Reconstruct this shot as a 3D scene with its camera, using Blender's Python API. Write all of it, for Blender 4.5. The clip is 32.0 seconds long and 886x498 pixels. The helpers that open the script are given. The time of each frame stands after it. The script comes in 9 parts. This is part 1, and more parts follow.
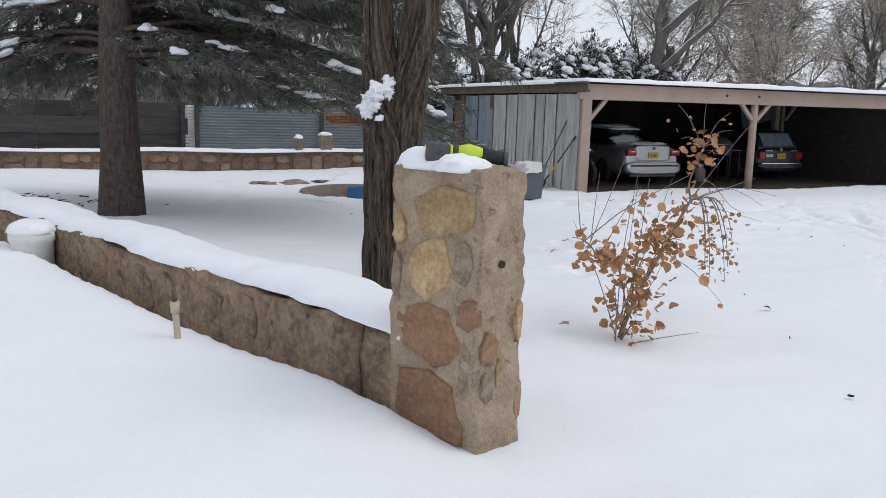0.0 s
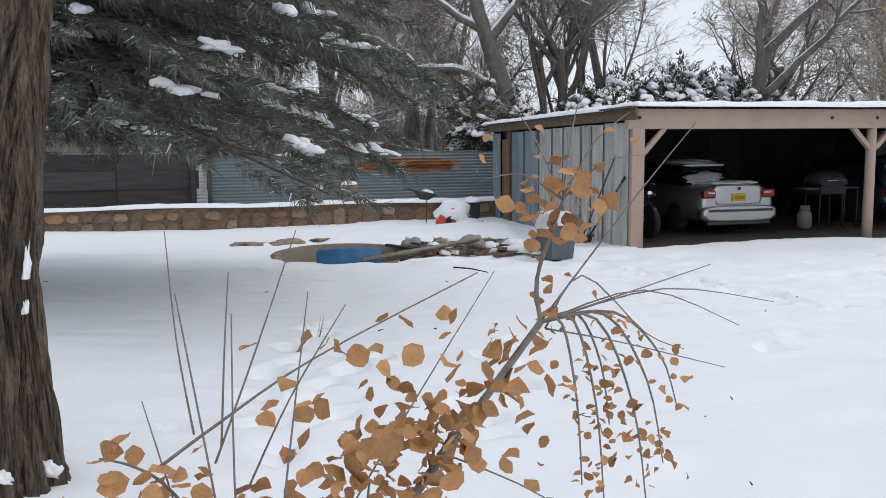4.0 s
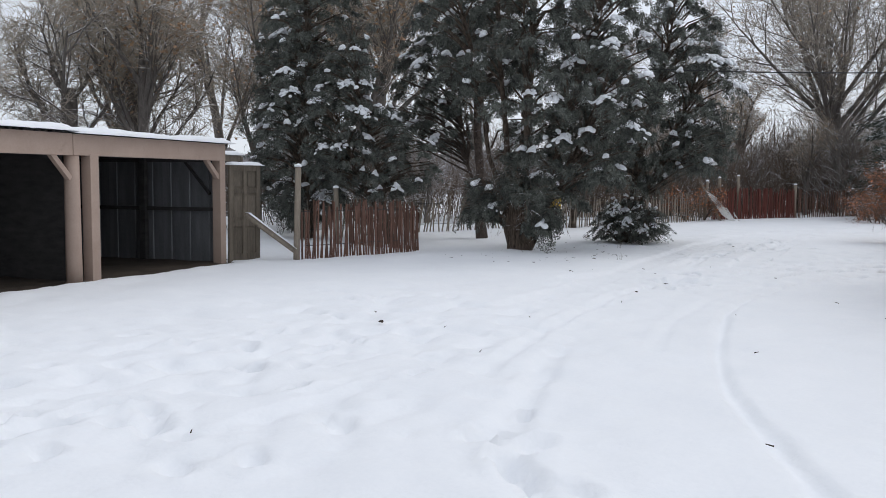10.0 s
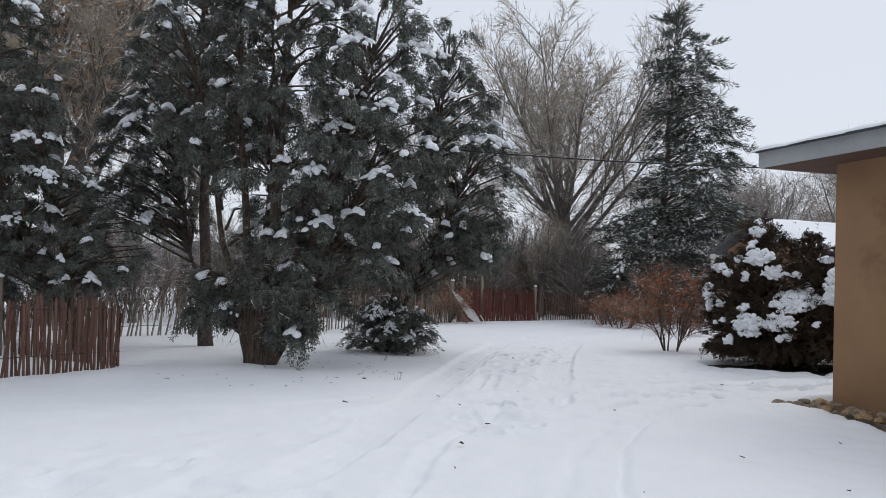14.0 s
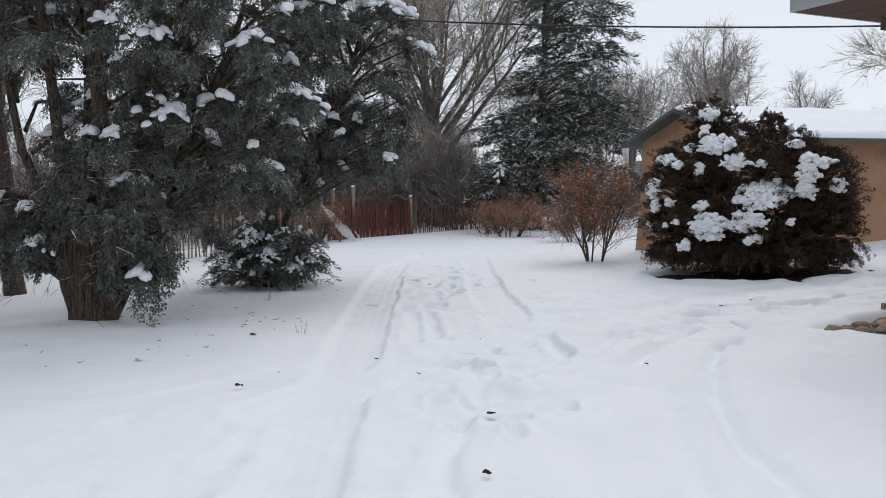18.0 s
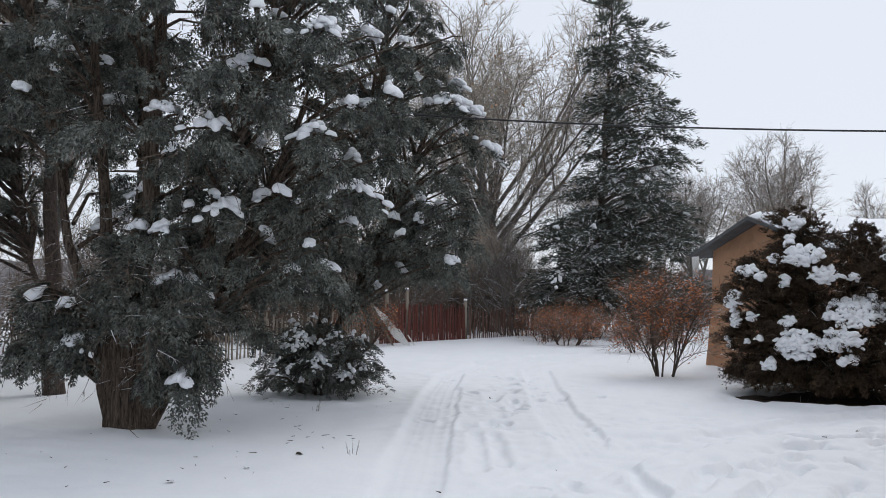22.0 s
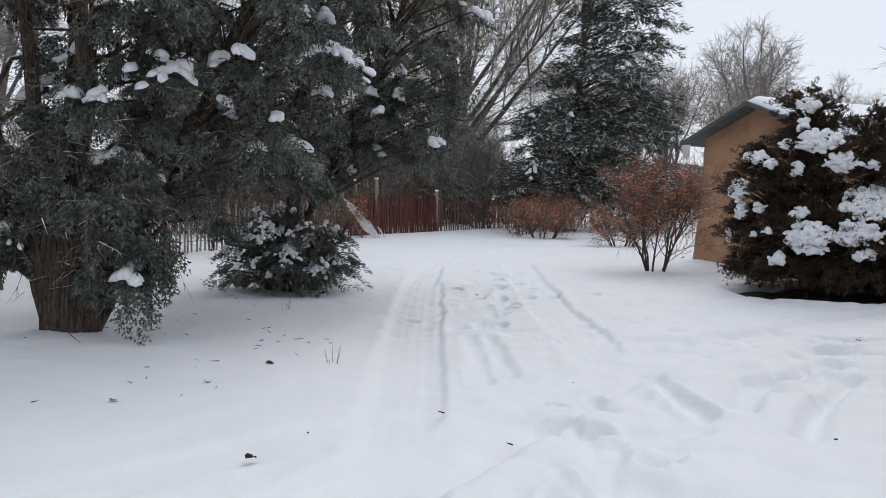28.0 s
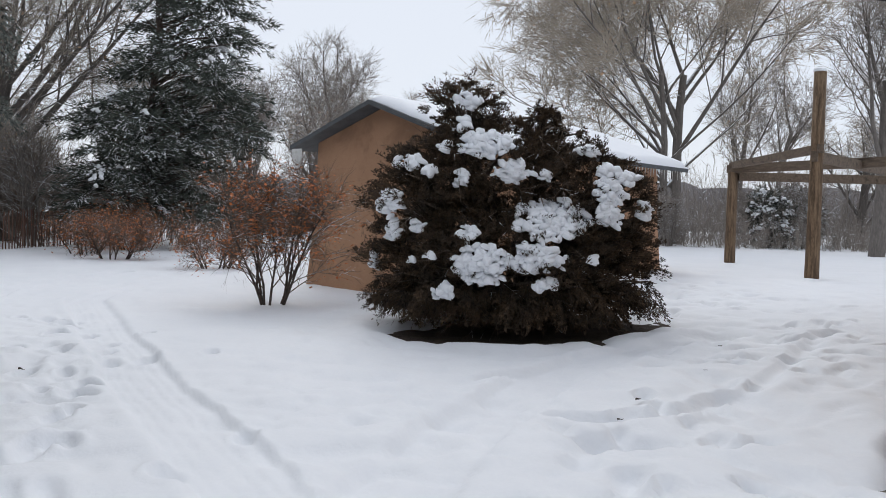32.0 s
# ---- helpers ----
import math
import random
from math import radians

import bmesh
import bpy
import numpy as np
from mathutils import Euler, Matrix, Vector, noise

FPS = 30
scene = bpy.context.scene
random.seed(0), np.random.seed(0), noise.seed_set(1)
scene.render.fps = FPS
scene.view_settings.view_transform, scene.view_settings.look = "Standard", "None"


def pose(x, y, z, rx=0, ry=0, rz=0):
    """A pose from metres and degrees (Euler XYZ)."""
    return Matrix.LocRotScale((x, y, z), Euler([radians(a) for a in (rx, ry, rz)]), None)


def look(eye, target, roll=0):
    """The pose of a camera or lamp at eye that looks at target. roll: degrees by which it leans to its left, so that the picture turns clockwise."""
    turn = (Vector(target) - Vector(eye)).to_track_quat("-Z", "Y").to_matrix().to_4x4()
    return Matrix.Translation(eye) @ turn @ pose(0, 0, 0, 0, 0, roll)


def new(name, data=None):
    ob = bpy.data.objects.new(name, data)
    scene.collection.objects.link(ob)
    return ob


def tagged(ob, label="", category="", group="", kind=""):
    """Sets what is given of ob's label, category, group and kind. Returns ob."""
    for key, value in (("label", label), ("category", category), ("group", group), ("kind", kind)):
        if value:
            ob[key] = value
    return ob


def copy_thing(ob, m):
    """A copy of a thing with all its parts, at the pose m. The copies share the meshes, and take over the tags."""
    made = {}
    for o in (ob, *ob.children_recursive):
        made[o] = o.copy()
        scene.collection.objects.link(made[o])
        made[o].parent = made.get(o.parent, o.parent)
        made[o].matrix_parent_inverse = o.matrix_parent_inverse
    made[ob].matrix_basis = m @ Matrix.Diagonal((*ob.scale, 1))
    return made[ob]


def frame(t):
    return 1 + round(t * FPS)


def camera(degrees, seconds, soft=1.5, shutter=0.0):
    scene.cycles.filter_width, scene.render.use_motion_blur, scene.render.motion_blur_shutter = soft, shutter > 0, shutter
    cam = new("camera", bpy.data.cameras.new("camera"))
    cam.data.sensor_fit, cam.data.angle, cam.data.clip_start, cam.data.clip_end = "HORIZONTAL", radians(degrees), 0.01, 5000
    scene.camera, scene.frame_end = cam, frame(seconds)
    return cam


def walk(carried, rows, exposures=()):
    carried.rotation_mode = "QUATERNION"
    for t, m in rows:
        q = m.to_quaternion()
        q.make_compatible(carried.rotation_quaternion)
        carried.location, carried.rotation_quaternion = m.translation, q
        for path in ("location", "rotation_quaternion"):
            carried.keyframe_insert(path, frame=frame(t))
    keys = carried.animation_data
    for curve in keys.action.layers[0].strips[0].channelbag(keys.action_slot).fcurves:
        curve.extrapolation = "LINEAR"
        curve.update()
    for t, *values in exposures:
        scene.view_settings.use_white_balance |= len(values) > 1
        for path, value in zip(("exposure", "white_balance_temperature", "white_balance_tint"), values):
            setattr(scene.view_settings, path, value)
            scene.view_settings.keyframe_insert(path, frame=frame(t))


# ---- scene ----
cam = camera(53.7, 32.0, 0.9)
METRES, EYE, TILT, LEAN, TURN = 27.0, 2.05, 0.0, 0.0, -10.3
ROWS = [
    (0.0, 0.0, 0.0, 0.0, 0.31, -9.84, -1.76),
    (0.5, 0.015, 0.0184, -0.0003, 0.63, -8.03, -2.11),
    (1.0, 0.0243, 0.0373, -0.0004, -1.39, -6.64, -1.98),
    (1.5, 0.0343, 0.0564, -0.0018, 1.86, -6.31, -0.39),
    (2.0, 0.0405, 0.075, -0.0021, 10.01, -7.36, -0.29),
    (2.5, 0.0468, 0.0941, -0.0021, 11.29, -7.47, -1.1),
    (3.0, 0.0583, 0.1123, -0.0018, 9.67, -7.0, -0.89),
    (3.5, 0.0674, 0.1347, -0.0033, 8.34, -6.45, -0.88),
    (4.0, 0.0807, 0.1561, -0.0055, 8.89, -6.98, 0.44),
    (4.5, 0.0895, 0.1784, -0.0069, 9.41, -7.58, -0.02),
    (6.5, 0.1342, 0.2626, -0.009, 15.3, -5.07, -0.09),
    (7.0, 0.1442, 0.2824, -0.0093, 15.4, -4.67, 0.81),
    (7.5, 0.158, 0.2954, -0.0096, 12.29, -5.66, 1.11),
    (8.0, 0.1709, 0.3163, -0.011, -2.62, -5.18, 0.09),
    (8.5, 0.1921, 0.3323, -0.0115, -19.09, -4.51, 0.01),
    (9.0, 0.2104, 0.3453, -0.012, -33.31, -4.78, -0.53),
    (9.5, 0.2311, 0.3602, -0.0128, -43.45, -3.86, -0.54),
    (10.0, 0.2478, 0.3723, -0.0111, -44.86, -4.55, -0.4),
    (10.5, 0.2617, 0.3904, -0.0111, -47.05, -3.94, -0.04),
    (11.0, 0.2793, 0.4053, -0.0113, -47.47, -2.34, 0.15),
    (11.5, 0.2943, 0.4237, -0.0126, -53.57, -1.21, -0.82),
    (12.0, 0.3108, 0.4384, -0.0124, -62.78, 2.57, -0.78),
    (12.5, 0.3257, 0.4531, -0.0111, -68.35, 7.54, -1.26),
    (13.0, 0.3411, 0.4703, -0.0098, -70.02, 9.36, -2.09),
    (13.5, 0.3586, 0.4858, -0.0103, -65.15, 6.41, -1.99),
    (14.0, 0.3711, 0.5035, -0.0127, -63.38, 2.11, -1.95),
    (14.5, 0.3864, 0.5176, -0.0152, -62.3, -1.09, 0.13),
    (16.5, 0.4543, 0.5762, -0.0161, -64.9, -1.17, 0.1),
    (17.0, 0.4734, 0.5864, -0.0165, -66.86, -0.75, -0.4),
    (17.5, 0.4883, 0.5956, -0.016, -68.35, -2.0, -0.28),
    (18.0, 0.5026, 0.6042, -0.0162, -73.52, -3.49, 0.86),
    (18.5, 0.5165, 0.6101, -0.0161, -74.59, -4.47, 1.81),
    (19.0, 0.5242, 0.6186, -0.0169, -74.17, -3.95, 1.91),
    (19.5, 0.5322, 0.6216, -0.0162, -74.45, -2.73, 0.19),
    (20.0, 0.5364, 0.6205, -0.0153, -77.05, -2.15, -1.28),
    (20.5, 0.5362, 0.6216, -0.0152, -79.21, -0.74, -0.35),
    (21.0, 0.5356, 0.6216, -0.0144, -75.82, 1.8, 0.55),
    (21.5, 0.5347, 0.622, -0.0141, -71.58, 3.44, -0.24),
    (22.0, 0.5348, 0.6226, -0.0141, -70.24, 3.23, -0.71),
    (22.5, 0.5348, 0.6226, -0.014, -70.98, 2.31, -1.01),
    (23.0, 0.535, 0.6222, -0.014, -71.98, 1.69, -0.85),
    (23.5, 0.5355, 0.6219, -0.0139, -73.0, 1.83, -0.81),
    (24.0, 0.5363, 0.6219, -0.0139, -73.72, 1.77, -1.55),
    (24.5, 0.5371, 0.6223, -0.0141, -73.8, 1.45, -2.05),
    (26.5, 0.538, 0.6313, -0.0144, -77.76, 0.77, -3.25),
    (27.0, 0.5466, 0.6357, -0.0162, -76.54, -1.67, -2.32),
    (27.5, 0.5638, 0.6421, -0.0167, -71.94, -4.68, -1.09),
    (28.0, 0.5822, 0.651, -0.0175, -72.64, -3.73, -1.02),
    (28.5, 0.6052, 0.657, -0.0185, -74.34, -1.87, 1.39),
    (29.0, 0.6271, 0.6668, -0.0214, -76.19, -4.85, 2.44),
    (29.5, 0.6459, 0.6702, -0.0212, -81.52, -6.27, 1.4),
    (30.0, 0.666, 0.6749, -0.0201, -82.52, -3.9, 1.29),
    (30.5, 0.6819, 0.6812, -0.0179, -86.9, -2.6, -0.12),
    (31.0, 0.7009, 0.6827, -0.0169, -90.06, -1.49, -2.0),
    (31.5, 0.7159, 0.6847, -0.0173, -93.8, -1.26, -1.79),
    (32.0, 0.7318, 0.6889, -0.0173, -100.3, -2.32, -1.57),
]
EXPOSURES = [(0.0, 0.0), (4.5, 0.1), (9.0, 0.02), (12.0, 0.04), (13.0, -0.2), (14.0, -0.08), (15.5, 0.0), (32.0, 0.03)]
walk(cam, [(t, pose(0, 0, EYE, TILT, LEAN, TURN) @ pose(METRES * x, METRES * y, METRES * z, 90 + pitch, roll, yaw)) for t, x, y, z, yaw, pitch, roll in ROWS], EXPOSURES)

# ---- light: overcast winter sky, weak and very wide sun behind the cloud ----
world = bpy.data.worlds.new("overcast_sky")
scene.world = world
world.use_nodes = True
wn, wl = world.node_tree.nodes, world.node_tree.links
wn.clear()
w_out = wn.new("ShaderNodeOutputWorld")
w_bg = wn.new("ShaderNodeBackground")
w_sky = wn.new("ShaderNodeTexSky")
w_sky.sky_type = "NISHITA"
w_sky.sun_disc = False
w_sky.sun_elevation = radians(46)
w_sky.sun_rotation = radians(106)
w_bg.inputs["Strength"].default_value = 0.1
w_cloud = wn.new("ShaderNodeBackground")
w_cloud.inputs["Color"].default_value = (0.80, 0.845, 0.93, 1)
w_cloud.inputs["Strength"].default_value = 0.985
w_add = wn.new("ShaderNodeMixShader")
w_add.inputs[0].default_value = 0.9
wl.new(w_sky.outputs[0], w_bg.inputs["Color"])
wl.new(w_bg.outputs[0], w_add.inputs[1])
wl.new(w_cloud.outputs[0], w_add.inputs[2])
wl.new(w_add.outputs[0], w_out.inputs["Surface"])

sun_data = bpy.data.lights.new("sun", "SUN")
sun_data.energy = 0.75
sun_data.angle = radians(30)
sun_data.color = (1.0, 0.97, 0.93)
sun = new("sun", sun_data)
sun.matrix_world = look((0, 0, 30), (-28, 8, 0))


# ---- small helpers ----
def S(x):
    x = np.clip(x, 0, 1)
    return x * x * (3 - 2 * x)


RNG = np.random.RandomState(7)
LATTICE = RNG.rand(64, 64)


def vnoise(x, y, scale, seed=0):
    """Smooth value noise, -1..1, for arrays."""
    x, y = np.asarray(x, float) / scale + seed * 13.7, np.asarray(y, float) / scale + seed * 7.3
    i, j = np.floor(x).astype(int), np.floor(y).astype(int)
    u, v = S(x - i), S(y - j)
    a, b = LATTICE[i % 64, j % 64], LATTICE[(i + 1) % 64, j % 64]
    c, d = LATTICE[i % 64, (j + 1) % 64], LATTICE[(i + 1) % 64, (j + 1) % 64]
    return 2 * ((a * (1 - u) + b * u) * (1 - v) + (c * (1 - u) + d * u) * v) - 1


def mesh_np(name, V, F, smooth=True):
    """A mesh from an array of points and an array of faces that all have the same number of corners."""
    V, F = np.asarray(V, np.float32), np.asarray(F, np.int32)
    me = bpy.data.meshes.new(name)
    me.vertices.add(len(V))
    me.vertices.foreach_set("co", V.ravel())
    n = F.shape[1]
    me.loops.add(F.size)
    me.loops.foreach_set("vertex_index", F.ravel())
    me.polygons.add(len(F))
    me.polygons.foreach_set("loop_start", np.arange(0, F.size, n, dtype=np.int32))
    me.polygons.foreach_set("loop_total", np.full(len(F), n, np.int32))
    me.update(calc_edges=True)
    me.polygons.foreach_set("use_smooth", np.full(len(F), smooth))
    return me


def thing(name, m, label, category="", group="", kind=""):
    ob = new(name)
    ob.empty_display_size = 0.2
    ob.matrix_basis = m
    return tagged(ob, label, category, group, kind)


def part(name, data, material, parent, label="", m=None, smooth=False):
    """One mesh object under a thing or under a part, from a bmesh or a mesh."""
    if isinstance(data, bmesh.types.BMesh):
        me = bpy.data.meshes.new(name)
        if smooth:
            for f in data.faces:
                f.smooth = True
        data.to_mesh(me)
        data.free()
        data = me
    if material is not None and not data.materials:
        data.materials.append(material)
    ob = new(name, data)
    if parent is not None:
        ob.parent = parent
    if m is not None:
        ob.matrix_basis = m
    if label:
        ob["label"] = label
    return ob


def box(bm, c, s, rot=None, bevel=0.0):
    """Add a box of size s round c (its own turn rot, a 3x3 or 4x4 matrix), with bevelled edges."""
    b = bmesh.new()
    bmesh.ops.create_cube(b, size=1.0)
    for v in b.verts:
        v.co = Vector((v.co.x * s[0], v.co.y * s[1], v.co.z * s[2]))
    if bevel > 0:
        bmesh.ops.bevel(b, geom=list(b.edges), offset=bevel, segments=2, affect="EDGES", profile=0.6)
    t = Matrix.Translation(c) @ (rot.to_4x4() if rot is not None else Matrix.Identity(4))
    b.transform(t)
    me = bpy.data.meshes.new("tmp")
    b.to_mesh(me)
    b.free()
    bm.from_mesh(me)
    bpy.data.meshes.remove(me)
    return bm


def boxes(*rows, bevel=0.006):
    bm = bmesh.new()
    for r in rows:
        box(bm, r[0], r[1], r[2] if len(r) > 2 else None, bevel)
    return bm


def rod(bm, a, b, r0, r1=None, sides=10, caps=True):
    """Add a tapered round bar from a to b."""
    a, b = Vector(a), Vector(b)
    r1 = r0 if r1 is None else r1
    q = (b - a).to_track_quat("Z", "Y").to_matrix()
    rings = []
    for p, r in ((a, r0), (b, r1)):
        rings.append([bm.verts.new(p + q @ Vector((math.cos(t) * r, math.sin(t) * r, 0))) for t in [2 * math.pi * k / sides for k in range(sides)]])
    for k in range(sides):
        f = bm.faces.new((rings[0][k], rings[0][(k + 1) % sides], rings[1][(k + 1) % sides], rings[1][k]))
        f.smooth = True
    if caps:
        bm.faces.new(rings[0][::-1])
        bm.faces.new(rings[1])
    return bm


def rods(*rows, sides=10):
    bm = bmesh.new()
    for r in rows:
        rod(bm, r[0], r[1], r[2], r[3] if len(r) > 3 else None, sides)
    return bm


def lathe(profile, sides=24):
    """A turned body round z from (radius, z) pairs."""
    bm = bmesh.new()
    rings = [[bm.verts.new((r * math.cos(2 * math.pi * k / sides), r * math.sin(2 * math.pi * k / sides), z)) for k in range(sides)] for r, z in profile]
    for a, b in zip(rings, rings[1:]):
        for k in range(sides):
            bm.faces.new((a[k], a[(k + 1) % sides], b[(k + 1) % sides], b[k])).smooth = True
    bm.faces.new(rings[0][::-1])
    bm.faces.new(rings[-1])
    return bm


# ---- materials ----
def ramp(nt, fac, stops):
    r = nt.nodes.new("ShaderNodeValToRGB")
    while len(r.color_ramp.elements) < len(stops):
        r.color_ramp.elements.new(0.5)
    for e, (p, c) in zip(r.color_ramp.elements, stops):
        e.position, e.color = p, (*c, 1)
    nt.links.new(fac, r.inputs[0])
    return r.outputs[0]


def noise_tex(nt, scale, stretch=(1, 1, 1), detail=5, rough=0.6, distort=0.0):
    tc = nt.nodes.new("ShaderNodeTexCoord")
    mp = nt.nodes.new("ShaderNodeMapping")
    mp.inputs["Scale"].default_value = stretch
    nz = nt.nodes.new("ShaderNodeTexNoise")
    nz.inputs["Scale"].default_value = scale
    nz.inputs["Detail"].default_value = detail
    nz.inputs["Roughness"].default_value = rough
    nz.inputs["Distortion"].default_value = distort
    nt.links.new(tc.outputs["Object"], mp.inputs["Vector"])
    nt.links.new(mp.outputs[0], nz.inputs["Vector"])
    return nz.outputs["Fac"]


def mat(name, dark, light, scale=6.0, rough=0.8, bump=0.3, depth=0.01, stretch=(1, 1, 1), metal=0.0, fine=40.0, stain=None, stain_scale=1.2,
        stain_at=0.55, snow=0.0, vary=0.0, island=0.0, coat=0.0, span=(0.3, 0.7), warp=0.0):
    """A surface with broad and fine variation, relief, optional stains, snow lying on upward faces, and a tone per piece."""
    m = bpy.data.materials.new(name)
    m.use_nodes = True
    nt = m.node_tree
    b = nt.nodes["Principled BSDF"]
    n1 = noise_tex(nt, scale, stretch, distort=warp)
    n2 = noise_tex(nt, fine, stretch, 3)
    mix = nt.nodes.new("ShaderNodeMix")
    mix.data_type = "FLOAT"
    mix.inputs[0].default_value = 0.4
    nt.links.new(n1, mix.inputs[2])
    nt.links.new(n2, mix.inputs[3])
    col = ramp(nt, mix.outputs[0], [(span[0], dark), (span[1], light)])
    if stain is not None:
        n3 = noise_tex(nt, stain_scale, stretch, 6, 0.65, 0.4)
        k = nt.nodes.new("ShaderNodeMapRange")
        k.inputs[1].default_value, k.inputs[2].default_value = stain_at, stain_at + 0.12
        nt.links.new(n3, k.inputs[0])
        mx = nt.nodes.new("ShaderNodeMix")
        mx.data_type = "RGBA"
        nt.links.new(k.outputs[0], mx.inputs[0])
        nt.links.new(col, mx.inputs[6])
        mx.inputs[7].default_value = (*stain, 1)
        col = mx.outputs[2]
    if vary > 0 or island > 0:
        src = nt.nodes.new("ShaderNodeObjectInfo").outputs["Random"] if vary > 0 else nt.nodes.new("ShaderNodeNewGeometry").outputs["Random Per Island"]
        amount = vary if vary > 0 else island
        mr = nt.nodes.new("ShaderNodeMapRange")
        mr.inputs[3].default_value, mr.inputs[4].default_value = 1 - amount, 1 + amount
        nt.links.new(src, mr.inputs[0])
        hv = nt.nodes.new("ShaderNodeHueSaturation")
        nt.links.new(mr.outputs[0], hv.inputs["Value"])
        nt.links.new(col, hv.inputs["Color"])
        col = hv.outputs[0]
    r_val = None
    if snow > 0:
        g = nt.nodes.new("ShaderNodeNewGeometry")
        sx = nt.nodes.new("ShaderNodeSeparateXYZ")
        nt.links.new(g.outputs["Normal"], sx.inputs[0])
        n4 = noise_tex(nt, 3.5, (1, 1, 1), 3)
        ad = nt.nodes.new("ShaderNodeMath")
        ad.operation = "MULTIPLY_ADD"
        ad.inputs[1].default_value = 0.9
        nt.links.new(n4, ad.inputs[0])
        nt.links.new(sx.outputs["Z"], ad.inputs[2])
        k = nt.nodes.new("ShaderNodeMapRange")
        k.inputs[1].default_value, k.inputs[2].default_value = 1.45 - snow, 1.6 - snow
        nt.links.new(ad.outputs[0], k.inputs[0])
        mx = nt.nodes.new("ShaderNodeMix")
        mx.data_type = "RGBA"
        nt.links.new(k.outputs[0], mx.inputs[0])
        nt.links.new(col, mx.inputs[6])
        mx.inputs[7].default_value = (0.84, 0.86, 0.9, 1)
        col = mx.outputs[2]
    nt.links.new(col, b.inputs["Base Color"])
    b.inputs["Roughness"].default_value = rough
    b.inputs["Metallic"].default_value = metal
    b.inputs["Specular IOR Level"].default_value = 0.35
    if coat > 0:
        b.inputs["Coat Weight"].default_value = coat
        b.inputs["Coat Roughness"].default_value = 0.08
    if bump > 0:
        bp = nt.nodes.new("ShaderNodeBump")
        bp.inputs["Strength"].default_value = bump
        bp.inputs["Distance"].default_value = depth
        nt.links.new(mix.outputs[0], bp.inputs["Height"])
        nt.links.new(bp.outputs[0], b.inputs["Normal"])
    return m


M_SNOW = mat("snow", (0.82, 0.838, 0.87), (0.88, 0.893, 0.915), 1.1, 0.75, 0.45, 0.02, fine=24.0)
M_SNOWCAP = mat("snow_clump", (0.82, 0.845, 0.885), (0.9, 0.91, 0.93), 5.0, 0.75, 0.5, 0.02, fine=60.0)
M_BARK_J = mat("shaggy_bark", (0.028, 0.02, 0.015), (0.17, 0.13, 0.1), 8.0, 0.95, 1.0, 0.05, (3, 3, 0.3), fine=34.0, stain=(0.2, 0.165, 0.135), stain_scale=5, stain_at=0.62, span=(0.41, 0.6), warp=0.9)
M_BARK_P = mat("pine_bark", (0.04, 0.03, 0.026), (0.13, 0.1, 0.083), 12.0, 0.95, 1.0, 0.04, (2, 2, 0.7), fine=40.0, span=(0.38, 0.62))
M_BARK = mat("grey_bark", (0.09, 0.08, 0.073), (0.23, 0.205, 0.185), 7.0, 0.92, 0.7, 0.02, (2, 2, 0.5), snow=0.52)
M_TWIG = mat("bare_twigs", (0.19, 0.163, 0.142), (0.36, 0.32, 0.285), 3.0, 0.9, 0.0, snow=0.3, vary=0.15)
M_TWIG_TAN = mat("tan_twigs", (0.29, 0.245, 0.195), (0.52, 0.46, 0.38), 2.0, 0.9, 0.0, snow=0.34, vary=0.15)
M_TWIG_BROWN = mat("brown_twigs", (0.09, 0.065, 0.05), (0.2, 0.15, 0.115), 3.0, 0.9, 0.0, snow=0.3)
M_DRYLEAF_FAR = mat("rusty_leaves", (0.32, 0.19, 0.11), (0.56, 0.38, 0.24), 1.5, 0.85, 0.0, island=0.4)
M_RED_LEAF = mat("red_brown_leaves", (0.34, 0.1, 0.035), (0.62, 0.24, 0.095), 2.0, 0.8, 0.0, island=0.4)
M_JUNIPER = mat("juniper_sprays", (0.04, 0.044, 0.039), (0.225, 0.24, 0.213), 2.6, 0.85, 0.0, fine=9.0, island=0.55, span=(0.39, 0.63))
M_SPRUCE = mat("spruce_needles", (0.036, 0.044, 0.037), (0.115, 0.13, 0.106), 1.1, 0.8, 0.0, fine=7.0, island=0.4, snow=0.34)
M_PINE = mat("pine_needles", (0.062, 0.066, 0.055), (0.17, 0.178, 0.146), 1.5, 0.8, 0.0, fine=6.0, island=0.4, snow=0.16)
M_ARBOR = mat("bronzed_arborvitae", (0.018, 0.014, 0.01), (0.12, 0.075, 0.043), 2.6, 0.85, 0.0, fine=9.0, island=0.45, span=(0.38, 0.66))
M_SHRUB = mat("evergreen_shrub", (0.022, 0.026, 0.02), (0.07, 0.075, 0.056), 1.5, 0.8, 0.0, fine=7.0, island=0.35, snow=0.2)
M_TAN_LEAF = mat("tan_leaves", (0.29, 0.14, 0.055), (0.52, 0.29, 0.135), 9.0, 0.7, 0.2, 0.002, fine=60.0, island=0.3)
M_TWIG_NEAR = mat("sapling_bark", (0.13, 0.11, 0.1), (0.29, 0.25, 0.22), 14.0, 0.8, 0.3, 0.004)
M_STUCCO = mat("tan_stucco", (0.25, 0.145, 0.078), (0.36, 0.218, 0.12), 1.2, 0.95, 0.5, 0.006, fine=70.0, stain=(0.2, 0.115, 0.066), stain_scale=0.8, stain_at=0.56)
M_ADOBE = mat("brown_adobe", (0.33, 0.185, 0.11), (0.44, 0.26, 0.16), 1.4, 0.95, 0.6, 0.01, fine=40.0, stain=(0.29, 0.165, 0.1), stain_scale=0.9)
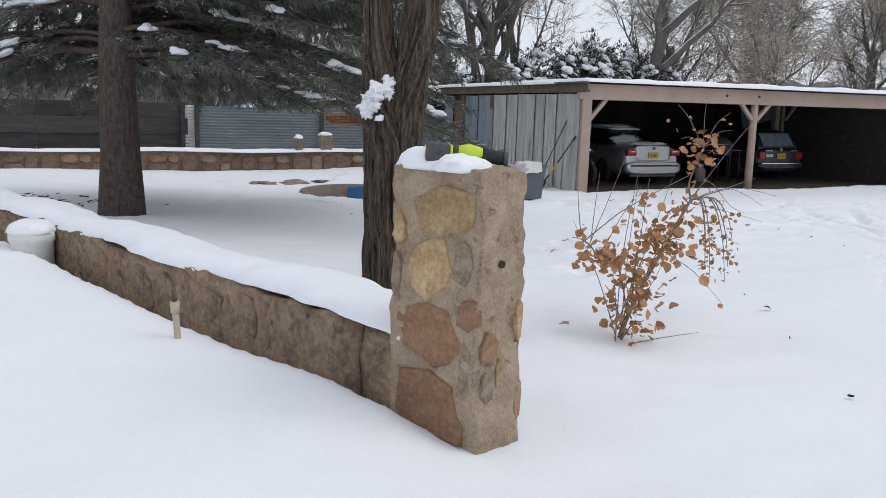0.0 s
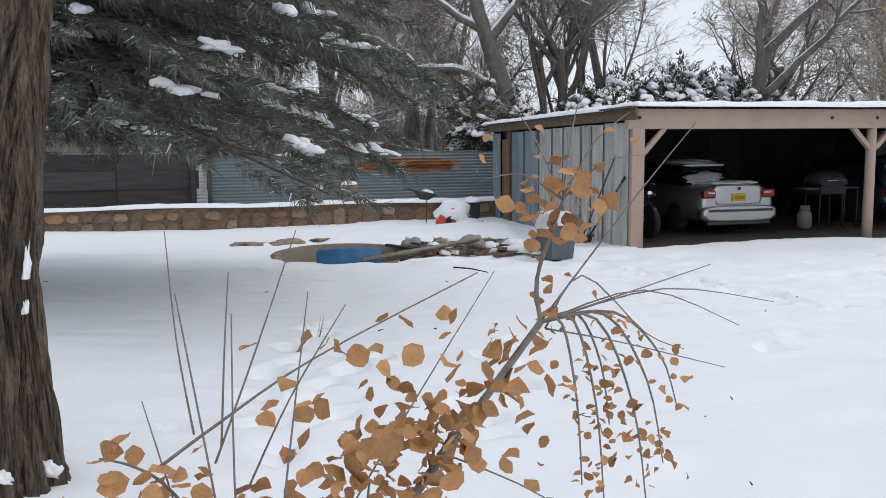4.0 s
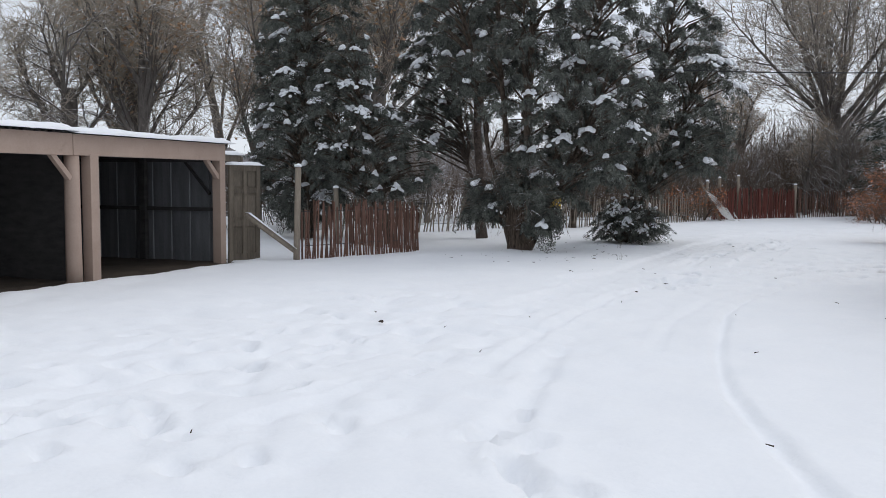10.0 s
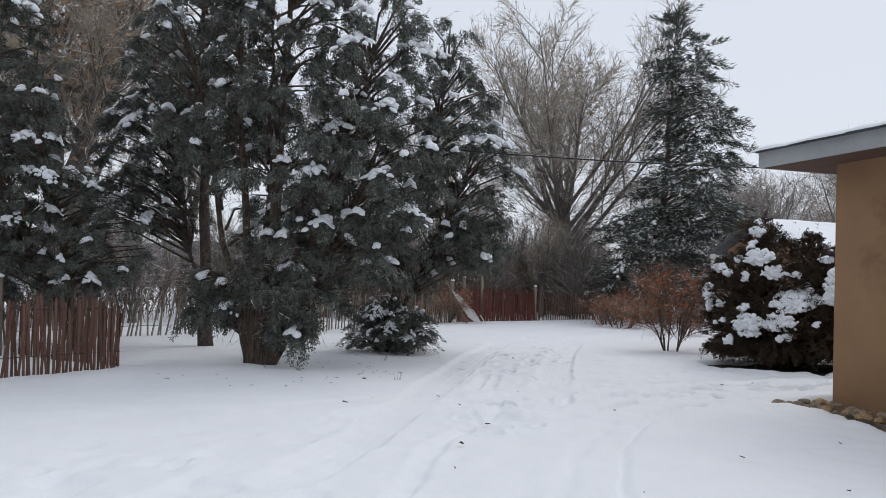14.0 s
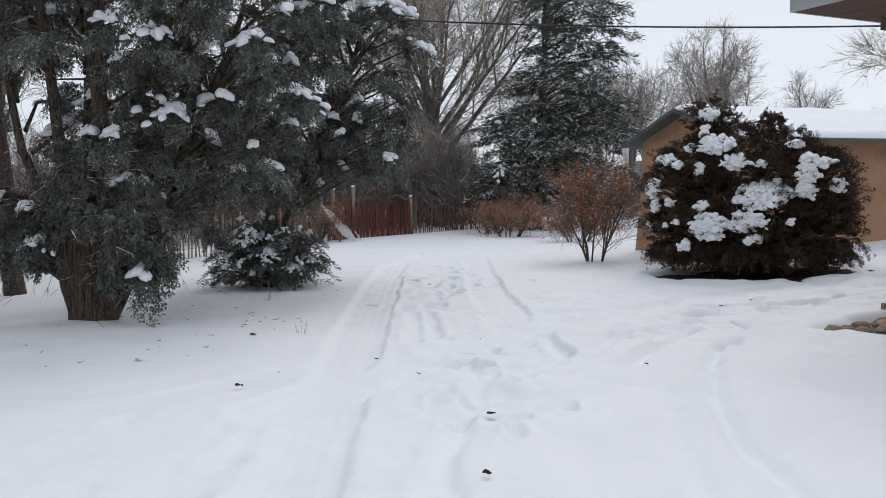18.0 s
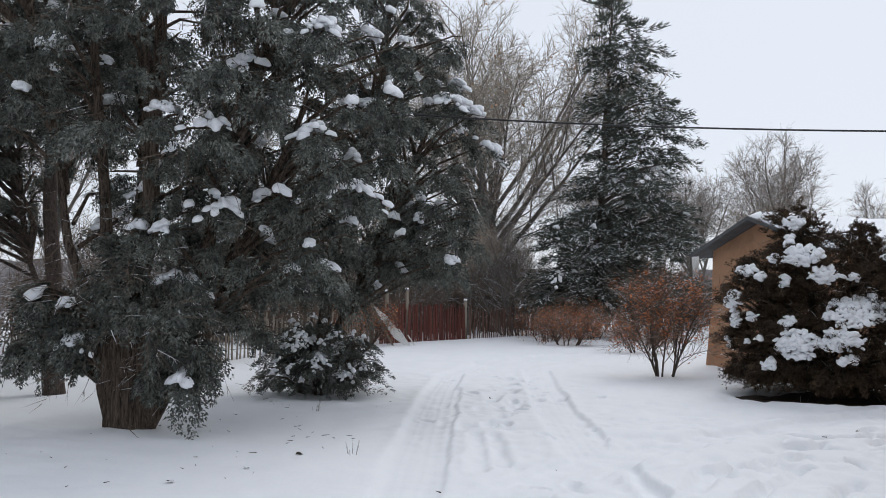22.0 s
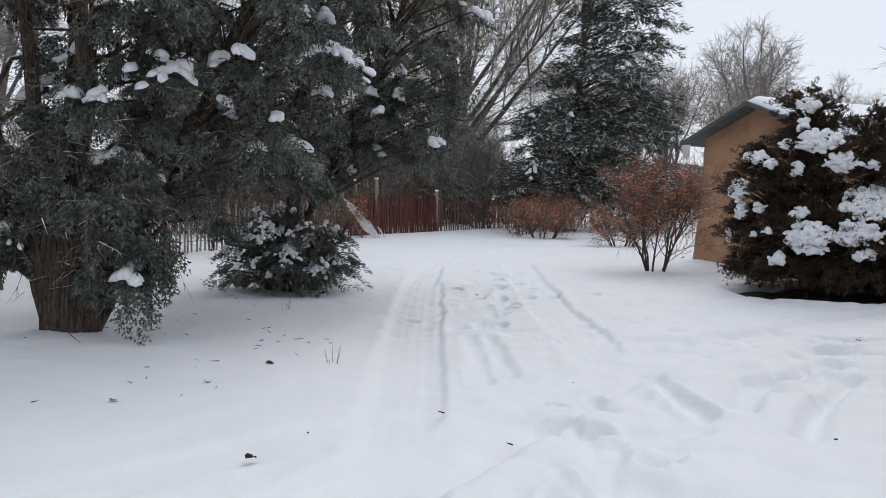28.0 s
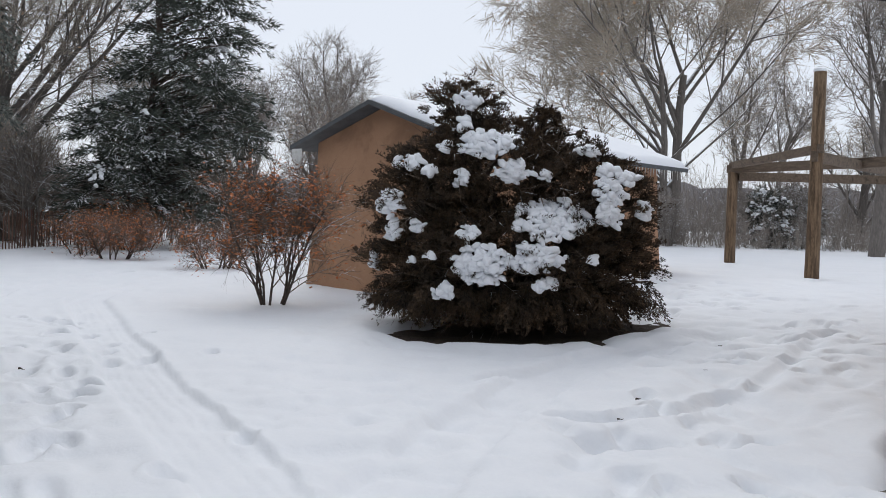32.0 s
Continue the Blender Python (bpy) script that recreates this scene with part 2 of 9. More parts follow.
M_PINKWOOD = mat("pinkish_tan_paint", (0.36, 0.265, 0.215), (0.44, 0.335, 0.275), 2.5, 0.7, 0.3, 0.004, (1, 1, 1), fine=35.0, stain=(0.33, 0.245, 0.2), stain_scale=3.0, stain_at=0.6)
M_GREYFASCIA = mat("grey_fascia_paint", (0.34, 0.35, 0.36), (0.44, 0.45, 0.46), 2.0, 0.65, 0.2, 0.003)
M_SOFFIT = mat("brown_soffit", (0.085, 0.045, 0.032), (0.13, 0.075, 0.052), 3.0, 0.8, 0.2, 0.003, (1, 6, 1))
M_TIMBER = mat("weathered_timber", (0.075, 0.048, 0.03), (0.25, 0.17, 0.105), 6.0, 0.9, 0.7, 0.012, (3, 3, 0.3), span=(0.38, 0.62), stain=(0.09, 0.06, 0.04), stain_scale=2)
M_TIMBER_H = mat("weathered_beam", (0.075, 0.055, 0.04), (0.2, 0.15, 0.11), 6.0, 0.9, 0.7, 0.012, (0.4, 3, 3), stain=(0.06, 0.045, 0.035), stain_scale=2)
M_VARNISH = mat("varnished_pine_post", (0.2, 0.095, 0.035), (0.34, 0.175, 0.07), 6.0, 0.55, 0.3, 0.004, (3, 3, 0.3))
M_OLDWOOD = mat("grey_old_boards", (0.14, 0.115, 0.09), (0.3, 0.255, 0.205), 5.0, 0.9, 0.6, 0.008, (3, 3, 0.3), vary=0.25)
M_OLDDOOR = mat("darker_door_wood", (0.085, 0.07, 0.054), (0.19, 0.16, 0.125), 5.0, 0.9, 0.6, 0.008, (3, 3, 0.3), vary=0.2)
M_PICKET = mat("rusty_brown_pickets", (0.07, 0.036, 0.027), (0.18, 0.1, 0.074), 8.0, 0.9, 0.5, 0.006, (3, 3, 0.4), vary=0.3)
M_REDPICKET = mat("red_stained_pickets", (0.07, 0.022, 0.017), (0.14, 0.044, 0.032), 8.0, 0.9, 0.5, 0.006, (3, 3, 0.4), vary=0.3)
M_GALV = mat("galvanized_sheet", (0.3, 0.305, 0.3), (0.6, 0.595, 0.57), 2.2, 0.55, 0.15, 0.004, (3, 3, 0.35), 0.2, stain=(0.2, 0.21, 0.215), stain_scale=1.5, stain_at=0.58, vary=0.22, span=(0.36, 0.64))
M_GALV_BLUE = mat("bluish_sheet_metal", (0.15, 0.19, 0.225), (0.29, 0.34, 0.375), 2.0, 0.5, 0.15, 0.004, (3, 3, 0.4), 0.25, span=(0.36, 0.64), stain=(0.14, 0.17, 0.2), stain_scale=1.5, vary=0.1)
M_FENCE_METAL = mat("dull_corrugated_steel", (0.14, 0.17, 0.19), (0.25, 0.285, 0.3), 1.2, 0.55, 0.15, 0.004, (0.3, 1, 3), 0.25, span=(0.38, 0.62), stain=(0.13, 0.14, 0.145), stain_scale=1.0, stain_at=0.6, vary=0.12)
M_RUST = mat("rusted_sheet", (0.07, 0.028, 0.016), (0.36, 0.13, 0.045), 4.5, 0.9, 0.4, 0.004, (0.35, 1, 4), stain=(0.36, 0.33, 0.27), stain_scale=1.6, stain_at=0.57, span=(0.38, 0.62))
M_RUST_PALE = mat("pale_rust_streaks", (0.17, 0.1, 0.06), (0.34, 0.31, 0.26), 1.6, 0.85, 0.2, 0.003, (0.3, 1, 4), stain=(0.2, 0.22, 0.235), stain_scale=1.4, stain_at=0.52, span=(0.36, 0.6))
M_GRANITE = mat("grey_boulder", (0.2, 0.195, 0.185), (0.36, 0.35, 0.335), 5.0, 0.9, 0.8, 0.012, fine=40.0)
# darker tone of rubble for the back wall's core and most stones
M_WALLDARK = mat("darker_rubble", (0.085, 0.06, 0.042), (0.25, 0.18, 0.125), 4.0, 0.95, 1.0, 0.03, fine=30.0, stain=(0.2, 0.115, 0.075), stain_scale=2.6, stain_at=0.57, span=(0.36, 0.64), vary=0.15)
M_PALEPANEL = mat("pale_panel", (0.42, 0.42, 0.41), (0.62, 0.62, 0.61), 2.5, 0.8, 0.3, 0.004, (0.4, 1, 3), vary=0.1, span=(0.36, 0.64))
M_TANWALL = mat("greyish_tan_wall", (0.2, 0.175, 0.14), (0.32, 0.285, 0.235), 1.5, 0.95, 0.4, 0.008, stain=(0.16, 0.14, 0.115), stain_scale=0.9)
M_DARKSHEET = mat("dull_grey_sheet", (0.125, 0.13, 0.14), (0.22, 0.225, 0.235), 2.0, 0.55, 0.15, 0.004, (3, 3, 0.4), 0.15, span=(0.36, 0.64), vary=0.1)
M_OLDBRICK = mat("old_brick", (0.09, 0.045, 0.035), (0.22, 0.11, 0.08), 12.0, 0.95, 0.6, 0.006, fine=60.0, vary=0.3)
# near-black tone for the carport's inner boards and the board fence
M_DARKBOARD = mat("near_black_boards", (0.025, 0.024, 0.025), (0.075, 0.07, 0.068), 3.0, 0.85, 0.4, 0.006, (0.4, 1, 3), vary=0.3)
M_DIRT = mat("carport_dirt", (0.035, 0.027, 0.02), (0.09, 0.068, 0.052), 2.0, 0.95, 0.8, 0.02, fine=30.0)
M_SOIL = mat("dark_leaf_litter", (0.018, 0.013, 0.01), (0.085, 0.06, 0.045), 9.0, 0.95, 1.0, 0.03, fine=50.0)
M_GRAVEL = mat("grey_brown_gravel", (0.09, 0.078, 0.065), (0.27, 0.24, 0.2), 22.0, 0.95, 1.0, 0.03, fine=90.0)
M_MORTAR = mat("pebbly_mortar", (0.27, 0.2, 0.135), (0.46, 0.36, 0.26), 6.0, 0.95, 1.0, 0.03, fine=70.0, stain=(0.17, 0.125, 0.09), stain_scale=11.0, stain_at=0.58, span=(0.38, 0.62))
M_RUBBLE = mat("weathered_rubble", (0.1, 0.072, 0.052), (0.38, 0.27, 0.185), 2.6, 0.95, 1.0, 0.045, fine=22.0, stain=(0.27, 0.165, 0.11), stain_scale=1.9, stain_at=0.56, span=(0.36, 0.62), vary=0.05, warp=0.6)
M_STONE_TAN = mat("tan_sandstone", (0.25, 0.16, 0.085), (0.52, 0.37, 0.2), 5.0, 0.92, 1.0, 0.03, fine=38.0, span=(0.36, 0.64), stain=(0.52, 0.43, 0.28), stain_scale=3.5, stain_at=0.57, vary=0.18)
M_STONE_RED = mat("red_sandstone", (0.2, 0.11, 0.065), (0.4, 0.235, 0.14), 5.0, 0.92, 1.0, 0.03, fine=38.0, span=(0.36, 0.64), stain=(0.25, 0.17, 0.12), stain_scale=3.0, vary=0.2)
M_STONE_GREY = mat("grey_brown_stone", (0.17, 0.125, 0.09), (0.36, 0.285, 0.215), 5.0, 0.92, 1.0, 0.03, fine=38.0, span=(0.36, 0.64), stain=(0.12, 0.09, 0.07), stain_scale=3.0, vary=0.2)
M_BLACKRUB = mat("black_rubber", (0.015, 0.015, 0.016), (0.04, 0.04, 0.042), 8.0, 0.8, 0.2, 0.003)
M_STEEL = mat("bare_steel", (0.4, 0.4, 0.41), (0.55, 0.55, 0.56), 8.0, 0.35, 0.1, 0.002, metal=0.9)
M_CHROME = mat("chrome", (0.7, 0.7, 0.71), (0.8, 0.8, 0.81), 8.0, 0.15, 0.0, metal=1.0)
M_CAR_SILVER = mat("silver_car_paint", (0.56, 0.57, 0.59), (0.62, 0.63, 0.65), 2.0, 0.38, 0.0, metal=0.8, coat=0.5)
M_CAR_DARK = mat("dark_blue_car_paint", (0.02, 0.026, 0.04), (0.032, 0.04, 0.058), 2.0, 0.35, 0.0, metal=0.2, coat=0.6)
M_LAMP_RED = mat("red_lamp_lens", (0.26, 0.014, 0.012), (0.38, 0.025, 0.022), 20.0, 0.25, 0.0, coat=0.5)
M_PLATE = mat("yellow_plate", (0.62, 0.4, 0.02), (0.75, 0.5, 0.04), 20.0, 0.5, 0.0)
M_PLATE_INK = mat("plate_bars", (0.28, 0.12, 0.02), (0.34, 0.16, 0.03), 20.0, 0.6, 0.0)
M_WHITE = mat("white_enamel", (0.62, 0.62, 0.6), (0.76, 0.76, 0.74), 5.0, 0.5, 0.2, 0.002, stain=(0.5, 0.47, 0.42), stain_scale=6.0, stain_at=0.6)
# white tank enamel greyed: the carport's shade is put into its colour
M_TANK_SHADED = mat("shaded_tank_paint", (0.17, 0.17, 0.165), (0.3, 0.3, 0.29), 5.0, 0.6, 0.2, 0.002, stain=(0.14, 0.12, 0.1), stain_scale=6.0, stain_at=0.6)
M_BIN = mat("grey_blue_plastic", (0.085, 0.105, 0.12), (0.125, 0.15, 0.168), 4.0, 0.55, 0.1, 0.003)
M_BLUE = mat("blue_tarp", (0.025, 0.1, 0.22), (0.05, 0.17, 0.34), 5.0, 0.6, 0.3, 0.006, stain=(0.13, 0.115, 0.1), stain_scale=4.0, stain_at=0.56)
M_TANKWALL = mat("stained_concrete_rim", (0.18, 0.15, 0.115), (0.3, 0.255, 0.2), 4.0, 0.9, 0.5, 0.01, stain=(0.1, 0.085, 0.07), stain_scale=2)
M_REDPAINT = mat("red_plastic", (0.5, 0.05, 0.03), (0.65, 0.09, 0.05), 6.0, 0.5, 0.1, 0.002)
M_YELLOW = mat("yellow_paint", (0.55, 0.36, 0.03), (0.7, 0.48, 0.06), 8.0, 0.5, 0.2, 0.002)
M_LIME = mat("lime_rubber", (0.5, 0.62, 0.03), (0.62, 0.75, 0.07), 10.0, 0.55, 0.2, 0.003)
M_DARKGREY = mat("dark_grey_plastic", (0.045, 0.045, 0.048), (0.11, 0.11, 0.115), 14.0, 0.6, 0.3, 0.003)
M_FELT = mat("white_cloth", (0.55, 0.53, 0.5), (0.75, 0.73, 0.7), 7.0, 0.95, 0.5, 0.01)
M_PVC = mat("weathered_pipe", (0.4, 0.34, 0.25), (0.55, 0.48, 0.37), 12.0, 0.6, 0.2, 0.002)
M_WIRE = mat("dark_cable", (0.03, 0.03, 0.032), (0.06, 0.06, 0.062), 5.0, 0.7, 0.0)
M_ALU = mat("dull_aluminium", (0.24, 0.25, 0.27), (0.36, 0.37, 0.39), 9.0, 0.5, 0.0, metal=0.6)
M_SCREEN = mat("dark_insect_screen", (0.028, 0.028, 0.03), (0.045, 0.045, 0.048), 3.0, 0.55, 0.0)
M_ROOFEDGE = mat("dark_roof_edge", (0.06, 0.065, 0.07), (0.12, 0.125, 0.13), 4.0, 0.8, 0.2, 0.004)
M_DARKMETAL = mat("dark_metal", (0.025, 0.025, 0.026), (0.06, 0.06, 0.062), 6.0, 0.6, 0.2, 0.003, metal=0.3)

m_glass = bpy.data.materials.new("window_glass")
m_glass.use_nodes = True
gb = m_glass.node_tree.nodes["Principled BSDF"]
gb.inputs["Base Color"].default_value = (0.02, 0.022, 0.025, 1)
gb.inputs["Roughness"].default_value = 0.08
gb.inputs["Specular IOR Level"].default_value = 0.5
M_GLASS = m_glass

# ---- ground: one sheet of trodden and driven snow ----
CX, CY, CTURN = 6.62, 19.4, 14.5          # carport's front left corner and turn
CM = pose(CX, CY, 0, 0, 0, CTURN)
EX, EY = (math.cos(radians(CTURN)), math.sin(radians(CTURN))), (-math.sin(radians(CTURN)), math.cos(radians(CTURN)))


def ground_base(x, y):
    """Height of the lie of the land."""
    x, y = np.asarray(x, float), np.asarray(y, float)
    z = 0.42 * np.exp(-((x - 1) ** 2 + (y - 1) ** 2) / 60)
    z = z + 0.2 * np.exp(-((x + 3) ** 2 + (y - 12) ** 2) / 30)
    z = z + 0.33 * S((11.5 - y) / 9) * S((x - 13) / 12) + 0.14 * np.exp(-((x - 26) ** 2 + (y - 8) ** 2) / 14)
    z = z - 0.12 * np.exp(-((x + 1) ** 2 + (y - 23) ** 2) / 30)
    z = z + 0.08 * np.exp(-((x - 1.0) ** 2 + (y - 7.6) ** 2) / 2.2)
    before_wall = -0.818 * (x - 0.86) - 0.575 * (y - 3.79)
    z = z + 0.29 * S((before_wall + 0.1) / 0.4) * np.exp(-((x + 2.6) ** 2 + (y - 7.4) ** 2) / 9)
    along = -0.575 * (x - 0.86) + 0.818 * (y - 3.79)
    z = z + 0.15 * S((before_wall + 0.12) / 0.3) * S(along / 0.9 + 0.3) * np.exp(-(np.maximum(before_wall, 0) / 1.8) ** 2) * S((9 - along) / 2)
    return z


RUTS = [  # points, half width, depth, flat floor
    ([(19.0, 14.9), (21.0, 15.02), (23.95, 15.42), (27.4, 15.9), (30.5, 16.32), (33.6, 16.7), (36.8, 17.0), (40.5, 16.7), (44.5, 14.6)], 0.27, 0.06, True),
    ([(22.5, 14.97), (23.99, 15.16), (25.9, 15.43), (27.87, 15.67), (30.6, 16.02), (33.5, 16.36)], 0.04, 0.045, False),
    ([(26.6, 13.85), (27.2, 13.98), (30.1, 14.36), (32.7, 14.68), (35.3, 14.92), (38.5, 15.2), (41.5, 14.3), (44.4, 12.4)], 0.3, 0.055, True),
    ([(33.9, 14.55), (32.4, 14.38), (30.88, 14.2), (29.5, 14.0), (27.85, 13.78)], 0.06, 0.05, False),
    ([(22.6, 15.6), (24.0, 15.0), (25.2, 14.45), (26.3, 13.95), (27.3, 13.38), (28.7, 12.35), (30.2, 11.0), (31.2, 9.6), (32.0, 7.6)], 0.34, 0.065, True),
    ([(26.35, 13.5), (25.85, 13.53), (25.35, 13.45), (24.9, 13.37)], 0.085, 0.087, False),
    ([(25.02, 13.08), (25.84, 12.8), (26.67, 12.23), (27.35, 11.77)], 0.1, 0.087, False),
    ([(24.5, 12.78), (25.1, 12.56), (25.67, 12.3), (26.43, 11.83)], 0.08, 0.080, False),
    ([(28.88, 11.45), (28.55, 10.95), (28.67, 10.3), (28.95, 9.8)], 0.1, 0.087, False),
    ([(28.05, 15.32), (27.0, 15.15), (25.8, 15.02)], 0.1, 0.04, False),
    ([(28.05, 15.12), (26.7, 14.9), (26.1, 14.82)], 0.09, 0.04, False),
    ([(26.25, 14.13), (25.5, 14.36), (25.1, 14.42), (24.2, 14.2)], 0.05, 0.05, False),
    ([(26.04, 12.86), (25.46, 13.03), (25.1, 13.12)], 0.06, 0.065, False),
    ([(25.93, 11.51), (25.36, 11.81), (24.6, 12.03)], 0.08, 0.065, False),
    ([(30.62, 11.34), (30.79, 10.62), (31.48, 9.81)], 0.08, 0.072, False),
    ([(24.6, 12.0), (23.1, 12.27), (21.9, 12.36), (20, 12.2), (17.2, 11.42), (15.7, 10.85), (14.7, 10.35), (13.2, 9.49)], 0.055, 0.05, False),
    ([(23.4, 12.56), (22.2, 12.71), (21.2, 12.75), (19, 12.6), (17, 12.0)], 0.08, 0.025, False),
    ([(31.3, 6.4), (28.6, 9.95), (27.9, 11.0), (28.3, 11.7)], 0.1, 0.045, False),
    ([(24.1, 14.1), (22.5, 14.21), (21.2, 14.21), (18, 13.7), (15, 12.9)], 0.1, 0.035, False),
    ([(9.5, 16.5), (9.31, 14.83), (9.38, 13.95), (9.26, 12.81), (9.0, 11.8), (8.4, 10.2)], 0.1, 0.042, False),
    ([(10.6, 16.6), (9.93, 14.75), (9.93, 13.46), (9.7, 12.54), (9.4, 11.6)], 0.1, 0.072, False),
    ([(11.4, 16), (10.33, 14.16), (10.58, 13.38), (10.31, 12.29), (9.95, 11.47), (9.3, 10.3)], 0.1, 0.072, False),
    ([(16.5, 12.9), (13.62, 11.77), (12.19, 10.76), (11.2, 10.0)], 0.12, 0.04, False),
    ([(30, 6), (27.5, 11.9), (24, 16), (19, 19.5)], 0.22, 0.02, True),
]


def carve(x, y, pts, w, depth, flat):
    d = np.full(x.shape, 1e9)
    for (ax, ay), (bx, by) in zip(pts, pts[1:]):
        dx, dy = bx - ax, by - ay
        u = np.clip(((x - ax) * dx + (y - ay) * dy) / (dx * dx + dy * dy), 0, 1)
        d = np.minimum(d, np.hypot(x - ax - u * dx, y - ay - u * dy))
    d = d + (0.016 if flat else 0.03) * vnoise(x, y, 0.5, 3)
    z = -depth * S((w + 0.05 - d) / (0.1 if flat else 1.1 * w))
    z = z + (0.16 if flat else 0.25) * depth * np.exp(-((d - w - 0.09 if flat else d - 1.5 * w) / (0.07 if flat else 0.3 * w + 0.03)) ** 2)
    if flat:
        z = z + 0.0045 * np.sin(d * 66) * S((w - 0.03 - d) / 0.05)
    return z


PRINTS = []
for (ax, ay), (bx, by), n, spread in [((3.2, 8.5), (3.9, 12.2), 8, 0.12), ((13.6, 11.8), (11.7, 10.3), 7, 0.15), ((7.0, 8.6), (8.6, 11.4), 6, 0.2),
                                      ((28.5, 14.9), (36, 15.7), 34, 0.5), ((26, 12.6), (29, 10.2), 18, 0.4), ((29, 10), (33, 4.5), 30, 0.7), ((12, 14), (18, 16.5), 18, 0.9),
                                      ((22, 13.8), (25.5, 14.2), 14, 0.3), ((8.5, 16), (13, 18.6), 22, 0.8), ((34.5, 6.6), (38.5, 3.5), 22, 0.6), ((2.0, 8.2), (2.6, 11), 12, 0.12), ((6.05, 16.64), (7.54, 13.26), 26, 0.14), ((5.67, 14.55), (6.27, 11.95), 5, 0.15), ((-1.57, 18.03), (1.67, 15.04), 12, 0.35),
                                      ((14.18, 12.15), (12.14, 10.54), 6, 0.15), ((11.4, 14.6), (12.5, 14.5), 9, 0.35), ((12.4, 14.2), (11.7, 12.4), 6, 0.2), ((10.2, 15.5), (10.0, 13.0), 6, 0.2), ((6.42, 11.9), (6.02, 11.05), 3, 0.1), ((1.6, 9.0), (1.9, 12.5), 10, 0.15)]:
    for k in range(n):
        u = (k + 0.5 * RNG.rand()) / n
        PRINTS.append((ax + (bx - ax) * u + RNG.normal(0, spread), ay + (by - ay) * u + RNG.normal(0, spread), math.atan2(by - ay, bx - ax) + RNG.normal(0, 0.5), RNG.uniform(0.7, 1.2)))


def steps(*spans):
    """Grid lines with a step of its own for each span (from, to, step)."""
    return np.concatenate([np.linspace(a, b, int(round((b - a) / s)), endpoint=False) for a, b, s in spans])


def axis(inner, far, n):
    k = np.arange(1, n + 1) / n
    out = far * (0.03 * k + 0.97 * k ** 4)
    return np.concatenate([inner[0] - out[::-1], inner, inner[-1] + out])


gx = axis(steps((-5, 0, 0.12), (0, 21, 0.08), (21, 36, 0.055), (36, 45, 0.09)), 900, 30)
gy = axis(steps((-1, 4, 0.09), (4, 8, 0.07), (8, 13.2, 0.055), (13.2, 17.2, 0.032), (17.2, 25, 0.09)), 900, 30)
GX, GY = np.meshgrid(gx, gy, indexing="ij")
GZ = ground_base(GX, GY)
near = S((GX + 12) / 5) * S((52 - GX) / 8) * S((GY + 8) / 5) * S((32 - GY) / 6)
GZ = GZ + near * (0.03 * vnoise(GX, GY, 1.7, 1) + 0.016 * vnoise(GX, GY, 0.55, 2) + 0.011 * vnoise(GX, GY, 0.22, 4) + 0.006 * vnoise(GX, GY, 0.13, 5))


def blob(cx, cy, rx, ry):
    return np.exp(-(((GX - cx) / rx) ** 2 + ((GY - cy) / ry) ** 2))


# places churned by feet: many small dents
churn = np.clip(0.35 * blob(10, 14.5, 4.5, 3.5) + blob(15.5, 15.5, 5.5, 2.8) + blob(31.5, 15.4, 4.2, 0.55) + 0.95 * blob(31, 8, 3.0, 3.6) + 0.5 * blob(29.5, 12.8, 2.2, 1.2) + 0.5 * blob(34.5, 12.3, 2.5, 1.0) + blob(26.8, 11.2, 2.6, 1.9) + blob(36.5, 5, 3, 2.5) + blob(24, 13.8, 2, 1.0) + 0.8 * blob(3.6, 18.0, 2.6, 1.0) + 0.7 * blob(6.2, 17.2, 1.6, 1.6), 0, 1)
dents = np.clip(vnoise(GX, GY, 0.36, 6) - 0.15, 0, 1) + 0.6 * np.clip(vnoise(GX + 3, GY * 1.2, 0.24, 16) - 0.25, 0, 1)
GZ = GZ + churn * (-0.14 * dents + 0.018 * vnoise(GX, GY, 0.2, 17))
RZ = np.zeros_like(GZ)
for pts, w, depth, flat in RUTS:
    px, py = [p[0] for p in pts], [p[1] for p in pts]
    i0, i1 = np.searchsorted(gx, (min(px) - 1, max(px) + 1))
    j0, j1 = np.searchsorted(gy, (min(py) - 1, max(py) + 1))
    z, old = carve(GX[i0:i1, j0:j1], GY[i0:i1, j0:j1], pts, w, (0.95 if flat else 1.05) * depth, flat), RZ[i0:i1, j0:j1]
    RZ[i0:i1, j0:j1] = np.where(z < 0, np.minimum(old, z), np.where(old > -0.004, np.maximum(old, z), old))
GZ = GZ + RZ
for px, py, a, s in PRINTS:
    i0, i1 = np.searchsorted(gx, (px - 0.6, px + 0.6))
    j0, j1 = np.searchsorted(gy, (py - 0.6, py + 0.6))
    dx, dy = GX[i0:i1, j0:j1] - px, GY[i0:i1, j0:j1] - py
    u, v = (dx * math.cos(a) + dy * math.sin(a)) / (0.16 * s), (-dx * math.sin(a) + dy * math.cos(a)) / (0.085 * s)
    r = np.hypot(u, v)
    GZ[i0:i1, j0:j1] += -0.07 * S((1.25 - r) / 0.5) + 0.018 * np.exp(-((r - 1.6) / 0.35) ** 2)
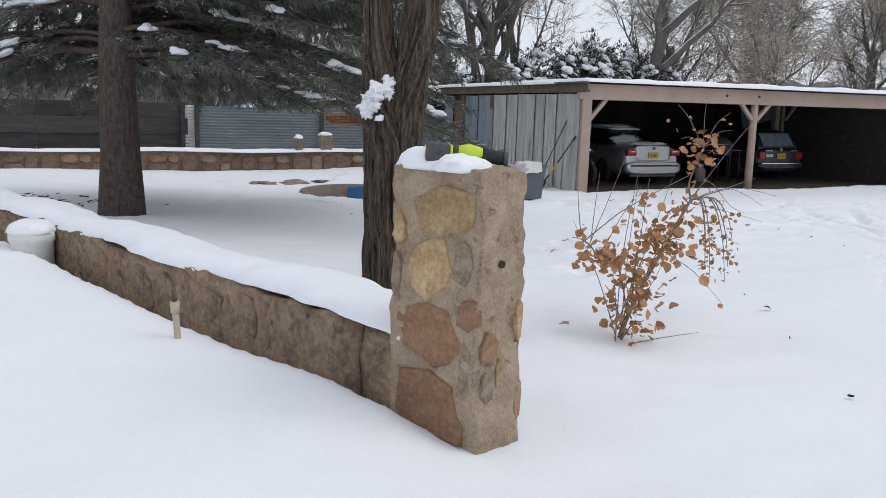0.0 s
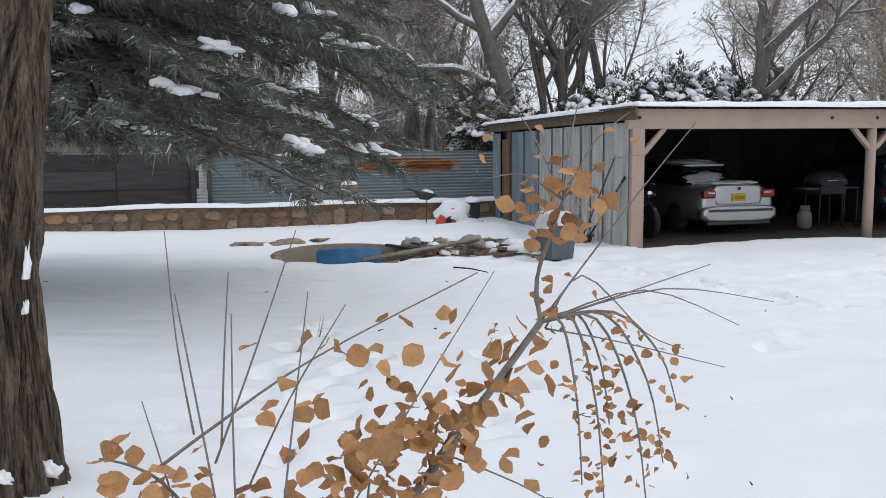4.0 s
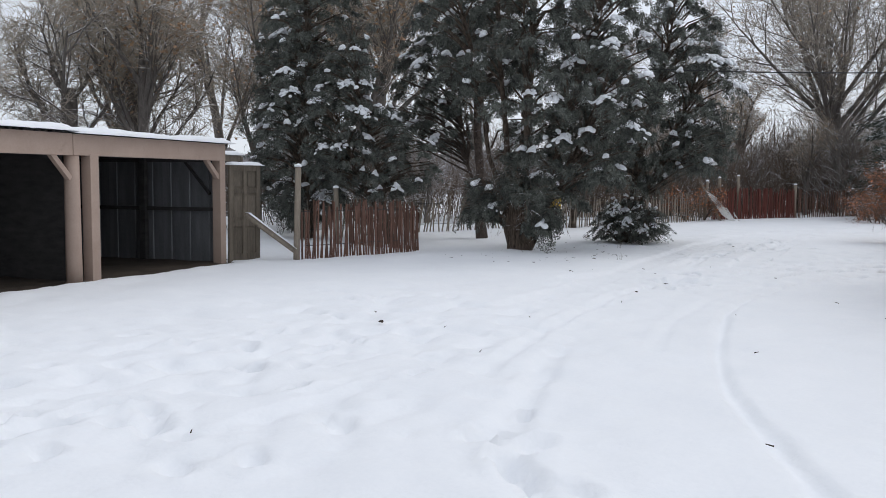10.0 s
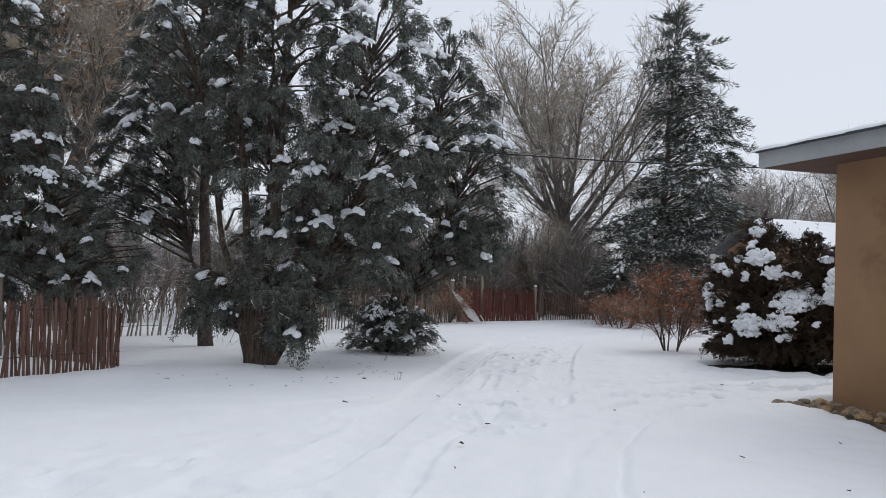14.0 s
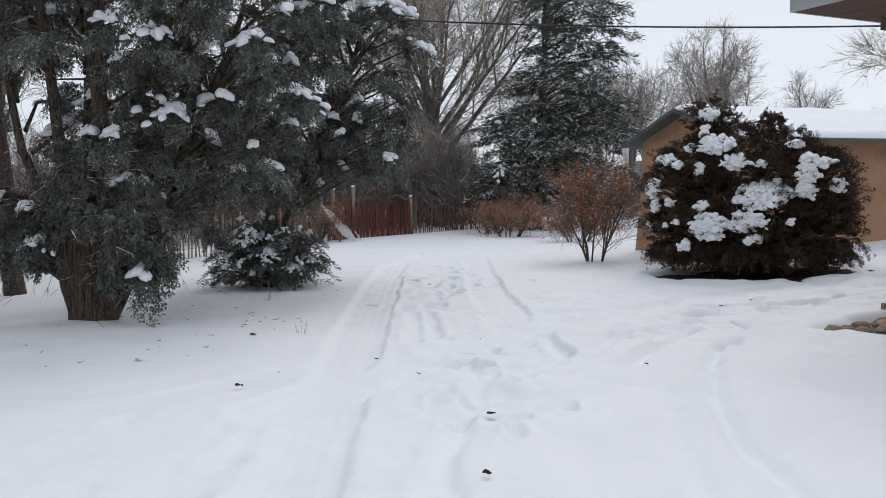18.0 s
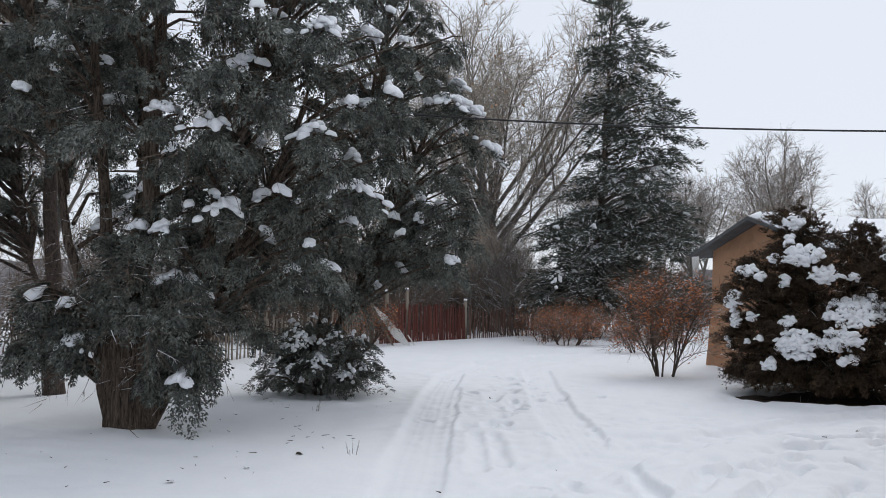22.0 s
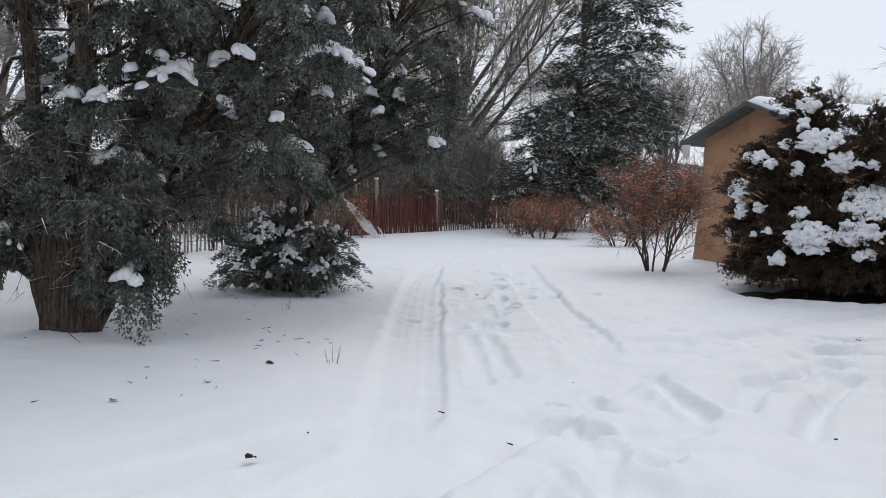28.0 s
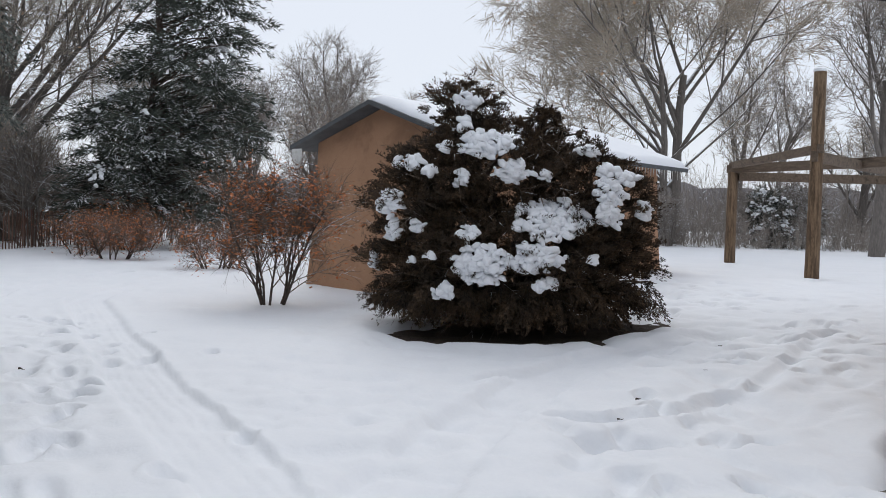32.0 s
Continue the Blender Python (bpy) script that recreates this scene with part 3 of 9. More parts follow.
# the snow drops away under the carport's roof and shrinks back round the big bush
LU, LV = (GX - CX) * EX[0] + (GY - CY) * EX[1], (GX - CX) * EY[0] + (GY - CY) * EY[1]
edge = LV + 0.45 - 0.35 * vnoise(LU, LU * 0, 1.6, 5) - 0.1 * vnoise(LU, LV, 0.4, 8)
under = S(edge / 0.35) * S((LU - 0.1) / 0.25) * S((15.0 - LU) / 0.25) * S((7.6 - LV) / 0.3)
GZ = GZ + 0.05 * np.exp(-((edge + 0.25) / 0.3) ** 2) * S((LU + 0.3) / 0.4) * S((15.2 - LU) / 0.4)
GZ = GZ * (1 - under) - 0.16 * under
bx, by = (GX - 33.6) / 1.35, (GY - 9.4) / 2.0
rb = np.hypot(bx, by) + 0.16 * vnoise(GX, GY, 0.8, 11)
GZ = GZ - 0.09 * S((1.06 - rb) / 0.22) + 0.05 * np.exp(-((rb - 1.15) / 0.12) ** 2) * (0.6 + 0.6 * vnoise(GX, GY, 0.35, 12))
# bare strip of gravel along the house's long wall
HK, HU, HN = (26.4, 9.66), (0.833, 0.553), (-0.553, 0.833)
hu, hn = (GX - HK[0]) * HU[0] + (GY - HK[1]) * HU[1], (GX - HK[0]) * HN[0] + (GY - HK[1]) * HN[1]
edge_n = 0.72 + 0.3 * np.clip(-hu - 0.3, 0, 4.5)
strip = S((edge_n + 0.15 * vnoise(hu, hu * 0, 1.0, 14) - hn) / 0.2) * S((0.8 + 0.1 * vnoise(GX, GY, 0.5, 15) - hu) / 0.3) * S((hn + 9) / 0.5) * S((hu + 18) / 0.5)
GZ = GZ - 0.24 * strip
# the sunken pond, and the bank of snow behind it
pr = np.hypot(GX - 1.55, GY - 18.9)
GZ = GZ - 0.5 * S((1.2 - pr) / 0.1)
GZ = GZ + 0.17 * S((GY - 20.7 - 0.25 * vnoise(GX, GY, 1.1, 31)) / 0.4) * S((24.2 - GY) / 1.2) * S((GX - 1.0 - 0.3 * vnoise(GY, GX, 0.9, 32)) / 0.5) * S((5.2 - GX) / 0.6)
nx, ny = len(gx), len(gy)
ii, jj = np.meshgrid(np.arange(nx - 1), np.arange(ny - 1), indexing="ij")
a = (ii * ny + jj).ravel()
ground = tagged(new("ground", mesh_np("ground", np.stack([GX, GY, GZ], -1).reshape(-1, 3), np.stack([a, a + ny, a + ny + 1, a + 1], 1))),
                "snow-covered yard with tyre ruts and footprints", "ground", "", "structure")
ground.data.materials.append(M_SNOW)


def gz(x, y):
    return float(ground_base(x, y))


def patch(name, inside, x0, x1, y0, y1, step, z, material, label, rough=0.02):
    """A flat-lying sheet of soil or gravel, with an uneven top, where inside(x, y) holds."""
    xs, ys = np.arange(x0, x1, step), np.arange(y0, y1, step)
    X, Y = np.meshgrid(xs, ys, indexing="ij")
    Z = ground_base(X, Y) * z[1] + z[0] + rough * vnoise(X, Y, 0.25, 21) + rough * 0.5 * vnoise(X, Y, 0.1, 22)
    i, j = np.meshgrid(np.arange(len(xs) - 1), np.arange(len(ys) - 1), indexing="ij")
    keep = inside(X, Y)[:-1, :-1].ravel()
    b = (i * len(ys) + j).ravel()[keep]
    n = len(ys)
    ob = tagged(new(name, mesh_np(name, np.stack([X, Y, Z], -1).reshape(-1, 3), np.stack([b, b + n, b + n + 1, b + 1], 1))), label, "", "", "structure")
    ob.data.materials.append(material)
    return ob


patch("soil", lambda X, Y: np.hypot((X - 33.6) / 1.5, (Y - 9.4) / 2.2) < 1, 31.5, 36, 6.6, 12.3, 0.08, (-0.055, 1), M_SOIL, "bare dark soil with leaf litter under the bush")
patch("gravel", lambda X, Y: (((X - HK[0]) * HN[0] + (Y - HK[1]) * HN[1] < 0.8 + 0.3 * np.clip(-0.3 - (X - HK[0]) * HU[0] - (Y - HK[1]) * HU[1], 0, 4.5)) & ((X - HK[0]) * HU[0] + (Y - HK[1]) * HU[1] < 0.8) & ((X - HK[0]) * HU[0] + (Y - HK[1]) * HU[1] > -14)),
      13, 28.6, 1.0, 11.6, 0.09, (-0.11, 1), M_GRAVEL, "wet gravel strip along the house wall", 0.03)
patch("dirt_floor", lambda X, Y: (((X - CX) * EX[0] + (Y - CY) * EX[1] > 0.0) & ((X - CX) * EX[0] + (Y - CY) * EX[1] < 15.2) & ((X - CX) * EY[0] + (Y - CY) * EY[1] > -1.2) & ((X - CX) * EY[0] + (Y - CY) * EY[1] < 7.6)),
      4, 23, 17.5, 31, 0.16, (-0.04, 0.2), M_DIRT, "bare packed dirt floor under the carport")


# ---- carport and shed ----
carport = thing("carport", CM, "long open carport with pinkish-tan beam, posts and snow on its roof", "carport", "", "")
CLEN, CDEP, BEAM0, BEAM1 = 14.85, 7.4, 2.10, 2.46
part("beam", boxes(((5.2, 0, 2.28), (10.55, 0.14, 0.36))), M_PINKWOOD, carport, "pinkish-tan painted front beam")
part("beam", boxes(((12.62, -0.012, 2.28), (4.3, 0.15, 0.35))), M_PINKWOOD, carport, "pinkish-tan painted front beam")
for x, y, w, n in [(0.13, 0.02, 0.25, "square"), (5.21, 0.02, 0.2, "round"), (10.55, 0.04, 0.26, "round"), (10.93, 0.0, 0.2, "square"), (14.68, 0.02, 0.19, "square")]:
    bm = lathe([(w * 0.52, -0.3), (w * 0.5, 0.4), (w * 0.48, 1.4), (w * 0.47, 2.14)], 16) if n == "round" else boxes(((0, 0, 0.92), (w, 0.2, 2.44)), bevel=0.012)
    part("post", bm, M_PINKWOOD, carport, "", pose(x, y, 0))


def brace(x0, z0, x1, z1, y=0.0):
    d = Vector((x1 - x0, 0, z1 - z0))
    bm = boxes(((0, 0, 0), (0.09, 0.09, d.length)), bevel=0.008)
    bm.transform(Matrix.Translation(((x0 + x1) / 2, y, (z0 + z1) / 2)) @ Matrix.Rotation(math.atan2(d.x, d.z), 4, "Y"))
    part("brace", bm, M_PINKWOOD, carport)


brace(0.22, 1.62, 0.68, 2.12)
brace(5.28, 1.72, 5.68, 2.12)
brace(5.14, 1.72, 4.74, 2.12)
brace(10.45, 1.72, 10.06, 2.12)
brace(14.6, 1.75, 14.2, 2.12)
for k in range(3):
    part("bolt", rods(((0.14 + 5.1 * k if k < 2 else 4.2, -0.075, 2.3), (0.14 + 5.1 * k if k < 2 else 4.2, -0.095, 2.3), 0.03)), M_DARKMETAL, carport)
# corrugated roof sheets with a dark wavy front edge
xs = np.arange(-0.12, CLEN + 0.2, 0.035)
V, Fq = [], []
for y, z in ((-0.14, 2.475), (3.6, 2.40), (CDEP + 0.35, 2.3)):
    V += [(x, y, z + 0.012 * math.sin(x * 2 * math.pi / 0.14)) for x in xs]
n = len(xs)
Fq = [(r * n + k, r * n + k + 1, (r + 1) * n + k + 1, (r + 1) * n + k) for r in range(2) for k in range(n - 1)]
part("roof_sheet", mesh_np("roof_sheet", V, Fq), M_DARKMETAL, carport, "corrugated metal roof sheet")


def snow_slab(x0, x1, y0, y1, zf, thick, step=0.09, droop=0.05, seed=0):
    """A rounded uneven layer of snow on a roof; zf gives the roof's height."""
    xs, ys = np.arange(x0, x1 + step, step), np.arange(y0, y1 + step * 2, step * 2)
    X, Y = np.meshgrid(xs, ys, indexing="ij")
    X = X + 0 * Y
    e = np.minimum(np.minimum(X - x0, x1 - X) / 0.12, np.minimum(Y - y0, y1 - Y) / 0.16)
    round_off = np.sqrt(np.clip(1 - (1 - np.clip(e, 0, 1)) ** 2, 0, 1))
    Z = zf(X, Y) + 0.02 + thick * round_off * (1 + 0.25 * vnoise(X, Y, 0.9, seed)) + 0.012 * vnoise(X, Y, 0.25, seed + 1)
    Yj = Y + 0.04 * vnoise(X, Y, 0.6, seed + 2) + 0.03 * vnoise(X, Y, 0.17, seed + 4) - droop * (Y <= y0 + 1e-6) * (0.5 + 0.5 * vnoise(X, X * 0, 0.8, seed + 3))
    V1 = np.stack([X, Yj, Z], -1).reshape(-1, 3)
    V0 = np.stack([X, Yj, zf(X, Y) + 0.004 + 0 * X], -1).reshape(-1, 3)
    nx_, ny_ = len(xs), len(ys)
    i, j = np.meshgrid(np.arange(nx_ - 1), np.arange(ny_ - 1), indexing="ij")
    b = (i * ny_ + j).ravel()
    top = np.stack([b, b + ny_, b + ny_ + 1, b + 1], 1)
    N = nx_ * ny_
    ring = [(k * ny_) for k in range(nx_)] + [((nx_ - 1) * ny_ + k) for k in range(1, ny_)] + [(k * ny_ + ny_ - 1) for k in range(nx_ - 2, -1, -1)] + [k for k in range(ny_ - 2, 0, -1)]
    side = np.array([(ring[k], ring[k] + N, ring[(k + 1) % len(ring)] + N, ring[(k + 1) % len(ring)]) for k in range(len(ring))])
    return mesh_np("snow", np.concatenate([V1, V0]), np.concatenate([top, side]))


def carport_roof(X, Y):
    return 2.49 - 0.024 * (Y + 0.14)


tagged(part("roof_snow", snow_slab(0.0, 10.5, -0.2, CDEP + 0.2, carport_roof, 0.1, seed=3), M_SNOWCAP, carport), "thick layer of snow on the roof")
tagged(part("roof_snow", snow_slab(10.45, CLEN + 0.1, -0.17, CDEP + 0.2, lambda X, Y: carport_roof(X, Y) - 0.03, 0.1, seed=8), M_SNOWCAP, carport), "thick layer of snow on the roof")
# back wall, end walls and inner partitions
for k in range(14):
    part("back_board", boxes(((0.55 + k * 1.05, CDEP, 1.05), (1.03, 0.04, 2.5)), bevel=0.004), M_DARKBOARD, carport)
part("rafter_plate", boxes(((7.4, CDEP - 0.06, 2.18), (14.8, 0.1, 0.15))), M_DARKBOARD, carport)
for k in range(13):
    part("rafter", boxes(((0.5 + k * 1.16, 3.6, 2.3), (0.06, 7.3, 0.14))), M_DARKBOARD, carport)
part("inner_post", boxes(((8.95, 3.0, 1.1), (0.16, 0.16, 2.5))), M_OLDWOOD, carport)
part("inner_post", boxes(((9.3, 3.1, 1.1), (0.12, 0.12, 2.5))), M_OLDWOOD, carport)
part("inner_brace", boxes(((9.55, 3.0, 1.95), (0.09, 0.09, 0.7), Matrix.Rotation(radians(40), 3, "Y"))), M_OLDWOOD, carport)
part("hanging_sheet", boxes(((9.9, 4.6, 1.85), (1.6, 0.03, 0.6), Matrix.Rotation(radians(-14), 3, "Y"))), M_GALV_BLUE, carport, "bent sheet of metal hanging inside")
# unseen boards, added to keep bounced light off the car's side
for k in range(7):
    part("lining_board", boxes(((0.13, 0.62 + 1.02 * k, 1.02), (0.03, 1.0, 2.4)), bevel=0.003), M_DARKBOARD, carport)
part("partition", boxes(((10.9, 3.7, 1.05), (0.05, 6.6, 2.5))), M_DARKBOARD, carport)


def corrugated(w, h, pitch=0.09, amp=0.012, vertical=True, step=4):
    """A corrugated sheet in the xz plane, standing on z 0, ribs upright or lying."""
    n = max(4, int(w / pitch * step)) if vertical else max(4, int(h / pitch * step))
    V = []
    for r in range(2):
        for k in range(n + 1):
            t = k / n
            o = amp * math.sin(2 * math.pi * t * (w if vertical else h) / pitch)
            V.append((t * w, o, r * h) if vertical else (r * w, o, t * h))
    F = [(k, k + 1, n + 2 + k, n + 1 + k) for k in range(n)]
    return mesh_np("corrugated_sheet", V, F)


def ribbed(w, h, ribs=3):
    """Flat sheet with a few raised upright ribs."""
    xs, ys = [0.0], [0.0]
    for k in range(ribs):
        c = w * (k + 0.5) / ribs
        for dx, dy in ((-0.035, 0), (-0.02, -0.018), (0.02, -0.018), (0.035, 0)):
            xs.append(c + dx)
            ys.append(dy)
    xs.append(w)
    ys.append(0)
    n = len(xs)
    V = [(x, y, 0) for x, y in zip(xs, ys)] + [(x, y, h) for x, y in zip(xs, ys)]
    return mesh_np("ribbed_sheet", V, [(k, k + 1, n + k + 1, n + k) for k in range(n - 1)], False)


# end bay: wall of sheets on dark girts
for k in range(5):
    part("end_sheet", ribbed(1.45, 2.3, 3), M_DARKSHEET, carport, "", pose(14.83, 0.12 + 1.45 * k, -0.05, 0, 0, 90))
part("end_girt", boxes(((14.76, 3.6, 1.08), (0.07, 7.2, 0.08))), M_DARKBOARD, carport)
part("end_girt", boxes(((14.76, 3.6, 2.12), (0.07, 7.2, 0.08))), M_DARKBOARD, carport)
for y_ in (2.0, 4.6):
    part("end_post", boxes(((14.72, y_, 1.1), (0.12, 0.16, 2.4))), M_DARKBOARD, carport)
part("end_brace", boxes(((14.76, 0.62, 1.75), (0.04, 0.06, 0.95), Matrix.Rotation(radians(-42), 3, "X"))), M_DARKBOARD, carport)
# leaning old panel door beside the carport's end
old_door = thing("old_panel_door", CM @ pose(14.88, -0.06, -0.08, 1, 0, -12), "weathered old panelled wooden door standing at the carport's end, snow on top", "door")
part("stile", boxes(((0.06, 0, 1.06), (0.12, 0.05, 2.12))), M_OLDDOOR, old_door)
part("stile", boxes(((0.46, 0, 1.06), (0.1, 0.048, 2.1))), M_OLDDOOR, old_door)
part("stile", boxes(((0.86, 0, 1.06), (0.12, 0.05, 2.12))), M_OLDDOOR, old_door)
for z, h in ((0.1, 0.2), (0.86, 0.14), (1.56, 0.12), (2.05, 0.13)):
    part("cross_rail", boxes(((0.46, 0.002, z), (0.9, 0.044, h))), M_OLDDOOR, old_door)
for z, h in ((0.5, 0.62), (1.21, 0.58), (1.8, 0.4)):
    for x in (0.26, 0.66):
        part("panel", boxes(((x, 0.014, z), (0.32, 0.012, h)), ((x, 0.004, z), (0.22, 0.012, h - 0.12)), bevel=0.004), M_OLDDOOR, old_door)
part("snow_cap", snow_slab(-0.05, 0.97, -0.12, 0.12, lambda X, Y: 2.1 + 0 * X, 0.07, 0.05, 0.0, 40), M_SNOWCAP, old_door)
annex = thing("annex_roof", CM @ pose(14.95, 0.3, 2.12), "short lean-to roof edge with snow", "roof")
part("rafter", boxes(((0.45, 0.6, 0.06), (1.0, 0.06, 0.12)), ((0.45, 0.0, 0.06), (1.0, 0.06, 0.12))), M_OLDWOOD, annex)
part("snow_layer", snow_slab(-0.05, 0.95, -0.1, 1.2, lambda X, Y: 0.13 + 0 * X, 0.08, 0.06, 0.02, 44), M_SNOWCAP, annex)
part("side_post", boxes(((0.95, 0.0, -1.1), (0.1, 0.1, 2.4))), M_OLDWOOD, annex)

# the shed's long side wall, running back from the carport's front corner
shed = thing("shed", CM, "sheet-metal shed side with patched grey panels and snowy roof edge", "shed")
y = 0.02
for k, (w, h, m_, lab) in enumerate([(0.98, 2.22, M_GALV, ""), (0.55, 2.2, M_GALV, ""), (0.5, 2.2, M_GALV, ""), (0.9, 2.19, M_GALV, ""), (0.62, 2.17, M_GALV, ""), (0.75, 2.16, M_GALV, ""), (0.95, 2.14, M_GALV_BLUE, "bluish patched panel"), (0.85, 2.12, M_GALV_BLUE, "bluish patched panel")]):
    part("wall_sheet", ribbed(w, h + 0.1, 1 if k in (0, 6, 7) else 2), m_, shed, lab, pose(-0.015 - 0.006 * (k % 2), y + w, -0.1, 0, 0, -90))
    part("seam", boxes(((-0.036, y + w - 0.012, h / 2), (0.012, 0.022, h - 0.05)), bevel=0.003), M_DARKGREY, shed)
    y += w - 0.02
part("door_post", boxes(((0.0, 6.1, 1.0), (0.14, 0.12, 2.25))), M_TIMBER, shed)
part("plank_door", boxes(((0.05, 6.48, 0.95), (0.05, 0.66, 2.0))), M_TIMBER, shed, "brown plank door, ajar")
part("corner_sheet", ribbed(0.6, 2.15, 1), M_GALV_BLUE, shed, "", pose(-0.02, 7.4, -0.05, 0, 0, -90))
part("rear_sheet", ribbed(2.0, 2.1, 3), M_GALV_BLUE, shed, "", pose(-0.02, 7.4, -0.05))
part("eave_board", boxes(((-0.06, 3.6, 2.3), (0.05, 7.9, 0.2), Matrix.Rotation(radians(-0.9), 3, "X"))), M_TIMBER_H, shed, "weathered rust-brown eave board")
part("eave_board", boxes(((-0.11, 3.7, 2.42), (0.12, 8.1, 0.035), Matrix.Rotation(radians(-0.9), 3, "X"))), M_ROOFEDGE, shed)
part("roof_snow", snow_slab(-0.2, 0.4, 0.9, 7.9, lambda X, Y: 2.45 - 0.016 * Y, 0.07, 0.06, 0.0, 60), M_SNOWCAP, shed)
part("wood_scrap", boxes(((-0.1, 2.6, 0.12), (0.06, 0.6, 0.45), Matrix.Rotation(radians(12), 3, "X"))), M_TIMBER, shed, "board leaning at the foot of the wall")
part("rust_streak", boxes(((-0.034, 4.35, 1.95), (0.006, 0.12, 0.34))), M_RUST, shed, "rusted strip")

# ---- back fence of corrugated steel and dark boards, stone wall before it ----
FA = math.radians(13.5)
FXd, FYd = (math.cos(FA), math.sin(FA)), (-math.sin(FA), math.cos(FA))
fence_m = pose(4.45, 28.1, -0.12, 0, 0, 13.5)
steel_fence = thing("steel_fence", fence_m, "tall fence of dull corrugated steel sheets with a rusted band", "fence")
x = 0.0
for k, (w, h, m_, lab) in enumerate([(3.5, 1.78, M_FENCE_METAL, "steel panel with a rusty band"), (3.75, 1.7, M_FENCE_METAL, ""), (0.28, 1.72, M_GALV, "pale end strip")]):
    x -= w
    part("panel", corrugated(w - 0.02, h, 0.085, 0.014, False), m_, steel_fence, lab, pose(x, 0, 0))
for x0, w, row, n in ((-3.22, 2.46, 15, 1), (-2.6, 1.9, 15.5, 1), (-3.36, 2.62, 16, 1.5), (-3.1, 2.3, 17.5, 0.5), (-2.75, 1.7, 18, 0.5), (-2.1, 0.7, 14.5, 0.5)):
    part("rust_band", corrugated(w, 0.085 * n, 0.085, -0.014 if row % 1 else 0.014, False), M_RUST, steel_fence, "rust-stained strip", pose(x0, -0.022, 0.085 * row))
for x0, w, row, n in ((-3.45, 2.95, 15, 3), (-3.3, 0.8, 14, 1), (-2.3, 1.3, 14, 1), (-3.4, 1.4, 18, 1)):
    part("rust_halo", corrugated(w, 0.085 * n, 0.085, 0.014, False), M_RUST_PALE, steel_fence, "pale rust-streaked strip", pose(x0, -0.011, 0.085 * row))
part("panel", corrugated(1.3, 1.76, 0.085, 0.014, False), M_FENCE_METAL, steel_fence, "", pose(0.0, 0.01, 0))
for px in (-3.5, -7.2, -7.6):
    part("fence_post", boxes(((px, -0.07, 0.85), (0.11, 0.1, 1.9))), M_DARKBOARD, steel_fence)
board_fence = thing("board_fence", fence_m, "dark weathered board fence under the pine", "fence")
for k in range(3):
    for r in range(4):
        part("board", boxes(((-8.45 - 2.0 * k, 0.025 * (r % 2), 0.28 + 0.42 * r), (1.98, 0.03, 0.46)), bevel=0.004), M_DARKBOARD if (k + r) % 7 else M_FENCE_METAL, board_fence)
    part("fence_post", boxes(((-7.5 - 2.0 * k, 0.08, 0.85), (0.1, 0.1, 1.85))), M_DARKBOARD, board_fence)

pale_fence = thing("panel_fence", fence_m, "low pale weathered panel fence", "fence")
for k in range(6):
    part("panel", boxes(((-14.4 - 1.85 * k, 0, 0.55), (1.83, 0.04, 1.1)), bevel=0.006), M_PALEPANEL, pale_fence)
    part("post", boxes(((-13.5 - 1.85 * k, 0.06, 0.55), (0.09, 0.09, 1.2))), M_OLDWOOD, pale_fence)
low_house = thing("low_building", fence_m @ pose(-17.0, 6.0, 0), "low tan building with a curved snow-rimmed roof behind the fence", "building")
bm = bmesh.new()
arch = [(-7.5 + 0.75 * k, 2.05 + 0.75 * (1 - ((k - 10) / 10) ** 2)) for k in range(21)]
lo = [[bm.verts.new((x, y, -0.2)) for x, z in arch] for y in (0, 4)]
hi = [[bm.verts.new((x, y, z)) for x, z in arch] for y in (0, 4)]
for k in range(20):
    bm.faces.new((lo[0][k], lo[0][k + 1], hi[0][k + 1], hi[0][k]))
    bm.faces.new((lo[1][k], hi[1][k], hi[1][k + 1], lo[1][k + 1]))
    bm.faces.new((hi[0][k], hi[0][k + 1], hi[1][k + 1], hi[1][k]))
for k in (0, 20):
    bm.faces.new((lo[0][k], hi[0][k], hi[1][k], lo[1][k]))
part("wall", bm, M_TANWALL, low_house)
part("roof_snow", snow_slab(-7.6, 7.6, -0.08, 4.1, lambda X, Y: 2.07 + 0.75 * (1 - (X / 7.5) ** 2), 0.09, 0.15, 0.02, 140), M_SNOWCAP, low_house)
for x_ in (-3.2, -2.6, 1.5):
    part("post", boxes(((x_, -0.1, 1.2), (0.16, 0.14, 2.6)), bevel=0.01), M_OLDWOOD, low_house)

wall_m = pose(4.9, 26.35, 0, 0, 0, 13.5)
stone_wall = thing("stone_wall", wall_m, "low mortared stone wall with snow along its top", "wall")
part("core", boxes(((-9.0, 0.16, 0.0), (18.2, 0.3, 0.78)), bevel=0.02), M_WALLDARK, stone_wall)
part("snow_cap", snow_slab(-18.1, 0.1, -0.04, 0.36, lambda X, Y: 0.385 + 0.015 * np.sin(X * 1.3), 0.075, 0.1, 0.05, 70), M_SNOWCAP, stone_wall)


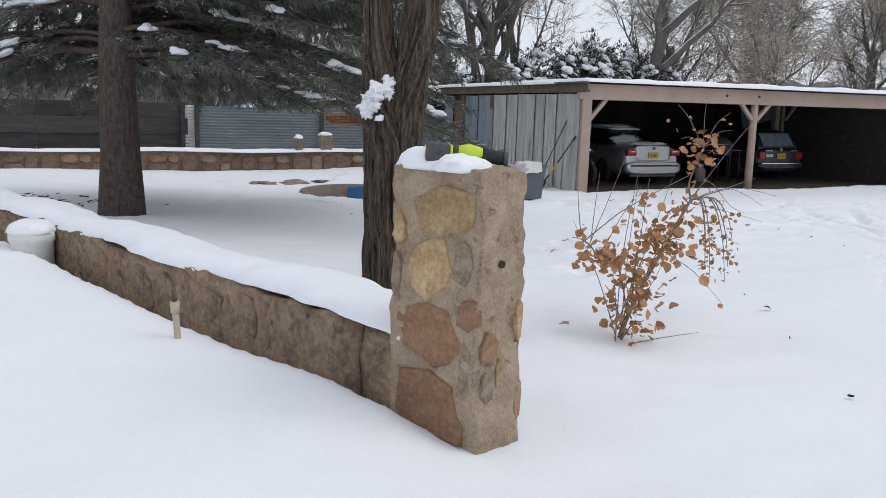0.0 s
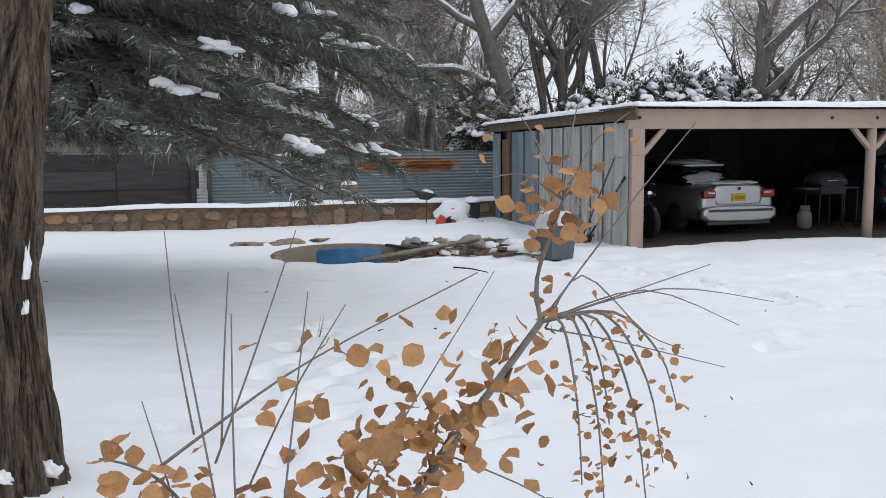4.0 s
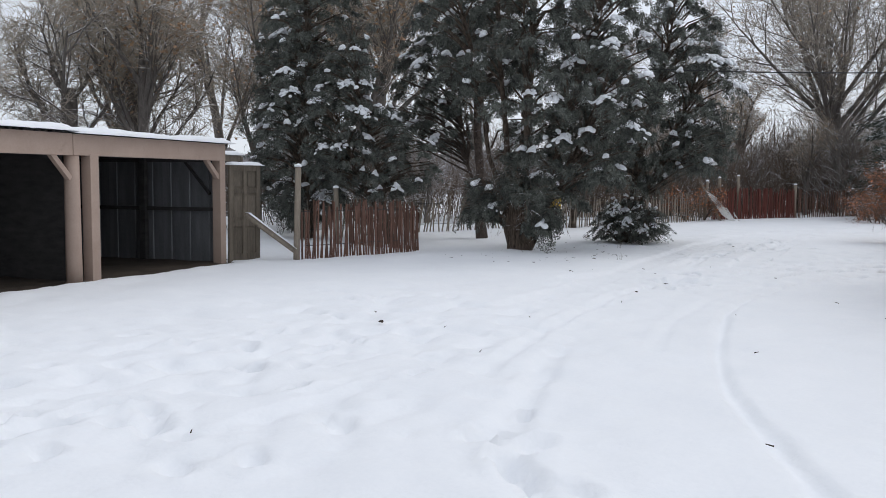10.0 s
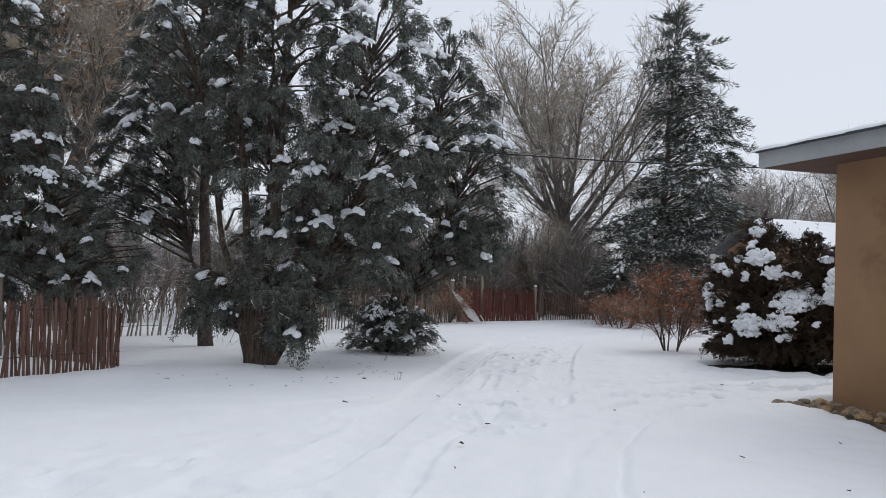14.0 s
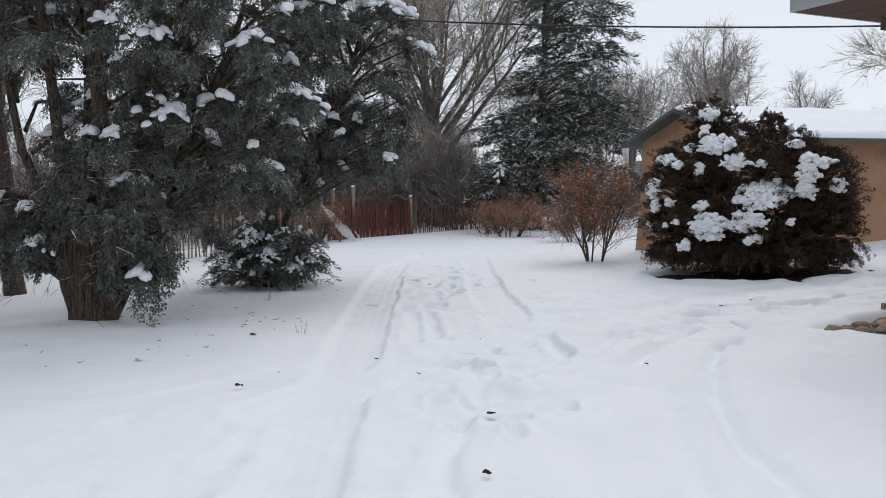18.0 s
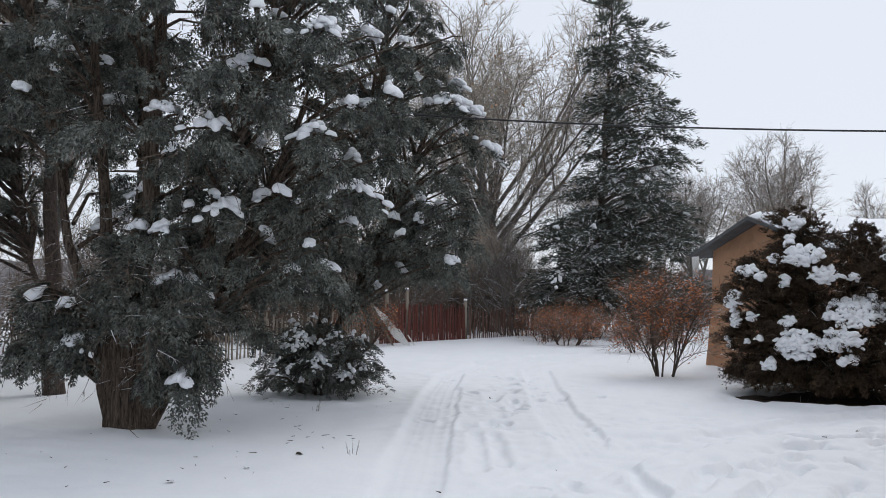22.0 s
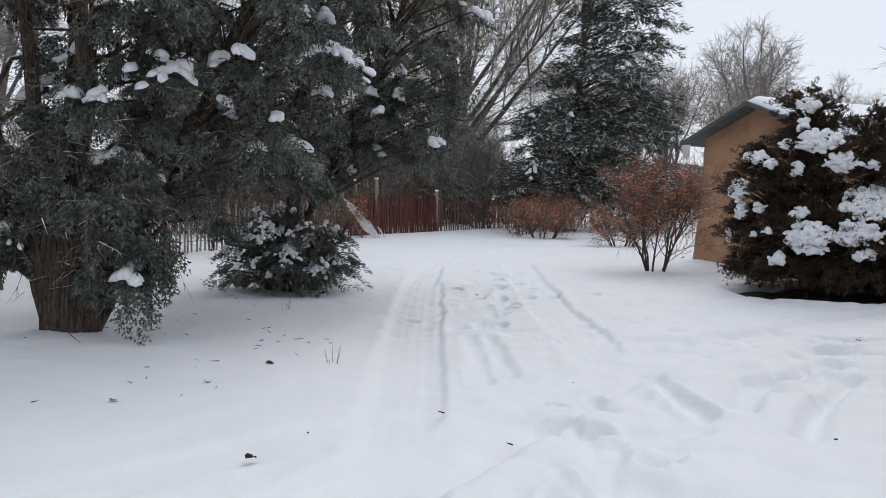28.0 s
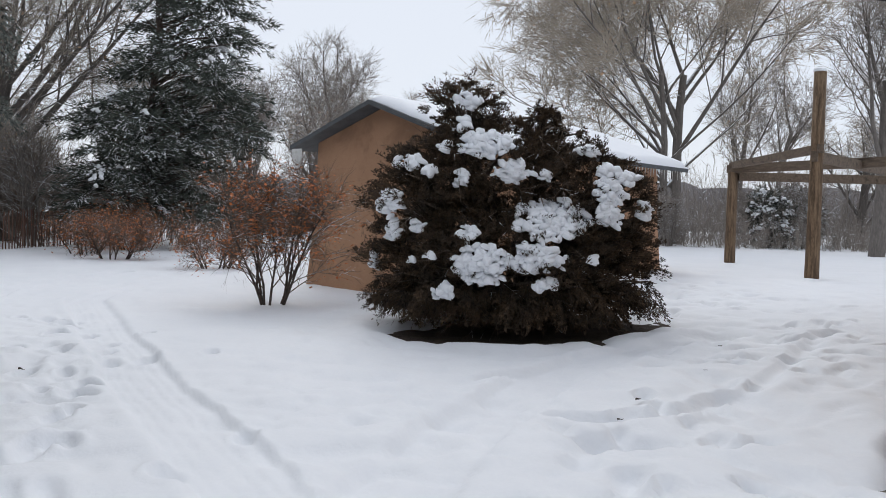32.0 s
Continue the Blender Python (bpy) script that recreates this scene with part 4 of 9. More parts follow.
def stone_mesh(w, h, t, seed, sides=9, rough=0.14):
    """A flattish irregular stone whose face looks to -y."""
    r = random.Random(seed)
    bm = bmesh.new()
    pts = []
    for k in range(sides):
        a = 2 * math.pi * (k + r.uniform(-0.32, 0.32)) / sides
        q = (abs(math.cos(a)) ** 3 + abs(math.sin(a)) ** 3) ** (-1 / 3)
        pts.append((math.cos(a) * q * w / 2 * r.uniform(0.92 - rough, 0.92 + rough), math.sin(a) * q * h / 2 * r.uniform(0.92 - rough, 0.92 + rough)))
    rings = []
    for s, d in ((1.0, 0.03), (1.0, -0.55 * t), (0.97, -0.9 * t), (0.84, -t)):
        rings.append([bm.verts.new((x * s, d + r.uniform(-0.08, 0.08) * t, z * s)) for x, z in pts])
    for p, q in zip(rings, rings[1:]):
        for k in range(sides):
            bm.faces.new((p[k], p[(k + 1) % sides], q[(k + 1) % sides], q[k])).smooth = True
    c = bm.verts.new((0, -t * 1.02, 0))
    for k in range(sides):
        bm.faces.new((rings[-1][k], rings[-1][(k + 1) % sides], c)).smooth = True
    me = bpy.data.meshes.new("stone")
    bm.to_mesh(me)
    bm.free()
    return me


x, k = -0.2, 0
rs = random.Random(5)
while x > -17.6:
    w = rs.uniform(0.28, 0.62)
    rows = [(0.06, 0.5)] if rs.random() < 0.35 else [(-0.04, 0.27), (0.2, 0.22)]
    for z, h in rows:
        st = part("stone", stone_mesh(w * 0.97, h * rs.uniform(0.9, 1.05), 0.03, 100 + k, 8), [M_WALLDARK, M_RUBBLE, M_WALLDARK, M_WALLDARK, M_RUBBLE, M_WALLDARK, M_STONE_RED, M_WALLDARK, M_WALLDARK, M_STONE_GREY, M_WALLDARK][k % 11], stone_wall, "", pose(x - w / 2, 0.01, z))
        k += 1
    x -= w

# ---- near stone wall with its tall end pillar ----
WD = Vector((-0.575, 0.818, 0))       # the wall runs this way from the pillar
WN = Vector((-0.818, -0.575, 0))      # and shows this face to the start of the walk
px0, py0 = 0.86, 3.79                 # pillar's near corner
pm = Matrix(((-WD.x, -WN.x, 0, px0), (-WD.y, -WN.y, 0, py0), (0, 0, 1, 0), (0, 0, 0, 1)))   # x from wall to corner, y into the wall
pillar = thing("stone_pillar", pm, "square rubble-stone gate pillar in pebbly mortar, snow on top", "pillar")


def rough_block(x0, x1, y0, y1, z0, z1, step, amp, seed):
    """A block with a hand-laid uneven surface."""
    bm = bmesh.new()
    bmesh.ops.create_cube(bm, size=1.0)
    for v in bm.verts:
        v.co = Vector(((x0 + x1) / 2 + v.co.x * (x1 - x0), (y0 + y1) / 2 + v.co.y * (y1 - y0), (z0 + z1) / 2 + v.co.z * (z1 - z0)))
    for ax, length in ((0, x1 - x0), (1, y1 - y0), (2, z1 - z0)):
        n = int(length / step)
        eds = [e for e in bm.edges if abs((e.verts[0].co - e.verts[1].co)[ax]) > length * 0.9]
        if n > 0:
            bmesh.ops.subdivide_edges(bm, edges=eds, cuts=n, use_grid_fill=True)
    for v in bm.verts:
        p = v.co * 4 + Vector((seed, 0, 0))
        v.co = v.co + noise.noise_vector(p) * amp + noise.noise_vector(p * 3.5) * amp * 0.5 + noise.noise_vector(p * 9) * amp * 0.25
    for f in bm.faces:
        f.smooth = True
    return bm


PW, PD, PT = 0.585, 0.315, 1.68
part("core", rough_block(-PW, 0, 0, PD, -0.2, PT + 0.04, 0.034, 0.03, 3), M_MORTAR, pillar, "", smooth=True)
for k, (x, z, w, h, m_) in enumerate([(-0.21, 1.53, 0.42, 0.27, M_STONE_TAN), (-0.31, 1.26, 0.28, 0.34, M_STONE_TAN), (-0.535, 1.42, 0.09, 0.16, M_STONE_TAN), (-0.32, 0.93, 0.44, 0.34, M_STONE_RED),
                                      (-0.07, 1.06, 0.15, 0.19, M_STONE_RED), (-0.3, 0.55, 0.48, 0.4, M_STONE_RED), (-0.1, 1.3, 0.15, 0.2, M_STONE_GREY), (-0.545, 1.17, 0.07, 0.28, M_STONE_GREY), (-0.06, 0.8, 0.11, 0.26, M_STONE_GREY)]):
    part("stone", stone_mesh(w, h, 0.022, 300 + k, 8, 0.24), m_, pillar, "", pose(x, 0.006, z))
for k, (y, z, w, h, m_) in enumerate([(0.08, 0.9, 0.13, 0.17, M_STONE_RED), (0.16, 0.76, 0.05, 0.16, M_STONE_TAN), (0.08, 0.72, 0.1, 0.15, M_STONE_GREY), (0.29, 1.02, 0.05, 0.22, M_STONE_TAN), (0.3, 0.62, 0.06, 0.22, M_STONE_RED), (0.24, 0.35, 0.16, 0.24, M_STONE_RED)]):
    part("stone", stone_mesh(w, h, 0.012, 330 + k, 7, 0.22), m_, pillar, "", pose(0.0, y, z, 0, 0, 90))
part("hole", lathe([(0.018, -0.006), (0.016, 0.006), (0.008, 0.007)], 12), M_SOIL, pillar, "dark drilled hole in the mortar", pose(0.022, 0.13, 1.3, 0, 90, 0))


def lump(rx, ry, rz, seed, rough=0.25, n=3):
    """A soft irregular lump, flat below."""
    bm = bmesh.new()
    bmesh.ops.create_icosphere(bm, subdivisions=n, radius=1)
    for v in bm.verts:
        p = v.co.copy()
        k = 1 + rough * noise.noise(p * 1.6 + Vector((seed, seed * 2, 0))) + rough * 0.5 * noise.noise(p * 4 + Vector((0, seed, 0)))
        p = p * k
        v.co = Vector((p.x * rx, p.y * ry, max(p.z, -0.25) * rz))
    for f in bm.faces:
        f.smooth = True
    return bm


part("snow_cap", lump(0.22, 0.2, 0.085, 4), M_SNOWCAP, pillar, "", pose(-0.45, 0.17, PT + 0.05), True)
part("snow_cap", lump(0.13, 0.15, 0.06, 6), M_SNOWCAP, pillar, "", pose(-0.2, 0.08, PT + 0.05), True)

WLEN = 8.5
near_wall = thing("retaining_wall", pm, "low cracked stone retaining wall capped with snow", "wall")
part("core", rough_block(-PW - WLEN, -PW - 0.3, 0.03, 0.36, -0.4, 0.86, 0.07, 0.045, 9), M_RUBBLE, near_wall, "", smooth=True)
part("core", rough_block(-PW - 0.28, -PW + 0.05, 0.05, 0.34, -0.3, 0.84, 0.06, 0.04, 12), M_RUBBLE, near_wall, "block split off by a crack", smooth=True)
x, k = -PW - 0.36, 0
rs = random.Random(12)
while x > -PW - WLEN + 0.6:
    w = rs.uniform(0.3, 0.75)
    part("stone", stone_mesh(w * 1.1, rs.uniform(0.36, 0.6), 0.013, 500 + k, 8), M_RUBBLE, near_wall, "", pose(x - w / 2, 0.03, 0.58 + rs.uniform(-0.04, 0.04)))
    part("stone", stone_mesh(w * 1.08, 0.36, 0.013, 540 + k, 8), M_RUBBLE, near_wall, "", pose(x - w / 2 + 0.1, 0.02, 0.24))
    x -= w
    k += 1
part("snow_cap", snow_slab(-PW - WLEN, -PW + 0.05, 0.06, 0.52, lambda X, Y: 0.865 + 0.02 * np.sin(X * 3), 0.07, 0.03, 0.1, 80), M_SNOWCAP, near_wall)

# ---- main house: long stucco wall, deep eave, porch post ----
HM = Matrix(((HU[0], HN[0], 0, HK[0]), (HU[1], HN[1], 0, HK[1]), (0, 0, 1, 0), (0, 0, 0, 1)))   # x to the corner, y out of the wall
house = thing("house", HM, "single-storey tan stucco house with grey fascia and snowy low roof", "house")
wx0, wx1, wz0, wz1 = -4.08, -2.66, 1.63, 3.02     # window opening
HT = 3.68
for nm, c, s in (("wall", ((wx0 - 9) / 2, -0.15, HT / 2 - 0.1), (wx0 + 9, 0.3, HT + 0.2)), ("wall", (wx1 / 2, -0.15, HT / 2 - 0.1), (-wx1, 0.3, HT + 0.2)),
                 ("wall", ((wx0 + wx1) / 2, -0.15, wz0 / 2 - 0.1), (wx1 - wx0, 0.3, wz0 + 0.2)), ("wall", ((wx0 + wx1) / 2, -0.15, (wz1 + HT) / 2), (wx1 - wx0, 0.3, HT - wz1)),
                 ("wall", (-0.15, -4.65, HT / 2 - 0.1), (0.3, 8.7, HT + 0.2)), ("wall", (-9.15, -4.5, HT / 2 - 0.1), (0.3, 9.0, HT + 0.2)), ("wall", (-4.6, -9.15, HT / 2 - 0.1), (9.3, 0.3, HT + 0.2))):
    part(nm, boxes((c, s), bevel=0.0), M_STUCCO, house)
window = part("window", boxes((((wx0 + wx1) / 2, -0.09, wz0 + 0.03), (wx1 - wx0, 0.07, 0.06)), (((wx0 + wx1) / 2, -0.09, wz1 - 0.03), (wx1 - wx0, 0.07, 0.06)),
                              ((wx0 + 0.03, -0.09, (wz0 + wz1) / 2), (0.06, 0.07, wz1 - wz0)), ((wx1 - 0.03, -0.09, (wz0 + wz1) / 2), (0.06, 0.07, wz1 - wz0)),
                              (((wx0 + wx1) / 2, -0.09, (wz0 + wz1) / 2), (0.06, 0.06, wz1 - wz0))), M_DARKMETAL, house, "dark framed sliding window with insect screen")
for a_, b_ in ((wx0 + 0.06, (wx0 + wx1) / 2 - 0.03), ((wx0 + wx1) / 2 + 0.03, wx1 - 0.06)):
    part("pane", boxes((((a_ + b_) / 2, -0.105, (wz0 + wz1) / 2), (b_ - a_, 0.012, wz1 - wz0 - 0.12)), bevel=0), M_GLASS, window)
part("screen", boxes((((wx0 + wx1) / 2 + 0.37, -0.085, (wz0 + wz1) / 2), (0.66, 0.006, wz1 - wz0 - 0.12)), bevel=0), M_SCREEN, window)
OV, OE = 0.64, 0.94     # overhang at the eave and at the end
slope = 0.2
roof = part("roof", boxes(((-4.0, -4.2, 3.72), (10.9, 9.95, 0.08), None), bevel=0), M_ROOFEDGE, house, "", Matrix.Identity(4))
for v in roof.data.vertices:
    v.co.x = OE if v.co.x > 0 else -10.2
    top = v.co.z > 3.72
    v.co.y = OV - 0.02 if v.co.y > -4 else -9.9
    v.co.z = (3.82 if top else 3.74) + (0 if v.co.y > 0 else 1.4)
part("soffit", boxes(((-4.63, 0.31, 3.665), (11.1, 0.6, 0.03)), bevel=0), M_SOFFIT, house, "brown boarded soffit")
part("soffit", boxes(((0.47, -4.3, 3.665), (0.9, 8.6, 0.03)), bevel=0), M_SOFFIT, house, "brown boarded soffit")
part("fascia", boxes(((-4.63, OV, 3.775), (11.16, 0.04, 0.25)), bevel=0.004), M_GREYFASCIA, house, "grey painted fascia board")
part("fascia", boxes(((OE, -4.3, 3.775), (0.04, 9.86, 0.25)), bevel=0.004), M_GREYFASCIA, house, "grey painted fascia board")
part("drip_edge", boxes(((-4.63, OV + 0.03, 3.91), (11.2, 0.06, 0.03)), bevel=0.004), M_ROOFEDGE, house)
part("roof_snow", snow_slab(-10.2, OE + 0.02, -9.6, OV + 0.05, lambda X, Y: 3.89 + 0.13 * np.clip(OV - Y, 0, 9), 0.1, 0.1, 0.0, 90), M_SNOWCAP, house, "snow layer on the roof")
part("porch_post", lathe([(0.075, -0.1), (0.075, 0.02), (0.06, 0.05), (0.058, 3.45), (0.065, 3.5)], 14), M_VARNISH, house, "round varnished porch post", pose(0.72, -1.0, 0.1))
part("porch_beam", boxes(((0.72, -4.5, 3.59), (0.14, 7.6, 0.14))), M_TIMBER_H, house)
part("post_foot", boxes(((0.72, -1.0, 0.1), (0.26, 0.26, 0.2))), M_STONE_GREY, house)

# rooftop aerial
hub, tip = Vector((24.68, 7.19, 7.57)), Vector((24.58, 9.34, 7.74))
bd = (tip - hub).normalized()
bq = bd.to_track_quat("X", "Z").to_matrix().to_4x4()
aerial = thing("tv_aerial", pose(24.81, 6.53, 4.15), "large aluminium television aerial on a mast", "aerial")
part("mast", rods(((0, 0, -0.2), (0, 0, 3.75), 0.028)), M_ALU, aerial)
boom_m = Matrix.Translation(hub - Vector((24.81, 6.53, 4.15))) @ bq
part("boom", rods(((-1.9, 0, 0), (2.2, 0, 0), 0.022)), M_ALU, aerial, "", boom_m)
for k in range(15):
    xk = 2.15 - 0.13 * k
    part("element", rods(((xk, -0.11 - 0.012 * k, 0.02), (xk, 0.11 + 0.012 * k, 0.02), 0.008), sides=5), M_ALU, aerial, "", boom_m)
    part("clip", boxes(((xk, 0, 0.035), (0.05, 0.04, 0.035)), bevel=0.004), M_WHITE, aerial, "", boom_m)
for k in range(7):
    xk = -0.1 - 0.25 * k
    part("long_element", rods(((xk, -0.6 - 0.1 * k, 0.02), (xk, 0.6 + 0.1 * k, 0.02), 0.009), sides=5), M_ALU, aerial, "", boom_m)
part("hub_box", boxes(((0, 0, 0.0), (0.16, 0.12, 0.16))), M_ALU, aerial, "", boom_m)
for s in (-1, 1):
    part("reflector_arm", rods(((0.0, 0, 0), (0.62, 0, 0.55 * s), 0.016)), M_ALU, aerial, "", boom_m)
    for k in range(6):
        u = 0.2 + 0.15 * k
        part("reflector_rod", rods(((0.62 * u, -0.35, 0.55 * s * u), (0.62 * u, 0.35, 0.55 * s * u), 0.008), sides=5), M_ALU, aerial, "", boom_m)


def cable(name, a, b, sag, r, material, label, n=24):
    """A hanging cable as a thin tube."""
    a, b = Vector(a), Vector(b)
    pts = [a.lerp(b, k / n) - Vector((0, 0, sag * 4 * (k / n) * (1 - k / n))) for k in range(n + 1)]
    V = []
    for p in pts:
        V += [p + Vector((math.cos(t) * r, 0.3 * math.cos(t) * r, math.sin(t) * r)) for t in [k * math.pi / 3 for k in range(6)]]
    F = [(6 * k + j, 6 * k + (j + 1) % 6, 6 * k + 6 + (j + 1) % 6, 6 * k + 6 + j) for k in range(n) for j in range(6)]
    ob = part(name, mesh_np(name, [tuple(v) for v in V], F), material, None)
    return tagged(ob, label, "cable")


g0 = hub
g1 = Vector((23.87, 9.3, 4.02))
cable("guy_wire", g0, g1, 0.25, 0.009, M_WIRE, "thin dark guy wire from the aerial to the roof edge")

# ---- adobe outbuilding behind the bush ----
A2, B2, C2 = Vector((41.0, 10.75, 0)), Vector((37.7, 8.95, 0)), Vector((41.4, 2.0, 0))
ux = (A2 - B2).normalized()
uy = Vector((-ux.y, ux.x, 0))
if uy.dot(C2 - B2) < 0:
    uy = -uy
OM = Matrix(((ux.x, uy.x, 0, B2.x), (ux.y, uy.y, 0, B2.y), (0, 0, 1, 0.05), (0, 0, 0, 1)))
OW, OL, OEV, ORG = (A2 - B2).length, (C2 - B2).length, 2.94, 3.6
outbuilding = thing("adobe_outbuilding", OM, "small brown adobe building with snowy gabled roof", "building")
bm = bmesh.new()
prof = [(0, -0.3, 0.16), (0, 0.5, 0.1), (0, 1.4, 0.04), (0, OEV, 0.0)]


def wall_ring(z, out):
    return [(-out, -out, z), (OW + out, -out, z), (OW + out, OL + out, z), (-out, OL + out, z)]


rings = [[bm.verts.new(p) for p in wall_ring(z, o)] for _, z, o in prof]
for a_, b_ in zip(rings, rings[1:]):
    for k in range(4):
        bm.faces.new((a_[k], a_[(k + 1) % 4], b_[(k + 1) % 4], b_[k]))
for y_, (i0, i1) in ((0.0, (0, 1)), (OL, (3, 2))):
    ap = bm.verts.new((OW / 2, y_, ORG - 0.03))
    bm.faces.new((rings[-1][i0], rings[-1][i1], ap))
part("wall", bm, M_ADOBE, outbuilding)
rise = (ORG - OEV) / (OW / 2)
for s in (0, 1):
    bm = bmesh.new()
    x_e, x_r = (-0.64, OW / 2) if s == 0 else (OW + 0.45, OW / 2)
    ze = OEV - (0.64 if s == 0 else 0.45) * rise
    pts = [(x_e, -0.4, ze), (x_r, -0.4, ORG), (x_r, OL + 0.4, ORG), (x_e, OL + 0.4, ze)]
    lo = [bm.verts.new(p) for p in pts]
    hi = [bm.verts.new((p[0], p[1], p[2] + 0.09)) for p in pts]
    bm.faces.new(lo[::-1])
    bm.faces.new(hi)
    for k in range(4):
        bm.faces.new((lo[k], lo[(k + 1) % 4], hi[(k + 1) % 4], hi[k]))
    part("roof", bm, M_ROOFEDGE, outbuilding, "grey roof edge")
    part("roof_snow", snow_slab(min(x_e, x_r), max(x_e, x_r) + (0.02 if s == 0 else 0), -0.3, OL + 0.42, lambda X, Y: ORG + 0.09 - rise * np.abs(X - OW / 2), 0.13, 0.1, 0.05, 95 + s), M_SNOWCAP, outbuilding)
rz = random.Random(3)
ice = bmesh.new()
for k in range(26):
    xx = OW + 0.1 + 0.0 * k
    p = Vector((-0.63, OL - 3.2 + 3.6 * k / 26, OEV - 0.64 * rise + 0.0))
    rod(ice, p, p - Vector((0, 0, rz.uniform(0.05, 0.28))), 0.011, 0.001, 5)
part("icicles", ice, M_WHITE, outbuilding, "row of small icicles")["kind"] = "stuff"
ice = bmesh.new()
for k in range(12):
    p = Vector((OW + 0.1 + 0.3 * k / 12, -0.38, OEV - 0.4 * rise))
    rod(ice, p, p - Vector((0, 0, rz.uniform(0.2, 0.6))), 0.016, 0.002, 5)
part("icicles", ice, M_WHITE, outbuilding, "long icicles at the corner")["kind"] = "stuff"

# ---- pergola with one tall post ----
pergola = thing("pergola", pose(38.5, -0.2, gz(38.5, -0.2)), "weathered timber pergola frame with one tall post", "pergola")
pv = Vector((44.6 - 38.5, -2.8 + 0.2, 0))
part("tall_post", lathe([(0.17, -0.2), (0.16, 0.5), (0.145, 2.5), (0.14, 4.7)], 12), M_TIMBER, pergola, "tall rough round post")
part("snow_cap", lump(0.15, 0.15, 0.09, 9), M_SNOWCAP, pergola, "", pose(0, 0, 4.72), True)
part("post", lathe([(0.17, -0.2), (0.16, 1.2), (0.15, 2.75)], 10), M_TIMBER, pergola, "", pose(pv.x, pv.y, 0))
ang = math.atan2(pv.y, pv.x)
for (x0, y0, x1, y1, z, h) in ((pv.x, pv.y, 0.2, -3.2, 2.85, 0.26), (pv.x - 0.2, pv.y - 0.3, 3.6, -8.5, 2.62, 0.26), (0, 0, 4.2, -7.6, 2.78, 0.24)):
    d = Vector((x1 - x0, y1 - y0, 0))
    bm = boxes(((d.length / 2, 0, z), (d.length + 0.4, 0.14, h)))
    bm.transform(Matrix.Translation((x0, y0, 0)) @ Matrix.Rotation(math.atan2(d.y, d.x), 4, "Z"))
    part("beam", bm, M_TIMBER_H, pergola)
d = Vector((0 - pv.x, 0 - pv.y, 0))
bm = boxes(((d.length / 2, 0, 2.95), (d.length + 0.5, 0.12, 0.2)))
bm.transform(Matrix.Translation((pv.x, pv.y, 0)) @ Matrix.Rotation(math.atan2(d.y, d.x), 4, "Z"))
part("beam", bm, M_TIMBER_H, pergola)
part("post", lathe([(0.13, -0.2), (0.13, 1.2), (0.12, 2.7)], 10), M_TIMBER, pergola, "", pose(4.2, -7.6, 0))


# ---- picket fences ----
def picket_fence(name, pts, mat_, h, gap, label, seed, width=0.045, lean=6.0, wires=True, z0=None):
    """Split-lath fence along a line of points; each lath is a part and leans a little."""
    r = random.Random(seed)
    ob = thing(name, pose(pts[0][0], pts[0][1], gz(*pts[0]) if z0 is None else z0), label, "fence")
    base = Vector((pts[0][0], pts[0][1], 0))
    shapes = []
    for k in range(4):
        bm = boxes(((0, 0, h * (0.42 + 0.03 * k)), (width, 0.014, h * (1.0 + 0.06 * k))), bevel=0.003)
        me = bpy.data.meshes.new("lath")
        bm.to_mesh(me)
        bm.free()
        me.materials.append(mat_)
        shapes.append(me)
    for (ax, ay), (bx, by) in zip(pts, pts[1:]):
        d = Vector((bx - ax, by - ay, 0))
        n = max(1, int(d.length / gap))
        a = math.degrees(math.atan2(d.y, d.x))
        for k in range(n):
            u = (k + r.uniform(0.2, 0.8)) / n
            p = Vector((ax, ay, 0)) + d * u - base
            part("lath", r.choice(shapes), None, ob, "", pose(p.x, p.y, gz(ax, ay) - gz(*pts[0]) - 0.02 + r.uniform(-0.04, 0.05), r.uniform(-3, 3), r.uniform(-lean, lean), a))
        if wires:
            for z in (0.25, 0.9):
                w = rods(((ax - base.x, ay - base.y, z * h), (bx - base.x, by - base.y, z * h), 0.007), sides=5)
                part("wire", w, M_DARKMETAL, ob)
    return ob


picket_fence("snow_fence", [(22.15, 22.0), (23.9, 21.75), (25.55, 21.35)], M_PICKET, 1.15, 0.066, "sagging brown lath snow fence", 1)
picket_fence("snow_fence", [(25.55, 21.35), (25.9, 22.6), (26.5, 24.4)], M_PICKET, 1.1, 0.09, "brown lath snow fence turning away", 2)
picket_fence("lath_fence", [(26.6, 26.4), (31.6, 25.9), (35.2, 24.8), (37.4, 23.5)], M_OLDWOOD, 1.05, 0.16, "grey leaning lath fence in the snow", 3, 0.05, 16)
picket_fence("lath_fence", [(37.4, 23.5), (41.8, 22.3), (47.6, 21.6)], M_OLDWOOD, 1.1, 0.16, "grey lath fence behind the junipers", 4, 0.06, 5)
picket_fence("red_fence", [(48.0, 21.4), (49.8, 20.7), (53.3, 19.0)], M_REDPICKET, 1.35, 0.1, "red-stained picket fence along the woods", 5, 0.085, 3, False)
picket_fence("lath_fence", [(53.3, 19.0), (56.9, 17.3), (61.0, 14.8)], M_PICKET, 1.25, 0.16, "brown picket fence in front of the woods", 6, 0.06, 4)
